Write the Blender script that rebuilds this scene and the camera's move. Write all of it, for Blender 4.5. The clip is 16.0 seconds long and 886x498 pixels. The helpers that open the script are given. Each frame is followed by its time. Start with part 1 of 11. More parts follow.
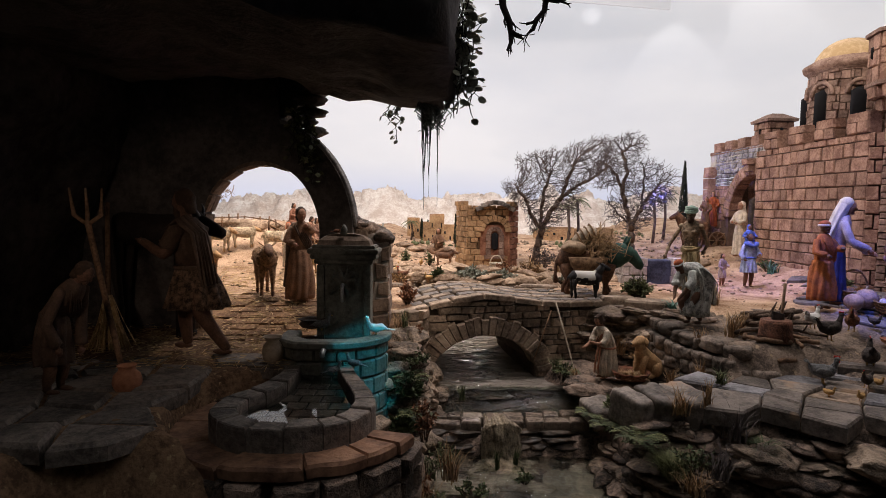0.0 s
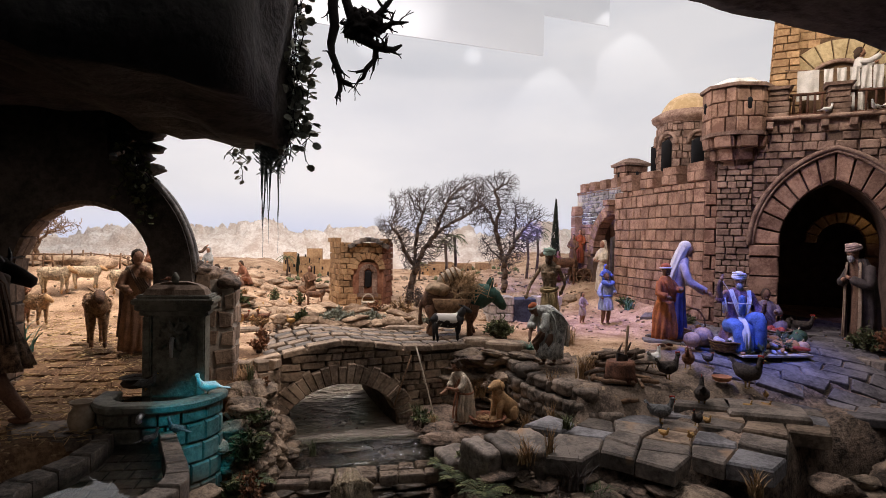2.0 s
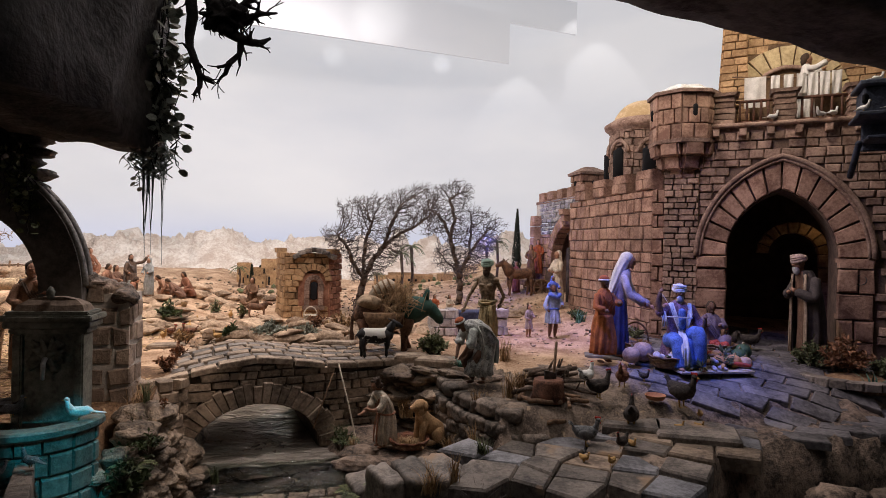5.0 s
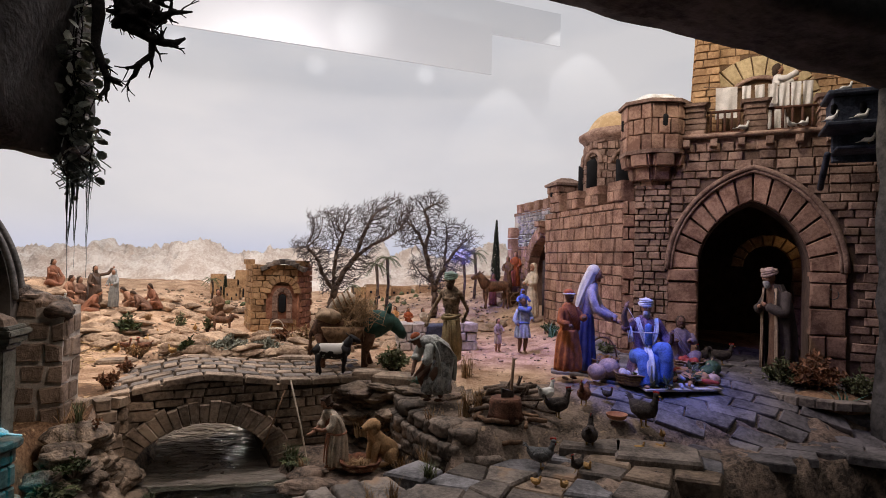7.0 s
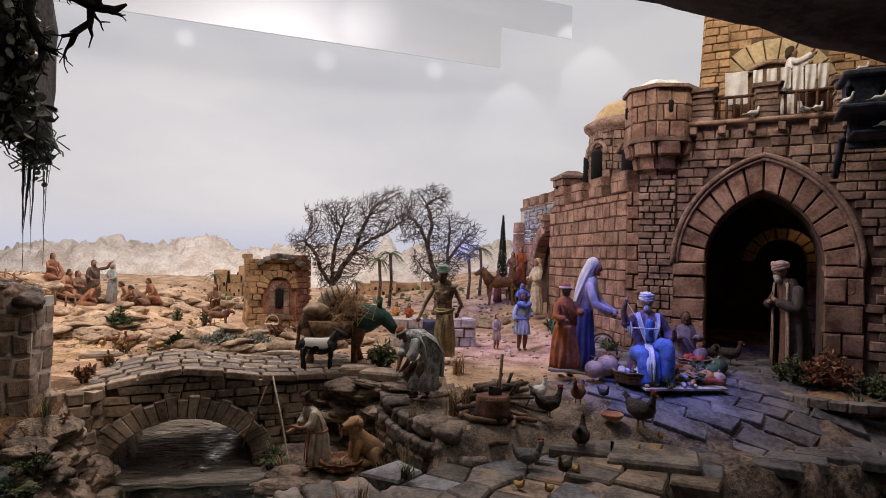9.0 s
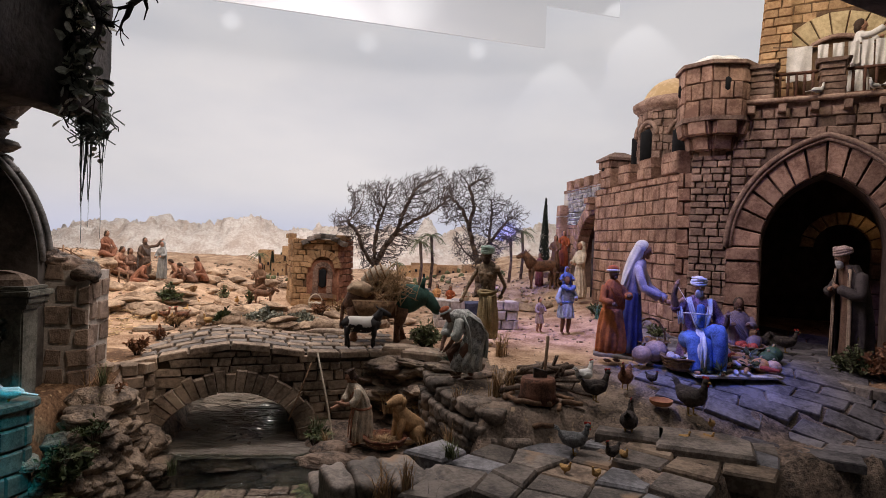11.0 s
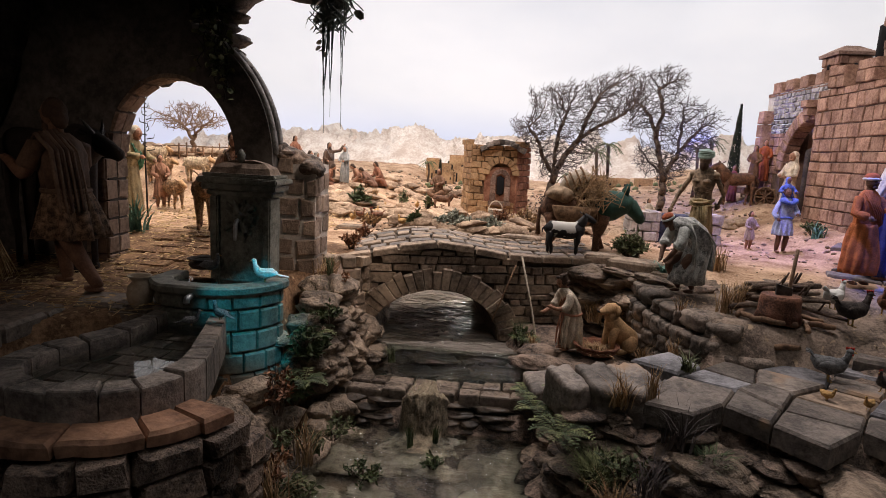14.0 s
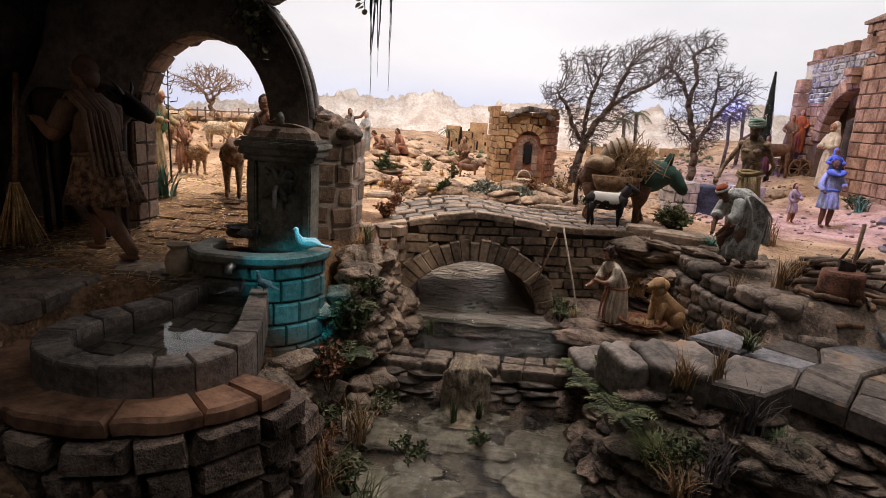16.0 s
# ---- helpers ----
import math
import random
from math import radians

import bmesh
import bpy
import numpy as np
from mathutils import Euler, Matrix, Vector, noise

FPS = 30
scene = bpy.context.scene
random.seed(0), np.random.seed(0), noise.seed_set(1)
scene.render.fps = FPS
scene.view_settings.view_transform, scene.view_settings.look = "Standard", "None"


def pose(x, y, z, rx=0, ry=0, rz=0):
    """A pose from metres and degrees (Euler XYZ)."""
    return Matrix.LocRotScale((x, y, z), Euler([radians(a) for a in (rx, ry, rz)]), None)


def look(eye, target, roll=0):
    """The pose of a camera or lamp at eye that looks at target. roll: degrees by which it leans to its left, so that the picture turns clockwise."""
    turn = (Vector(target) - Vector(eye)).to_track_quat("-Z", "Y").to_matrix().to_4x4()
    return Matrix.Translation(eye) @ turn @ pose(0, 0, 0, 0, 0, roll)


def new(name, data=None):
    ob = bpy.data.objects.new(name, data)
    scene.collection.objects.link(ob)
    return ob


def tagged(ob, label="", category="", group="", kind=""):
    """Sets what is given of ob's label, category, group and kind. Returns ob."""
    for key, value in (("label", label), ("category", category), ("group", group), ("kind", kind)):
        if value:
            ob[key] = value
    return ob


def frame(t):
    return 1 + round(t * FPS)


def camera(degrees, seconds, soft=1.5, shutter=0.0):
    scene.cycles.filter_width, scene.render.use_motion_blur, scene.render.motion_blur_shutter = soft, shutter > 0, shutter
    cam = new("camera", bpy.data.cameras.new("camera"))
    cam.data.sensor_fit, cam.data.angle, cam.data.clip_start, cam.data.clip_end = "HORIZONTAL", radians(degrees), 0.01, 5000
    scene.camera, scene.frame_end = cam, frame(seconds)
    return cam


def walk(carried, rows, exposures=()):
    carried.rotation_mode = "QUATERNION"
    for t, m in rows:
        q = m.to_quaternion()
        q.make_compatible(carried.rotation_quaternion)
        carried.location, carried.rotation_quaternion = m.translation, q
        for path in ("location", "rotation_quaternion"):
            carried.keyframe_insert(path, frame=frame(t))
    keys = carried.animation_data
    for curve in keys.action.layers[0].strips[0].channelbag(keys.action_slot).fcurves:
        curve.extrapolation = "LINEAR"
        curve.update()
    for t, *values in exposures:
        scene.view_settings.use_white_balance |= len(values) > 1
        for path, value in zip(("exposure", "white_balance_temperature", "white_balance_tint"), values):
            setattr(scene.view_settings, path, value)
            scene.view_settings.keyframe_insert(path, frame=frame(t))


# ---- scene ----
cam = camera(73.9, 16.0, soft=0.4)
METRES, EYE, TILT, LEAN, TURN = 1.0, 0.50, -4.0, -0.8, 0.0
ROWS = [
    (0.0, 0.0, 0.0, 0.0, -0.0, 0.0, 0.0),
    (0.5, -0.036, -0.0073, 0.0177, -4.2, 0.95, 1.22),
    (1.0, -0.0016, 0.0071, 0.0362, -7.01, 2.51, 1.27),
    (1.5, 0.0602, 0.0128, 0.046, -9.15, 2.66, 0.01),
    (2.0, 0.1187, 0.0353, 0.0451, -9.97, 2.74, 0.31),
    (2.5, 0.1669, 0.0557, 0.044, -10.4, 2.71, 1.29),
    (3.0, 0.2109, 0.0698, 0.0409, -10.89, 2.49, 1.78),
    (5.5, 0.3473, 0.1012, 0.0568, -11.27, 4.1, 0.14),
    (6.0, 0.3902, 0.1138, 0.0582, -11.37, 4.47, 0.05),
    (6.5, 0.405, 0.119, 0.0554, -11.91, 4.64, 0.03),
    (7.0, 0.4226, 0.1263, 0.0602, -11.79, 4.76, 0.23),
    (7.5, 0.4551, 0.1479, 0.0532, -10.41, 4.88, 0.98),
    (8.0, 0.4837, 0.1641, 0.0459, -10.34, 4.84, 0.31),
    (10.5, 0.5257, 0.2005, 0.0375, -8.81, 4.17, -0.43),
    (11.0, 0.5008, 0.2052, 0.0308, -6.39, 3.2, -0.99),
    (11.5, 0.4655, 0.2135, 0.0238, -3.21, 1.85, -1.17),
    (12.0, 0.43, 0.2251, 0.014, 0.33, 0.08, -1.18),
    (12.5, 0.397, 0.2323, 0.0053, 3.03, -1.51, -1.37),
    (13.0, 0.3624, 0.2412, -0.0008, 5.13, -3.02, -1.45),
    (13.5, 0.3391, 0.2532, -0.0057, 6.0, -3.87, -2.38),
    (14.0, 0.3149, 0.2718, -0.0133, 6.74, -5.28, -2.75),
    (14.5, 0.2875, 0.2821, -0.0143, 7.13, -6.14, -2.97),
    (15.0, 0.2643, 0.2935, -0.0195, 7.36, -7.26, -2.67),
    (15.5, 0.2472, 0.3043, -0.0225, 7.27, -7.86, -2.72),
    (16.0, 0.2275, 0.3118, -0.0213, 7.37, -8.27, -3.31),
]
walk(cam, [(t, pose(0, 0, EYE, TILT, LEAN, TURN) @ pose(METRES * x, METRES * y, METRES * z, 90 + pitch, roll, yaw)) for t, x, y, z, yaw, pitch, roll in ROWS],
     ((0.0, 0.08), (2.0, 0.10), (3.2, 0.06), (5.5, -0.06), (7.0, -0.12), (10.5, -0.15), (11.5, -0.10), (12.5, 0.06), (13.5, 0.20), (14.5, 0.29), (16.0, 0.30)))

# ---------------------------------------------------------------- light
world = bpy.data.worlds.new("dim_room")
scene.world = world
world.use_nodes = True
world.node_tree.nodes["Background"].inputs[0].default_value = (0.55, 0.6, 0.75, 1)
world.node_tree.nodes["Background"].inputs[1].default_value = 0.035


def lamp(name, kind, eye, target, power, color, size=0.3, angle=60, blend=0.6):
    data = bpy.data.lights.new(name, kind)
    data.energy, data.color = power, color
    if kind == "AREA":
        data.shape, data.size = "DISK", size
    else:
        data.shadow_soft_size = size
    if kind == "SPOT":
        data.spot_size, data.spot_blend = radians(angle), blend
    ob = new(name, data)
    ob.matrix_basis = look(eye, target)
    return tagged(ob, kind="structure")


lamp("overhead_lamp", "AREA", (0.45, 1.85, 1.95), (0.6, 2.7, 0.2), 16.5, (1.0, 0.895, 0.89), 0.22)
lamp("desert_lamp", "AREA", (-0.3, 3.0, 2.0), (-0.2, 3.9, 0.2), 25, (1.0, 0.87, 0.80), 0.4)
lamp("hills_lamp", "AREA", (0.2, 3.6, 2.1), (0.2, 4.9, 0.4), 13, (1.0, 0.92, 0.90), 0.5)
lamp("castle_lamp", "SPOT", (0.1, 1.7, 1.75), (1.5, 2.5, 0.55), 17.5, (1.0, 0.80, 0.74), 0.04, 70)
lamp("bank_lamp", "SPOT", (0.60, 1.55, 1.85), (0.24, 1.05, 0.0), 9.0, (1.0, 0.84, 0.76), 0.03, 58, 0.9)
# Weak fill added from the viewer's side; no fixture is known there.
lamp("front_fill", "SPOT", (0.42, 0.50, 1.70), (0.22, 1.75, 0.0), 3.0, (1.0, 0.84, 0.76), 0.04, 58, 0.8)
# Unseen warm fill, added to lift the cave floor and its figurines.
lamp("cave_fill", "SPOT", (-0.55, 0.30, 0.68), (-0.60, 1.6, 0.30), 3.6, (1.0, 0.75, 0.60), 0.05, 45, 0.9)
# Added spot that stands in for stray light reaching the ruined wall.
lamp("ruin_fill", "SPOT", (0.36, 1.26, 1.05), (-0.15, 1.66, 0.22), 11.0, (1.0, 0.80, 0.66), 0.03, 30, 0.7)
lamp("fountain_lamp", "SPOT", (0.02, 1.24, 1.15), (-0.24, 1.02, 0.12), 33.0, (1.0, 0.76, 0.60), 0.03, 44, 0.9)
lamp("blue_spot", "SPOT", (0.90, 1.46, 1.45), (1.36, 1.70, 0.25), 85, (0.03, 0.12, 1.0), 0.02, 27, 0.9)
lamp("violet_spot", "SPOT", (0.8, 2.0, 1.75), (1.18, 2.32, 0.2), 78, (0.30, 0.20, 1.0), 0.03, 34, 1.0)
lamp("gate_spot", "SPOT", (1.0, 1.46, 1.5), (1.70, 1.80, 0.35), 10, (0.48, 0.38, 1.0), 0.03, 60, 1.0)
lamp("teal_spot", "SPOT", (0.16, 0.72, 0.98), (-0.180, 1.36, 0.14), 40, (0.0, 0.46, 0.68), 0.01, 12, 0.5)
lamp("tree_led", "POINT", (1.17, 3.20, 0.57), (1.16, 3.2, 0), 2.6, (0.08, 0.12, 1.0), 0.01)
lamp("horizon_led", "POINT", (0.78, 3.3, 0.66), (1.16, 3.2, 0), 0.35, (0.10, 0.15, 1.0), 0.01)
lamp("left_desert_lamp", "SPOT", (-0.75, 2.3, 1.6), (-0.80, 2.4, 0.2), 70, (1.0, 0.84, 0.72), 0.05, 100, 0.8)
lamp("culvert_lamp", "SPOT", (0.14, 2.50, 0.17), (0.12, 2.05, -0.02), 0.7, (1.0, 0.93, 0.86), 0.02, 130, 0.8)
# The next four spots are added: their pools imitate lamp glare on sky.
lamp("soffit_spot", "SPOT", (0.45, 3.7, 1.95), (0.67, 4.45, 2.23), 14, (1.0, 0.97, 0.93), 0.02, 34, 1.0)
for x, z in ((-0.82, 2.40), (0.34, 2.30), (1.34, 2.29)):
    lamp("soffit_spot", "SPOT", (x * 0.97, 4.75, 2.1), (x, 5.6, z), 10, (1.0, 0.98, 0.96), 0.02, 15, 1.0)
lamp("soffit_spot", "SPOT", (1.87, 5.03, 2.62), (1.89, 5.06, 1.2), 11.0, (1.0, 0.98, 0.96), 0.01, 60, 0.3)
lamp("soffit_spot", "SPOT", (2.42, 4.69, 2.88), (2.45, 4.71, 1.4), 13.0, (1.0, 0.98, 0.96), 0.01, 60, 0.3)
lamp("terrace_lamp", "AREA", (1.55, 1.60, 1.62), (1.90, 1.98, 1.15), 4.0, (1.0, 0.86, 0.70), 0.1)


# ---------------------------------------------------------------- materials
def surface(name, dark, light, scale=20.0, rough=0.85, bump=0.8, rand=0.35, fine=6.0, metal=0.0, spots=None, wave=0.0, island=False, emit=0.0, dist=0.004):
    """Two scales of grain between two colours, a shift of value from piece to piece, and fine relief."""
    m = bpy.data.materials.new(name)
    m.use_nodes = True
    t = m.node_tree
    b = t.nodes["Principled BSDF"]
    geo = t.nodes.new("ShaderNodeNewGeometry")
    info = t.nodes.new("ShaderNodeObjectInfo")
    big = t.nodes.new("ShaderNodeTexNoise")
    big.inputs["Scale"].default_value, big.inputs["Detail"].default_value = scale, 6
    small = t.nodes.new("ShaderNodeTexNoise")
    small.inputs["Scale"].default_value, small.inputs["Detail"].default_value = scale * fine, 4
    t.links.new(geo.outputs["Position"], big.inputs["Vector"])
    t.links.new(geo.outputs["Position"], small.inputs["Vector"])
    ramp = t.nodes.new("ShaderNodeValToRGB")
    ramp.color_ramp.elements[0].position, ramp.color_ramp.elements[1].position = 0.40, 0.61
    ramp.color_ramp.elements[0].color, ramp.color_ramp.elements[1].color = (*dark, 1), (*light, 1)
    mixv = t.nodes.new("ShaderNodeMath")
    mixv.operation = "MULTIPLY_ADD"
    mixv.inputs[1].default_value = 0.4
    t.links.new(small.outputs["Fac"], mixv.inputs[0])
    scl = t.nodes.new("ShaderNodeMath")
    scl.operation = "MULTIPLY"
    scl.inputs[1].default_value = 0.6
    t.links.new(big.outputs["Fac"], scl.inputs[0])
    t.links.new(scl.outputs[0], mixv.inputs[2])
    # pits and grit, finer still
    grit = t.nodes.new("ShaderNodeTexNoise")
    grit.inputs["Scale"].default_value, grit.inputs["Detail"].default_value = scale * fine * 3.2, 3
    t.links.new(geo.outputs["Position"], grit.inputs["Vector"])
    gm = t.nodes.new("ShaderNodeMapRange")
    gm.inputs["From Min"].default_value, gm.inputs["From Max"].default_value = 0.3, 0.7
    gm.inputs["To Min"].default_value, gm.inputs["To Max"].default_value = -0.035, 0.035
    t.links.new(grit.outputs["Fac"], gm.inputs["Value"])
    sumv = t.nodes.new("ShaderNodeMath")
    sumv.operation = "ADD"
    t.links.new(mixv.outputs[0], sumv.inputs[0])
    t.links.new(gm.outputs[0], sumv.inputs[1])
    t.links.new(sumv.outputs[0], ramp.inputs["Fac"])
    hgt = t.nodes.new("ShaderNodeMath")
    hgt.operation = "MULTIPLY_ADD"
    hgt.inputs[1].default_value = 1.5
    t.links.new(gm.outputs[0], hgt.inputs[0])
    t.links.new(mixv.outputs[0], hgt.inputs[2])
    hsv = t.nodes.new("ShaderNodeHueSaturation")
    rng = t.nodes.new("ShaderNodeMapRange")
    rng.inputs["To Min"].default_value, rng.inputs["To Max"].default_value = 1 - rand, 1 + rand
    t.links.new(geo.outputs["Random Per Island"] if island else info.outputs["Random"], rng.inputs["Value"])
    t.links.new(rng.outputs[0], hsv.inputs["Value"])
    t.links.new(ramp.outputs["Color"], hsv.inputs["Color"])
    color = hsv.outputs["Color"]
    if spots:
        sn = t.nodes.new("ShaderNodeTexNoise")
        sn.inputs["Scale"].default_value, sn.inputs["Detail"].default_value = spots[1], 3
        t.links.new(geo.outputs["Position"], sn.inputs["Vector"])
        sr = t.nodes.new("ShaderNodeMapRange")
        sr.inputs["From Min"].default_value, sr.inputs["From Max"].default_value = spots[2], spots[2] + 0.06
        t.links.new(sn.outputs["Fac"], sr.inputs["Value"])
        mx = t.nodes.new("ShaderNodeMix")
        mx.data_type = "RGBA"
        t.links.new(sr.outputs[0], mx.inputs["Factor"])
        t.links.new(color, mx.inputs[6])
        mx.inputs[7].default_value = (*spots[0], 1)
        color = mx.outputs[2]
    t.links.new(color, b.inputs["Base Color"])
    b.inputs["Roughness"].default_value, b.inputs["Metallic"].default_value = rough, metal
    b.inputs["Specular IOR Level"].default_value = 0.3
    bp = t.nodes.new("ShaderNodeBump")
    bp.inputs["Strength"].default_value, bp.inputs["Distance"].default_value = bump, dist
    t.links.new(hgt.outputs[0], bp.inputs["Height"])
    t.links.new(bp.outputs["Normal"], b.inputs["Normal"])
    return m


CASTLE = surface("castle_stone", (0.185, 0.10, 0.07), (0.42, 0.26, 0.185), 18, 0.9, 1.0, 0.25, dist=0.006)
CASTLE_GREY = surface("castle_small_stone", (0.165, 0.10, 0.075), (0.37, 0.25, 0.19), 20, 0.9, 1.0, 0.30, dist=0.006)
CASTLE_MORTAR = surface("castle_joint", (0.10, 0.065, 0.05), (0.18, 0.12, 0.09), 30, 0.95, 0.5, 0)
GREY_RUBBLE = surface("grey_rubble", (0.20, 0.19, 0.19), (0.42, 0.40, 0.39), 18, 0.9, 0.6, 0.25)
PALE_MORTAR = surface("pale_mortar", (0.38, 0.34, 0.30), (0.6, 0.55, 0.5), 40, 0.95, 0.5, 0)
HOUSE_STONE = surface("ochre_stone", (0.26, 0.15, 0.075), (0.50, 0.32, 0.17), 16, 0.9, 0.6, 0.22)
PALE_OCHRE = surface("pale_ochre_stone", (0.34, 0.25, 0.13), (0.58, 0.45, 0.26), 16, 0.9, 0.6, 0.12)
HOUSE_JOINT = surface("ochre_joint", (0.10, 0.06, 0.035), (0.18, 0.11, 0.06), 30, 0.95, 0.5, 0)
BRIDGE = surface("bridge_stone", (0.15, 0.11, 0.08), (0.42, 0.32, 0.235), 18, 0.85, 1.0, 0.30, dist=0.006)
BRIDGE_JOINT = surface("bridge_joint", (0.055, 0.042, 0.032), (0.13, 0.10, 0.075), 30, 0.95, 0.5, 0)
PAVING = surface("grey_flagstone", (0.080, 0.066, 0.056), (0.255, 0.212, 0.178), 17, 0.6, 1.0, 0.42, spots=((0.33, 0.22, 0.14), 7, 0.60))
RED_SLAB = surface("red_flagstone", (0.14, 0.07, 0.042), (0.38, 0.205, 0.12), 9, 0.75, 1.0, 0.2, spots=((0.055, 0.04, 0.03), 14, 0.62))
CAP_STONE = surface("cap_stone", (0.10, 0.07, 0.05), (0.27, 0.195, 0.14), 14, 0.8, 1.0, 0)
RIM_STONE = surface("basin_stone", (0.085, 0.07, 0.058), (0.27, 0.22, 0.18), 16, 0.7, 1.0, 0.22)
FOUNT = surface("fountain_stone", (0.085, 0.085, 0.068), (0.23, 0.225, 0.185), 14, 0.65, 1.0, 0.14)
FOUNT_JOINT = surface("fountain_joint", (0.05, 0.05, 0.04), (0.09, 0.09, 0.075), 12, 0.9, 0.5, 0)
ROCK = surface("bank_rock", (0.035, 0.025, 0.019), (0.30, 0.215, 0.16), 20, 0.6, 1.0, 0.42, fine=5, dist=0.012)
DARK_ROCK = surface("cave_rock", (0.030, 0.026, 0.024), (0.10, 0.088, 0.080), 6, 0.9, 1.0, 0.1, dist=0.01)
SAND = surface("desert_sand", (0.24, 0.14, 0.08), (0.58, 0.405, 0.27), 13, 0.95, 1.0, 0, fine=14, spots=((0.24, 0.14, 0.08), 26, 0.62))
DIRT = surface("straw_dirt", (0.10, 0.055, 0.03), (0.30, 0.18, 0.10), 16, 0.95, 1.0, 0, fine=8, spots=((0.42, 0.29, 0.16), 70, 0.63))
YARD_EARTH = surface("yard_earth", (0.075, 0.055, 0.042), (0.30, 0.225, 0.17), 20, 0.9, 1.0, 0, fine=9, spots=((0.36, 0.26, 0.17), 55, 0.63))
STRAW = surface("straw", (0.30, 0.19, 0.08), (0.58, 0.42, 0.22), 60, 0.8, 0.2, 0.3, island=True)
HILL = surface("pale_hills", (0.64, 0.52, 0.43), (0.93, 0.86, 0.78), 9, 0.95, 1.0, 0, fine=7, dist=0.04)
BARK = surface("dry_bark", (0.05, 0.034, 0.025), (0.19, 0.135, 0.10), 50, 0.9, 0.8, 0.1)
WARM_BARK = surface("warm_bark", (0.14, 0.085, 0.05), (0.34, 0.22, 0.14), 60, 0.9, 0.5, 0.1)
TWIG = surface("dry_twig", (0.05, 0.040, 0.040), (0.15, 0.12, 0.11), 60, 0.9, 0.5, 0.1)
DARK_TWIG = surface("dark_dead_branch", (0.012, 0.010, 0.010), (0.045, 0.038, 0.034), 60, 0.9, 0.7, 0.1)
LEAF = surface("dusty_leaf", (0.055, 0.068, 0.028), (0.19, 0.20, 0.10), 40, 0.7, 0.3, 0.35, island=True)
PALE_LEAF = surface("grey_leaf", (0.15, 0.155, 0.12), (0.40, 0.41, 0.33), 40, 0.6, 0.3, 0.3, island=True)
FERN = surface("fern_green", (0.030, 0.045, 0.018), (0.11, 0.135, 0.055), 40, 0.6, 0.3, 0.3, island=True)
AGAVE = surface("blue_green_leaf", (0.04, 0.10, 0.08), (0.12, 0.24, 0.18), 40, 0.55, 0.3, 0.2, island=True)
DRYGRASS = surface("dry_grass", (0.22, 0.13, 0.06), (0.46, 0.31, 0.17), 50, 0.85, 0.2, 0.3, island=True)
RUST_LEAF = surface("rusty_leaf", (0.12, 0.05, 0.025), (0.34, 0.17, 0.09), 40, 0.8, 0.3, 0.35, island=True)
WOOD = surface("old_wood", (0.09, 0.05, 0.03), (0.26, 0.155, 0.09), 30, 0.8, 0.6, 0.2)
RAIL_WOOD = surface("red_brown_wood", (0.05, 0.022, 0.014), (0.15, 0.065, 0.04), 30, 0.7, 0.6, 0.1)
DARK_WOOD = surface("dark_wood", (0.03, 0.022, 0.018), (0.09, 0.065, 0.05), 30, 0.8, 0.6, 0.2)
BLUE_WOOD = surface("blue_black_wood", (0.022, 0.026, 0.04), (0.07, 0.08, 0.11), 30, 0.75, 0.6, 0.2)
GOLD_DOME = surface("ochre_plaster", (0.50, 0.34, 0.17), (0.74, 0.55, 0.35), 10, 0.8, 0.4, 0)
SNOWY = surface("white_plaster", (0.62, 0.60, 0.56), (0.82, 0.80, 0.77), 20, 0.9, 0.6, 0)
CERAMIC = surface("buff_clay", (0.30, 0.24, 0.17), (0.48, 0.40, 0.30), 20, 0.6, 0.3, 0.1)
TERRA = surface("terracotta", (0.30, 0.12, 0.06), (0.48, 0.22, 0.12), 20, 0.7, 0.3, 0.1)
WICKER = surface("wicker", (0.11, 0.06, 0.03), (0.32, 0.19, 0.10), 80, 0.8, 0.8, 0.1)
IRON = surface("dull_iron", (0.05, 0.05, 0.05), (0.14, 0.13, 0.12), 40, 0.5, 0.4, 0, metal=0.8)
STEEL = surface("tap_metal", (0.45, 0.46, 0.46), (0.65, 0.66, 0.66), 30, 0.35, 0.2, 0, metal=0.7)
# Room boards; also fills openings, painting in the shade inside them.
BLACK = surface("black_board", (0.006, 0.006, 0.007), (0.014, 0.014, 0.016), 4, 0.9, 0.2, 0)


def painted(name, c, rough=0.75, k=0.32, scale=45):
    return surface(name, tuple(v * (1 - k) for v in c), tuple(min(1, v * (1 + k * 0.7)) for v in c), scale, rough, 0.7, 0.0, dist=0.006)


SKIN = painted("painted_skin", (0.36, 0.19, 0.12))
DARK_SKIN = painted("dark_painted_skin", (0.16, 0.085, 0.055))
HAIR = painted("painted_hair", (0.06, 0.035, 0.022))
GREY_BEARD = painted("grey_beard", (0.45, 0.43, 0.41))
WHITE_CLOTH = painted("white_cloth", (0.68, 0.64, 0.60), k=0.16)
CREAM = painted("cream_cloth", (0.56, 0.47, 0.36))
RUST = painted("rust_red_cloth", (0.40, 0.10, 0.035))
MAROON = painted("maroon_cloth", (0.20, 0.06, 0.055))
BLUE = painted("blue_cloth", (0.10, 0.16, 0.50))
PALE_BLUE = painted("pale_blue_cloth", (0.32, 0.38, 0.58))
NAVY = painted("navy_cloth", (0.035, 0.04, 0.12))
GREEN = painted("green_cloth", (0.10, 0.26, 0.16))
OLIVE = painted("olive_cloth", (0.30, 0.23, 0.12))
BROWN = painted("brown_cloth", (0.19, 0.10, 0.055))
DARK_BROWN = painted("dark_brown_cloth", (0.10, 0.06, 0.04))
GREY = painted("grey_cloth", (0.30, 0.30, 0.29))
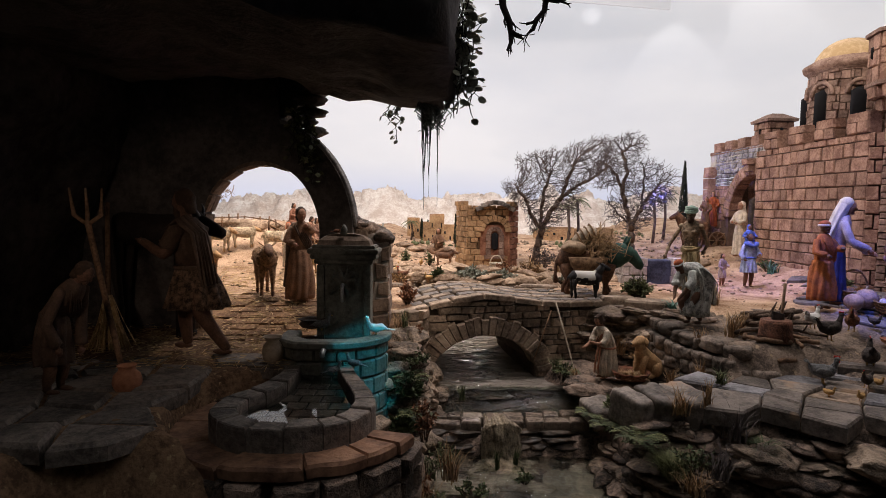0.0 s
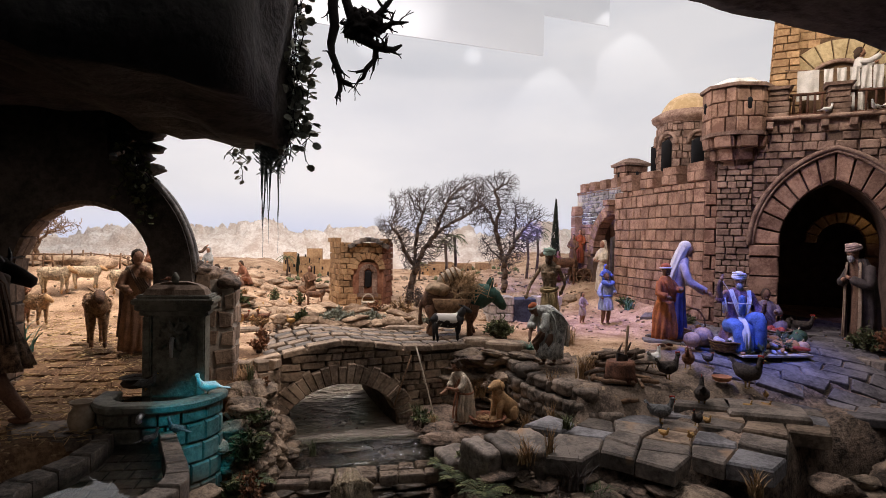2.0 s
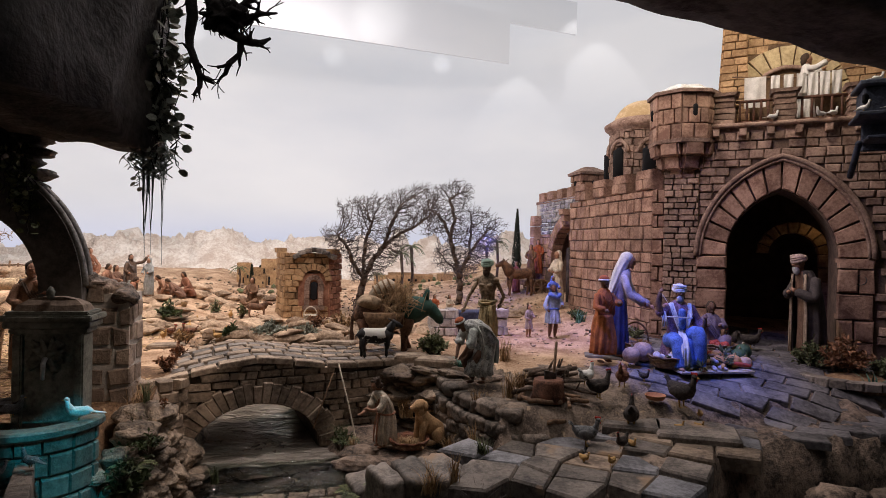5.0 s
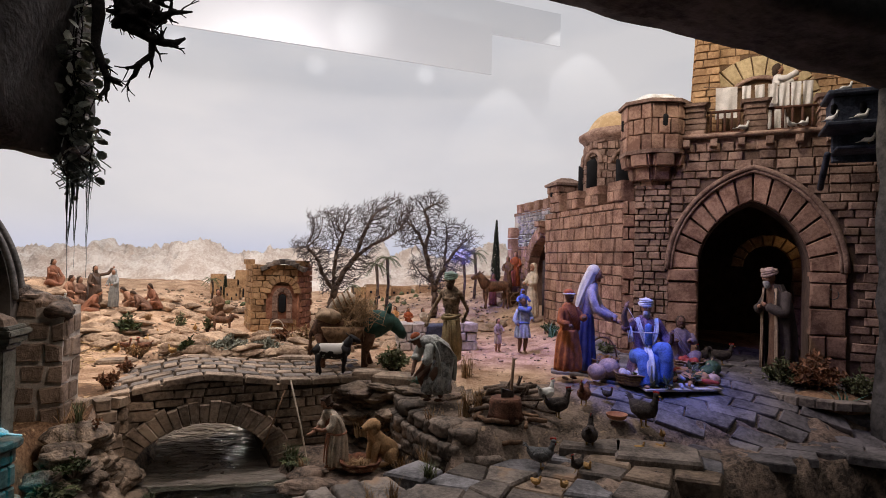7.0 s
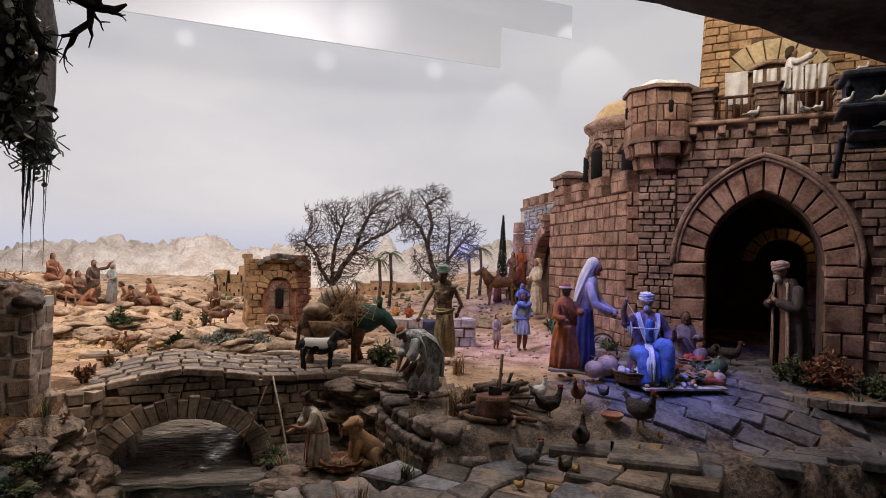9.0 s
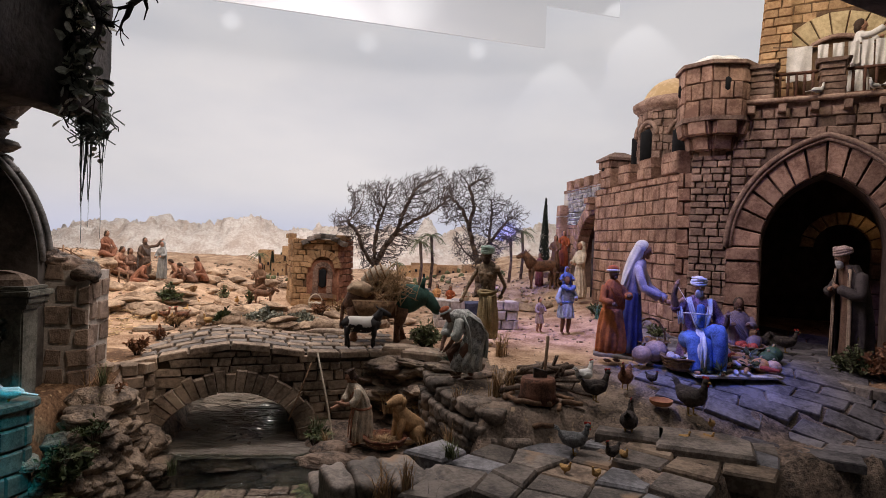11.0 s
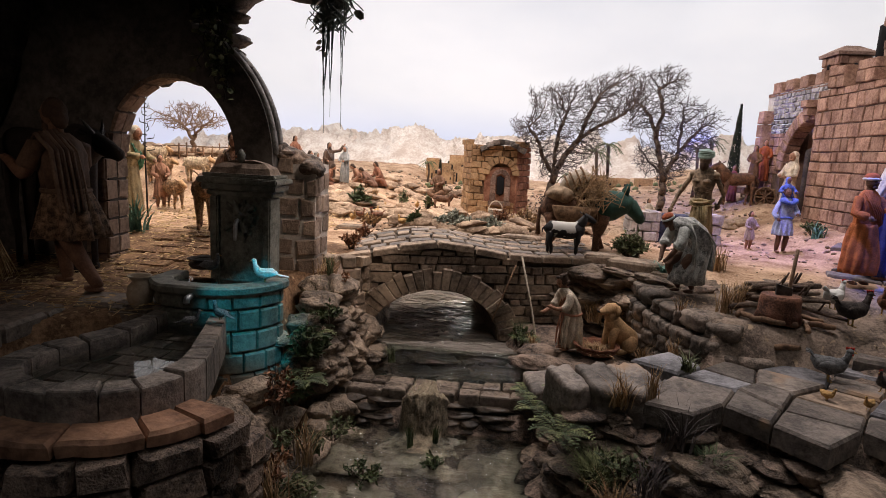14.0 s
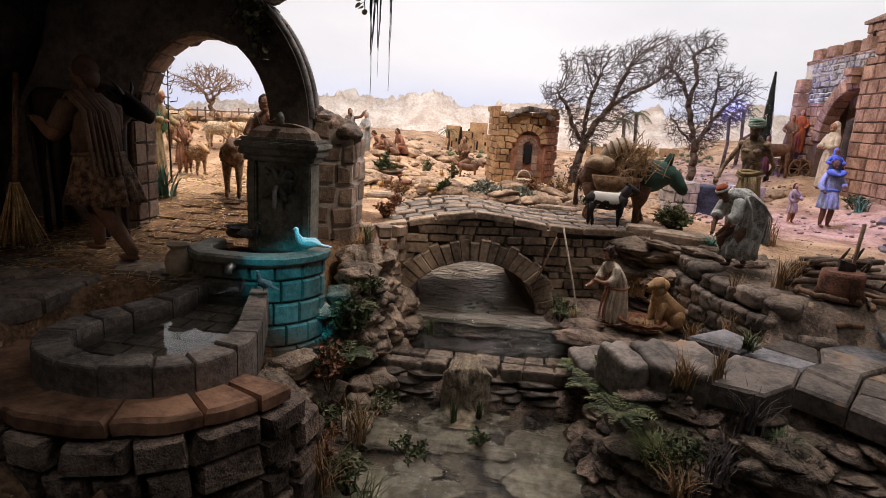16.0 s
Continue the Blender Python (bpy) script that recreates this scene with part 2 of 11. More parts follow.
STRIPE = painted("grey_striped_cloth", (0.46, 0.46, 0.43), k=0.7, scale=60)
FUR_BROWN = painted("brown_coat", (0.15, 0.075, 0.042), k=0.6)
FUR_TAN = painted("tan_coat", (0.45, 0.27, 0.13), k=0.35)
WOOL = painted("cream_wool", (0.55, 0.43, 0.29), k=0.45, scale=110)
WOOL_BROWN = painted("brown_wool", (0.30, 0.18, 0.095), k=0.55, scale=110)
FUR_BLACK = painted("black_coat", (0.022, 0.02, 0.02))
FUR_DARK = painted("dark_ox_coat", (0.035, 0.026, 0.022))
FUR_GREEN = painted("dark_green_drape", (0.028, 0.075, 0.058))
FEATHER_DARK = painted("dark_feather", (0.05, 0.038, 0.032), k=0.6, scale=120)
FEATHER_RED = painted("red_brown_feather", (0.20, 0.085, 0.045), k=0.6, scale=120)
FEATHER_GREY = painted("grey_feather", (0.16, 0.16, 0.16), k=0.5, scale=120)
FEATHER_WHITE = painted("white_feather", (0.72, 0.70, 0.66), k=0.15)
COMB = painted("red_comb", (0.42, 0.03, 0.02))
CHICK = painted("yellow_down", (0.46, 0.27, 0.10), k=0.3)
PUMPKIN = painted("orange_gourd", (0.52, 0.26, 0.10), 0.5, 0.25)
PALE_GOURD = painted("pale_gourd", (0.46, 0.30, 0.21), 0.5, 0.4, 25)
MELON = painted("dark_green_melon", (0.05, 0.09, 0.04), 0.5, 0.3)
RED_FRUIT = painted("red_fruit", (0.36, 0.05, 0.03), 0.5, 0.3)
GARLIC = painted("pale_bulbs", (0.6, 0.52, 0.5), 0.6, 0.25)


def glossy_water(name, tint, rough, scale, strength, clear=1.0, stretch=(0.45, 1.5, 1), dist=0.01):
    m = bpy.data.materials.new(name)
    m.use_nodes = True
    t = m.node_tree
    b = t.nodes["Principled BSDF"]
    b.inputs["Base Color"].default_value = (*tint, 1)
    b.inputs["Roughness"].default_value = rough
    b.inputs["IOR"].default_value = 1.33
    b.inputs["Transmission Weight"].default_value = clear
    geo = t.nodes.new("ShaderNodeNewGeometry")
    mp = t.nodes.new("ShaderNodeMapping")
    mp.inputs["Scale"].default_value = stretch
    n = t.nodes.new("ShaderNodeTexNoise")
    n.inputs["Scale"].default_value, n.inputs["Detail"].default_value = scale, 3
    n.inputs["Distortion"].default_value = 1.2
    bp = t.nodes.new("ShaderNodeBump")
    bp.inputs["Strength"].default_value, bp.inputs["Distance"].default_value = strength, dist
    t.links.new(geo.outputs["Position"], mp.inputs["Vector"])
    t.links.new(mp.outputs["Vector"], n.inputs["Vector"])
    t.links.new(n.outputs["Fac"], bp.inputs["Height"])
    t.links.new(bp.outputs["Normal"], b.inputs["Normal"])
    return m


STILL_WATER = glossy_water("still_water", (0.85, 0.9, 0.88), 0.004, 8, 0.012)
POND_WATER = glossy_water("pond_water", (0.72, 0.80, 0.72), 0.10, 40, 0.9)
RIFFLE = glossy_water("rippled_water", (0.36, 0.31, 0.26), 0.22, 30, 1.0, 0.0, (0.28, 2.4, 1), 0.035)


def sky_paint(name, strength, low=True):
    """Painted sky cloth with faint clouds; glows in place of lamplight, with LED blue painted into its foot."""
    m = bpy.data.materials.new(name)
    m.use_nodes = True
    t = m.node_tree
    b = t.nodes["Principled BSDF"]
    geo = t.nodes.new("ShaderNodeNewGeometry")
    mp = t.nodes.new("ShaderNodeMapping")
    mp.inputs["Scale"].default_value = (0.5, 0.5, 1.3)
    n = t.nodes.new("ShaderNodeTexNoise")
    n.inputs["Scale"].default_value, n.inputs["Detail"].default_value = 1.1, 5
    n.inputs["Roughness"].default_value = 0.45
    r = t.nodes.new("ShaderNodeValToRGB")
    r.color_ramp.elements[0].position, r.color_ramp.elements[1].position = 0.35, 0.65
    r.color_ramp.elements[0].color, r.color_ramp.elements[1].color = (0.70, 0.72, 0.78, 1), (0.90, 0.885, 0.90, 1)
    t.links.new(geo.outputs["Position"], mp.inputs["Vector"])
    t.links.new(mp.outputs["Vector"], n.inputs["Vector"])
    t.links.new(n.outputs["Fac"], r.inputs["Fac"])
    # LED light along the horizon, painted in as blue towards the bottom
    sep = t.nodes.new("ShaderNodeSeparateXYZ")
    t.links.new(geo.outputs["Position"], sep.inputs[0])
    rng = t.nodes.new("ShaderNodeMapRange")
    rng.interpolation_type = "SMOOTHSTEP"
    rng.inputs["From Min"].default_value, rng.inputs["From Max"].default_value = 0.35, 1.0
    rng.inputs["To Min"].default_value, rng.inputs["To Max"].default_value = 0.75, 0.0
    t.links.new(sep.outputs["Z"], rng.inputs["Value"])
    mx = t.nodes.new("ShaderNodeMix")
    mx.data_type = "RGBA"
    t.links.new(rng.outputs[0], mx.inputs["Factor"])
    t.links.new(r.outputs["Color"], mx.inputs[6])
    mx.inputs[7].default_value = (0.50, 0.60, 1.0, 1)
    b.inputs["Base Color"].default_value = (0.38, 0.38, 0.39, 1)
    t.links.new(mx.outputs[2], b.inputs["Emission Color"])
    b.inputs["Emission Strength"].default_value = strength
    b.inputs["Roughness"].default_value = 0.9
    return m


SKY = sky_paint("painted_sky", 0.55)
# Boards, not lamps: emission stands in for the light that falls on them.
CEIL = sky_paint("glowing_ceiling_paint", 0.48)
SOFFIT = sky_paint("glowing_soffit_paint", 0.42)


# ---------------------------------------------------------------- building tools
def to_mesh(name, bm, *mats, smooth=False):
    me = bpy.data.meshes.new(name)
    bm.to_mesh(me)
    bm.free()
    for m in mats:
        me.materials.append(m)
    if smooth:
        me.shade_smooth()
    return me


def thing(name, bm, mats, label, category, group="", smooth=False, kind=""):
    """One top-level mesh."""
    mats = mats if isinstance(mats, (list, tuple)) else [mats]
    return tagged(new(name, to_mesh(name, bm, *mats, smooth=smooth)), label, category, group, kind)


def holder(name, at, label, category, group="", kind=""):
    """An Empty at a thing's base, to hold its parts."""
    ob = new(name)
    ob.empty_display_size = 0.02
    ob.matrix_basis = Matrix.Translation(at)
    return tagged(ob, label, category, group, kind)


def part(name, bm, material, parent, label="", smooth=False):
    """One mesh under a thing; the bmesh is in world places."""
    mats = material if isinstance(material, (list, tuple)) else [material]
    ob = new(name, to_mesh(name, bm, *mats, smooth=smooth))
    ob.parent = parent
    up = parent
    m = Matrix.Identity(4)
    while up is not None:
        m = up.matrix_basis @ m
        up = up.parent
    ob.matrix_basis = m.inverted()
    return tagged(ob, label)


def piece(name, mesh, parent, m):
    """One small part on a shared mesh; m in world places."""
    ob = bpy.data.objects.new(name, mesh)
    scene.collection.objects.link(ob)
    ob.parent = parent
    up, world_m = parent, Matrix.Identity(4)
    while up is not None:
        world_m = up.matrix_basis @ world_m
        up = up.parent
    ob.matrix_basis = world_m.inverted() @ m
    return ob


def ss(a, b, v):
    v = min(1.0, max(0.0, (v - a) / (b - a)))
    return v * v * (3 - 2 * v)


def nz(x, y, z=0.0, s=1.0):
    return noise.noise(Vector((x * s, y * s, z * s)))


def box(bm, lo, hi, mat=0):
    ret = bmesh.ops.create_cube(bm, size=1.0)
    c = [(a + b) / 2 for a, b in zip(lo, hi)]
    d = [b - a for a, b in zip(lo, hi)]
    for v in ret["verts"]:
        v.co = Vector((c[0] + v.co.x * d[0], c[1] + v.co.y * d[1], c[2] + v.co.z * d[2]))
    for f in {f for v in ret["verts"] for f in v.link_faces}:
        f.material_index = mat
    return ret["verts"]


def tube(bm, pts, radii, seg=8, mat=0, cap=True, flat=1.0):
    """A swept tube through points with a radius at each; flat squeezes it along its second axis."""
    pts = [Vector(p) for p in pts]
    n = len(pts)
    if not hasattr(radii, "__len__"):
        radii = [radii] * n
    rings = []
    up = Vector((0, 0, 1))
    d0 = (pts[1] - pts[0]).normalized()
    side = d0.cross(up)
    if side.length < 0.1:
        side = Vector((1, 0, 0))
    side.normalize()
    for i, p in enumerate(pts):
        d = (pts[min(i + 1, n - 1)] - pts[max(i - 1, 0)]).normalized()
        side = (side - d * side.dot(d)).normalized()
        other = d.cross(side)
        ring = []
        for k in range(seg):
            a = 2 * math.pi * k / seg
            ring.append(bm.verts.new(p + (side * math.cos(a) + other * math.sin(a) * flat) * radii[i]))
        rings.append(ring)
    for a, b in zip(rings, rings[1:]):
        for k in range(seg):
            f = bm.faces.new((a[k], a[(k + 1) % seg], b[(k + 1) % seg], b[k]))
            f.material_index = mat
            f.smooth = True
    if cap:
        for ring, p, s, q in ((rings[0], pts[0], 1, pts[1]), (rings[-1], pts[-1], -1, pts[-2])):
            r = radii[0] if s == 1 else radii[-1]
            tip = bm.verts.new(p + (p - q).normalized() * r * 0.6)
            for k in range(seg):
                vs = (ring[(k + 1) % seg], ring[k], tip) if s == 1 else (ring[k], ring[(k + 1) % seg], tip)
                f = bm.faces.new(vs)
                f.material_index = mat
                f.smooth = True
    return rings


def blob(bm, c, r, mat=0, sub=2, rough=0.0, freq=20.0, turn=None):
    ret = bmesh.ops.create_icosphere(bm, subdivisions=sub, radius=1.0)
    r = (r, r, r) if not hasattr(r, "__len__") else r
    c = Vector(c)
    for v in ret["verts"]:
        p = Vector((v.co.x * r[0], v.co.y * r[1], v.co.z * r[2]))
        if rough:
            p *= 1 + rough * noise.noise((p + c) * freq)
        if turn:
            p = turn @ p
        v.co = c + p
    for f in {f for v in ret["verts"] for f in v.link_faces}:
        f.material_index = mat
        f.smooth = True


def poly_piece(pts, o, u, n, depth, chamfer=0.004, lift=0.0):
    """A bmesh of a flat stone: a convex outline (in u and z, or in x and y where n is up), thick along n, with a chamfered face."""
    bm = bmesh.new()
    add_poly(bm, pts, o, u, n, depth, chamfer, lift)
    return bm


def add_poly(bm, pts, o, u, n, depth, chamfer=0.004, lift=0.0, mat=0):
    o, u, n = Vector(o), Vector(u).normalized(), Vector(n).normalized()
    w = n.cross(u)
    cx, cy = sum(p[0] for p in pts) / len(pts), sum(p[1] for p in pts) / len(pts)
    rows = []
    for d, ins in ((-depth, 0.0), (-chamfer, 0.0), (0.0, chamfer)):
        ring = []
        for x, y in pts:
            k = math.hypot(x - cx, y - cy) or 1
            f = max(0.2, 1 - ins / k)
            ring.append(bm.verts.new(o + u * (cx + (x - cx) * f) + w * (cy + (y - cy) * f) + n * (d + lift)))
        rows.append(ring)
    m = len(pts)
    area = sum(pts[i][0] * pts[(i + 1) % m][1] - pts[(i + 1) % m][0] * pts[i][1] for i in range(m))
    for a, b in zip(rows, rows[1:]):
        for k in range(m):
            q = (a[k], a[(k + 1) % m], b[(k + 1) % m], b[k])
            bm.faces.new(q if area > 0 else q[::-1]).material_index = mat
    bm.faces.new(rows[-1] if area > 0 else rows[-1][::-1]).material_index = mat
    bm.faces.new(rows[0][::-1] if area > 0 else rows[0]).material_index = mat


def block_set(name, mat, count=9, ragged=0.05, seed=1):
    """Unit stones, face to -y, with worn front edges; alike pieces share them."""
    rng = random.Random(seed)
    out = []
    for _ in range(count):
        bm = bmesh.new()
        rows = []
        j = [(rng.uniform(-1, 1) * ragged, rng.uniform(-1, 1) * ragged) for _ in range(4)]
        for y, s in ((0.5, 1.0), (-0.32, 1.0), (-0.46, 0.93), (-0.5 + rng.uniform(-0.05, 0.05), 0.80)):
            ring = []
            for (sx, sz), (jx, jz) in zip(((-1, -1), (1, -1), (1, 1), (-1, 1)), j):
                ring.append(bm.verts.new((sx * 0.5 * s + jx, y + rng.uniform(-0.03, 0.03), sz * 0.5 * s + jz)))
            rows.append(ring)
        for a, b in zip(rows, rows[1:]):
            for k in range(4):
                bm.faces.new((a[k], a[(k + 1) % 4], b[(k + 1) % 4], b[k]))
        bm.faces.new(rows[-1])
        bm.faces.new(rows[0][::-1])
        out.append(to_mesh(name, bm, mat))
    return out


def course_wall(parent, meshes, o, u, n, length, height, course, width, depth=0.02, gap=0.003, skip=None, seed=1, top=None, name="stone", proud=0.0):
    """Stones in courses on a wall face from o along u, facing n. skip(s, v, w, h): no stone there. top(s): the wall's height there."""
    rng = random.Random(seed)
    u, n = Vector(u).normalized(), Vector(n).normalized()
    o = Vector(o)
    rot = Matrix((u, -n, Vector((0, 0, 1)))).transposed().to_4x4()
    v = 0.0
    row = 0
    while v < height - 0.3 * course[0]:
        h = min(rng.uniform(*course), height - v)
        s = -rng.uniform(0.2, 0.8) * width[0] if row % 2 else -rng.uniform(0, 0.15) * width[0]
        while s < length:
            w = rng.uniform(*width)
            a, b = max(s, 0.0), min(s + w, length)
            if b - a > 0.3 * width[0] and (top is None or v + h <= top((a + b) / 2) + 0.004) and not (skip and skip((a + b) / 2, v + h / 2, b - a, h)):
                c = o + u * (a + b) / 2 + Vector((0, 0, v + h / 2)) + n * (rng.uniform(-0.0015, 0.0025) - depth / 2 + 0.004 + proud)
                m = Matrix.Translation(c) @ rot @ Matrix.Diagonal((b - a - gap, depth, h - gap, 1))
                piece(name, rng.choice(meshes), parent, m)
            s += w
        v += h
        row += 1


def rock_set(name, mat, count=8, seed=5, strata=0.0, sub=3):
    """Unit rocks with broken faces."""
    rng = random.Random(seed)
    out = []
    for i in range(count):
        bm = bmesh.new()
        bmesh.ops.create_icosphere(bm, subdivisions=sub, radius=0.5)
        cuts = []
        for _ in range(9):
            d = Vector((rng.gauss(0, 1), rng.gauss(0, 1), rng.gauss(0, 1))).normalized()
            cuts.append((d, rng.uniform(0.30, 0.44)))
        off = Vector((i * 7.3, seed * 3.1, 0))
        for v in bm.verts:
            for d, k in cuts:
                e = v.co.dot(d) - k
                if e > 0:
                    v.co -= d * e * 0.92
            v.co *= 1 + 0.14 * noise.noise(v.co * 4 + off) + 0.07 * noise.noise(v.co * 11 + off)
            if strata:
                q = math.floor((v.co.z + 0.10 * noise.noise(v.co * 2 + off)) * 9)
                k = 1 + strata * (noise.noise(Vector((q * 1.7, i, seed))) )
                v.co.x *= k
                v.co.y *= k
        out.append(to_mesh(name, bm, mat, smooth=True))
    return out


def worn_set(name, mat, count=8, seed=5, square=5.0, sub=2, amp=0.10):
    """Unit blocks with rounded, worn edges and uneven faces."""
    out = []
    for i in range(count):
        bm = bmesh.new()
        bmesh.ops.create_icosphere(bm, subdivisions=sub, radius=1.0)
        off = Vector((i * 5.7, seed * 2.3, 1.0))
        for v in bm.verts:
            d = v.co.normalized()
            r = 0.5 * (abs(d.x) ** square + abs(d.y) ** square + abs(d.z) ** square) ** (-1 / square)
            v.co = d * r * (1 + amp * noise.noise(d * 1.6 + off) + 0.4 * amp * noise.noise(d * 5 + off))
        out.append(to_mesh(name, bm, mat, smooth=True))
    return out


def rock(parent, meshes, at, size, rng, yaw=None, tilt=12):
    m = Matrix.Translation(at) @ Euler((radians(rng.uniform(-tilt, tilt)), radians(rng.uniform(-tilt, tilt)), radians(rng.uniform(0, 360) if yaw is None else yaw))).to_matrix().to_4x4() @ Matrix.Diagonal((*size, 1))
    return piece("rock", rng.choice(meshes), parent, m)


# ---------------------------------------------------------------- ground
def lip_y(x):
    """The front edge of the paved terrace."""
    return 1.245 + 0.015 * ss(0.42, 0.52, x) - 0.075 * ss(0.54, 0.63, x) - 0.065 * ss(0.65, 0.80, x) - 0.03 * ss(0.82, 0.98, x) + 0.15 * ss(0.98, 1.3, x)


def stream_sides(y):
    left = -0.065 + 0.03 * ss(1.6, 1.8, y) - 0.05 * ss(1.45, 1.2, y) - 0.05 * ss(1.9, 2.3, y)
    right = 0.42 - 0.09 * ss(1.6, 1.85, y) + 0.02 * ss(1.45, 1.25, y) + 0.06 * ss(1.9, 2.3, y)
    return left, right


def bed_z(y):
    return -0.175 + 0.08 * ss(1.46, 1.50, y) + 0.055 * ss(1.6, 1.8, y) + 0.05 * ss(1.9, 2.5, y)


def plain_z(x, y):
    z = 0.205
    z += 0.055 * ss(1.2, 1.5, x) * ss(1.95, 2.4, y) + 0.01 * ss(1.3, 1.6, x)
    z += 0.085 * max(0.0, y - 2.95)
    z += 0.055 * ss(-0.15, -0.4, x) * ss(2.35, 2.75, y)
    z += 0.13 * ss(2.4, 3.0, y) * ss(4.0, 3.25, y) * ss(-0.62, -0.95, x)
    z += 0.05 * ss(0.75, 1.2, x) * ss(2.7, 3.4, y)
    # the cave floor and the yard before the castle lie lower
    z -= 0.055 * ss(1.85, 1.5, y) * ss(0.0, -0.15, x)
    z -= (0.055 * ss(1.75, 1.45, y) + 0.076 * ss(1.50, 1.45, y) * ss(1.05, 0.9, x) + 0.050 * ss(1.50, 1.40, y) * ss(0.9, 1.05, x)) * ss(0.40, 0.54, x)
    z -= 0.032 * ss(1.86, 1.74, y) * ss(1.50, 1.66, y) * ss(0.95, 0.82, x) * ss(0.5, 0.6, x)
    return z


def ground_z(x, y):
    z = plain_z(x, y)
    left, right = stream_sides(y)
    if y < 2.7:
        inside = ss(left - 0.05, left + 0.015, x) * ss(right + 0.04, right - 0.015, x) * ss(2.7, 2.5, y)
        # a low bank by the water, right of it
        if x > right - 0.02:
            edge = 0.60 + 0.125 * ss(1.30, 1.335, y) - 0.055 * ss(1.58, 1.72, y) + 0.10 * ss(1.16, 1.06, y)
            low = 0.012 * ss(1.3, 1.6, y) - 0.07 * ss(1.5, 1.3, y)
            back = 1.80 + 0.272 * (x + 0.115)
            k = ss(edge + 0.02, edge - 0.02, x) * ss(back + 0.02, back - 0.02, y)
            z = z * (1 - k) + low * k
        if x < left + 0.02 and -0.2 < x and y < 1.62:
            k = ss(-0.195, -0.15, x) * ss(1.7, 1.55, y)
            z = z * (1 - k) + (bed_z(y) + 0.05) * k
        z = z * (1 - inside) + bed_z(y) * inside
    if x > 0.42:
        front = lip_y(x) + 0.06
        z -= 0.3 * ss(front, front - 0.05, y)
    if -0.5 < x < 0.05 and y < 1.45:
        z -= 0.12 * ss(0.235, 0.205, math.hypot(x + 0.255, y - 1.06)) + 0.08 * ss(0.16, 0.12, math.hypot(x + 0.24, y - 1.37))
    if x < 0.1 and y < 0.9:
        z -= 0.25 * ss(0.88, 0.78, y) * ss(-0.62, -0.45, x)
    rough = 0.02 if z < 0.15 and x > -0.2 else 0.006
    return z + rough * (nz(x, y, 0, 9) + 0.6 * nz(x, y, 3, 30)) + 0.003 * nz(x, y, 5, 60)


def grid(x0, x1, y0, y1, step, zf):
    nx, ny = int((x1 - x0) / step) + 1, int((y1 - y0) / step) + 1
    vs = [(x0 + i * step, y0 + j * step, zf(x0 + i * step, y0 + j * step)) for j in range(ny) for i in range(nx)]
    fs = [(j * nx + i, j * nx + i + 1, (j + 1) * nx + i + 1, (j + 1) * nx + i) for j in range(ny - 1) for i in range(nx - 1)]
    return vs, fs


def sheet(name, x0, x1, y0, y1, step, zf, mats, pick=None, label="", category="", kind="structure"):
    vs, fs = grid(x0, x1, y0, y1, step, zf)
    me = bpy.data.meshes.new(name)
    me.from_pydata(vs, [], fs)
    for m in mats:
        me.materials.append(m)
    if pick:
        idx = []
        for f in fs:
            c = [sum(vs[i][k] for i in f) / 4 for k in range(3)]
            idx.append(pick(*c))
        me.polygons.foreach_set("material_index", idx)
    me.shade_smooth()
    return tagged(new(name, me), label, category, "", kind)


def ground_kind(x, y, z):
    if y < 1.86 and x < -0.1:
        return 1
    if z < 0.16 and y < 2.7 and not (x > 0.74 and y > 1.46):
        return 2
    if x > 0.45 and y < 1.74 + 0.10 * nz(x, y, 2, 7) + 0.25 * ss(0.9, 0.6, x):
        return 3
    return 0


sheet("ground", -2.6, 3.2, 0.7, 5.3, 0.02, ground_z, [SAND, DIRT, ROCK, YARD_EARTH], ground_kind, "sandy model landscape ground with a stream bed", "ground")


def hills_z(x, y):
    k = ss(4.15, 4.75, y) * ss(5.3, 4.95, y)
    z = 0.28 + 0.09 * max(0, y - 2.95)
    h = 0.112 + 0.05 * nz(x, 0.3, 1.0, 2.6) + 0.05 * nz(x, y, 2.0, 3.3)
    crag = 0.075 * abs(nz(x, y, 5, 6)) + 0.05 * abs(nz(x, y, 7, 15)) + 0.02 * nz(x, y, 1, 34)
    peak = 0
    for at, tall, wide in ((-0.44, 0.13, 0.17), (0.32, 0.08, 0.16), (0.88, 0.11, 0.07), (1.14, 0.11, 0.10), (-1.05, 0.06, 0.2), (-1.5, 0.03, 0.2), (1.85, 0.14, 0.3), (0.62, 0.03, 0.1)):
        peak += tall * math.exp(-((x - at) / wide) ** 2)
    body = h + crag + peak
    body += 0.018 * math.sin(body * 90 + 5 * nz(x, y, 3, 5)) + 0.008 * math.sin(body * 260 + 3 * x)
    return z - 0.10 + k * (body + 0.04)


sheet("hills", -3.4, 3.8, 4.0, 5.35, 0.018, hills_z, [HILL], None, "pale rocky desert hills along the horizon", "hills")

# sky cloth, bent round the back of the landscape
bm = bmesh.new()
prof = []
for i in range(41):
    a = radians(205 - 230 * i / 40)
    prof.append((0.4 + 3.7 * math.cos(a), 1.9 + 3.75 * math.sin(a)))
rows = [[bm.verts.new((x, y, z)) for x, y in prof] for z in (-0.4, 0.6, 1.6, 3.4)]
for a, b in zip(rows, rows[1:]):
    for i in range(40):
        bm.faces.new((a[i], a[i + 1], b[i + 1], b[i])).smooth = True
thing("backdrop", bm, SKY, "pale cloudy painted sky backdrop", "backdrop", kind="structure")

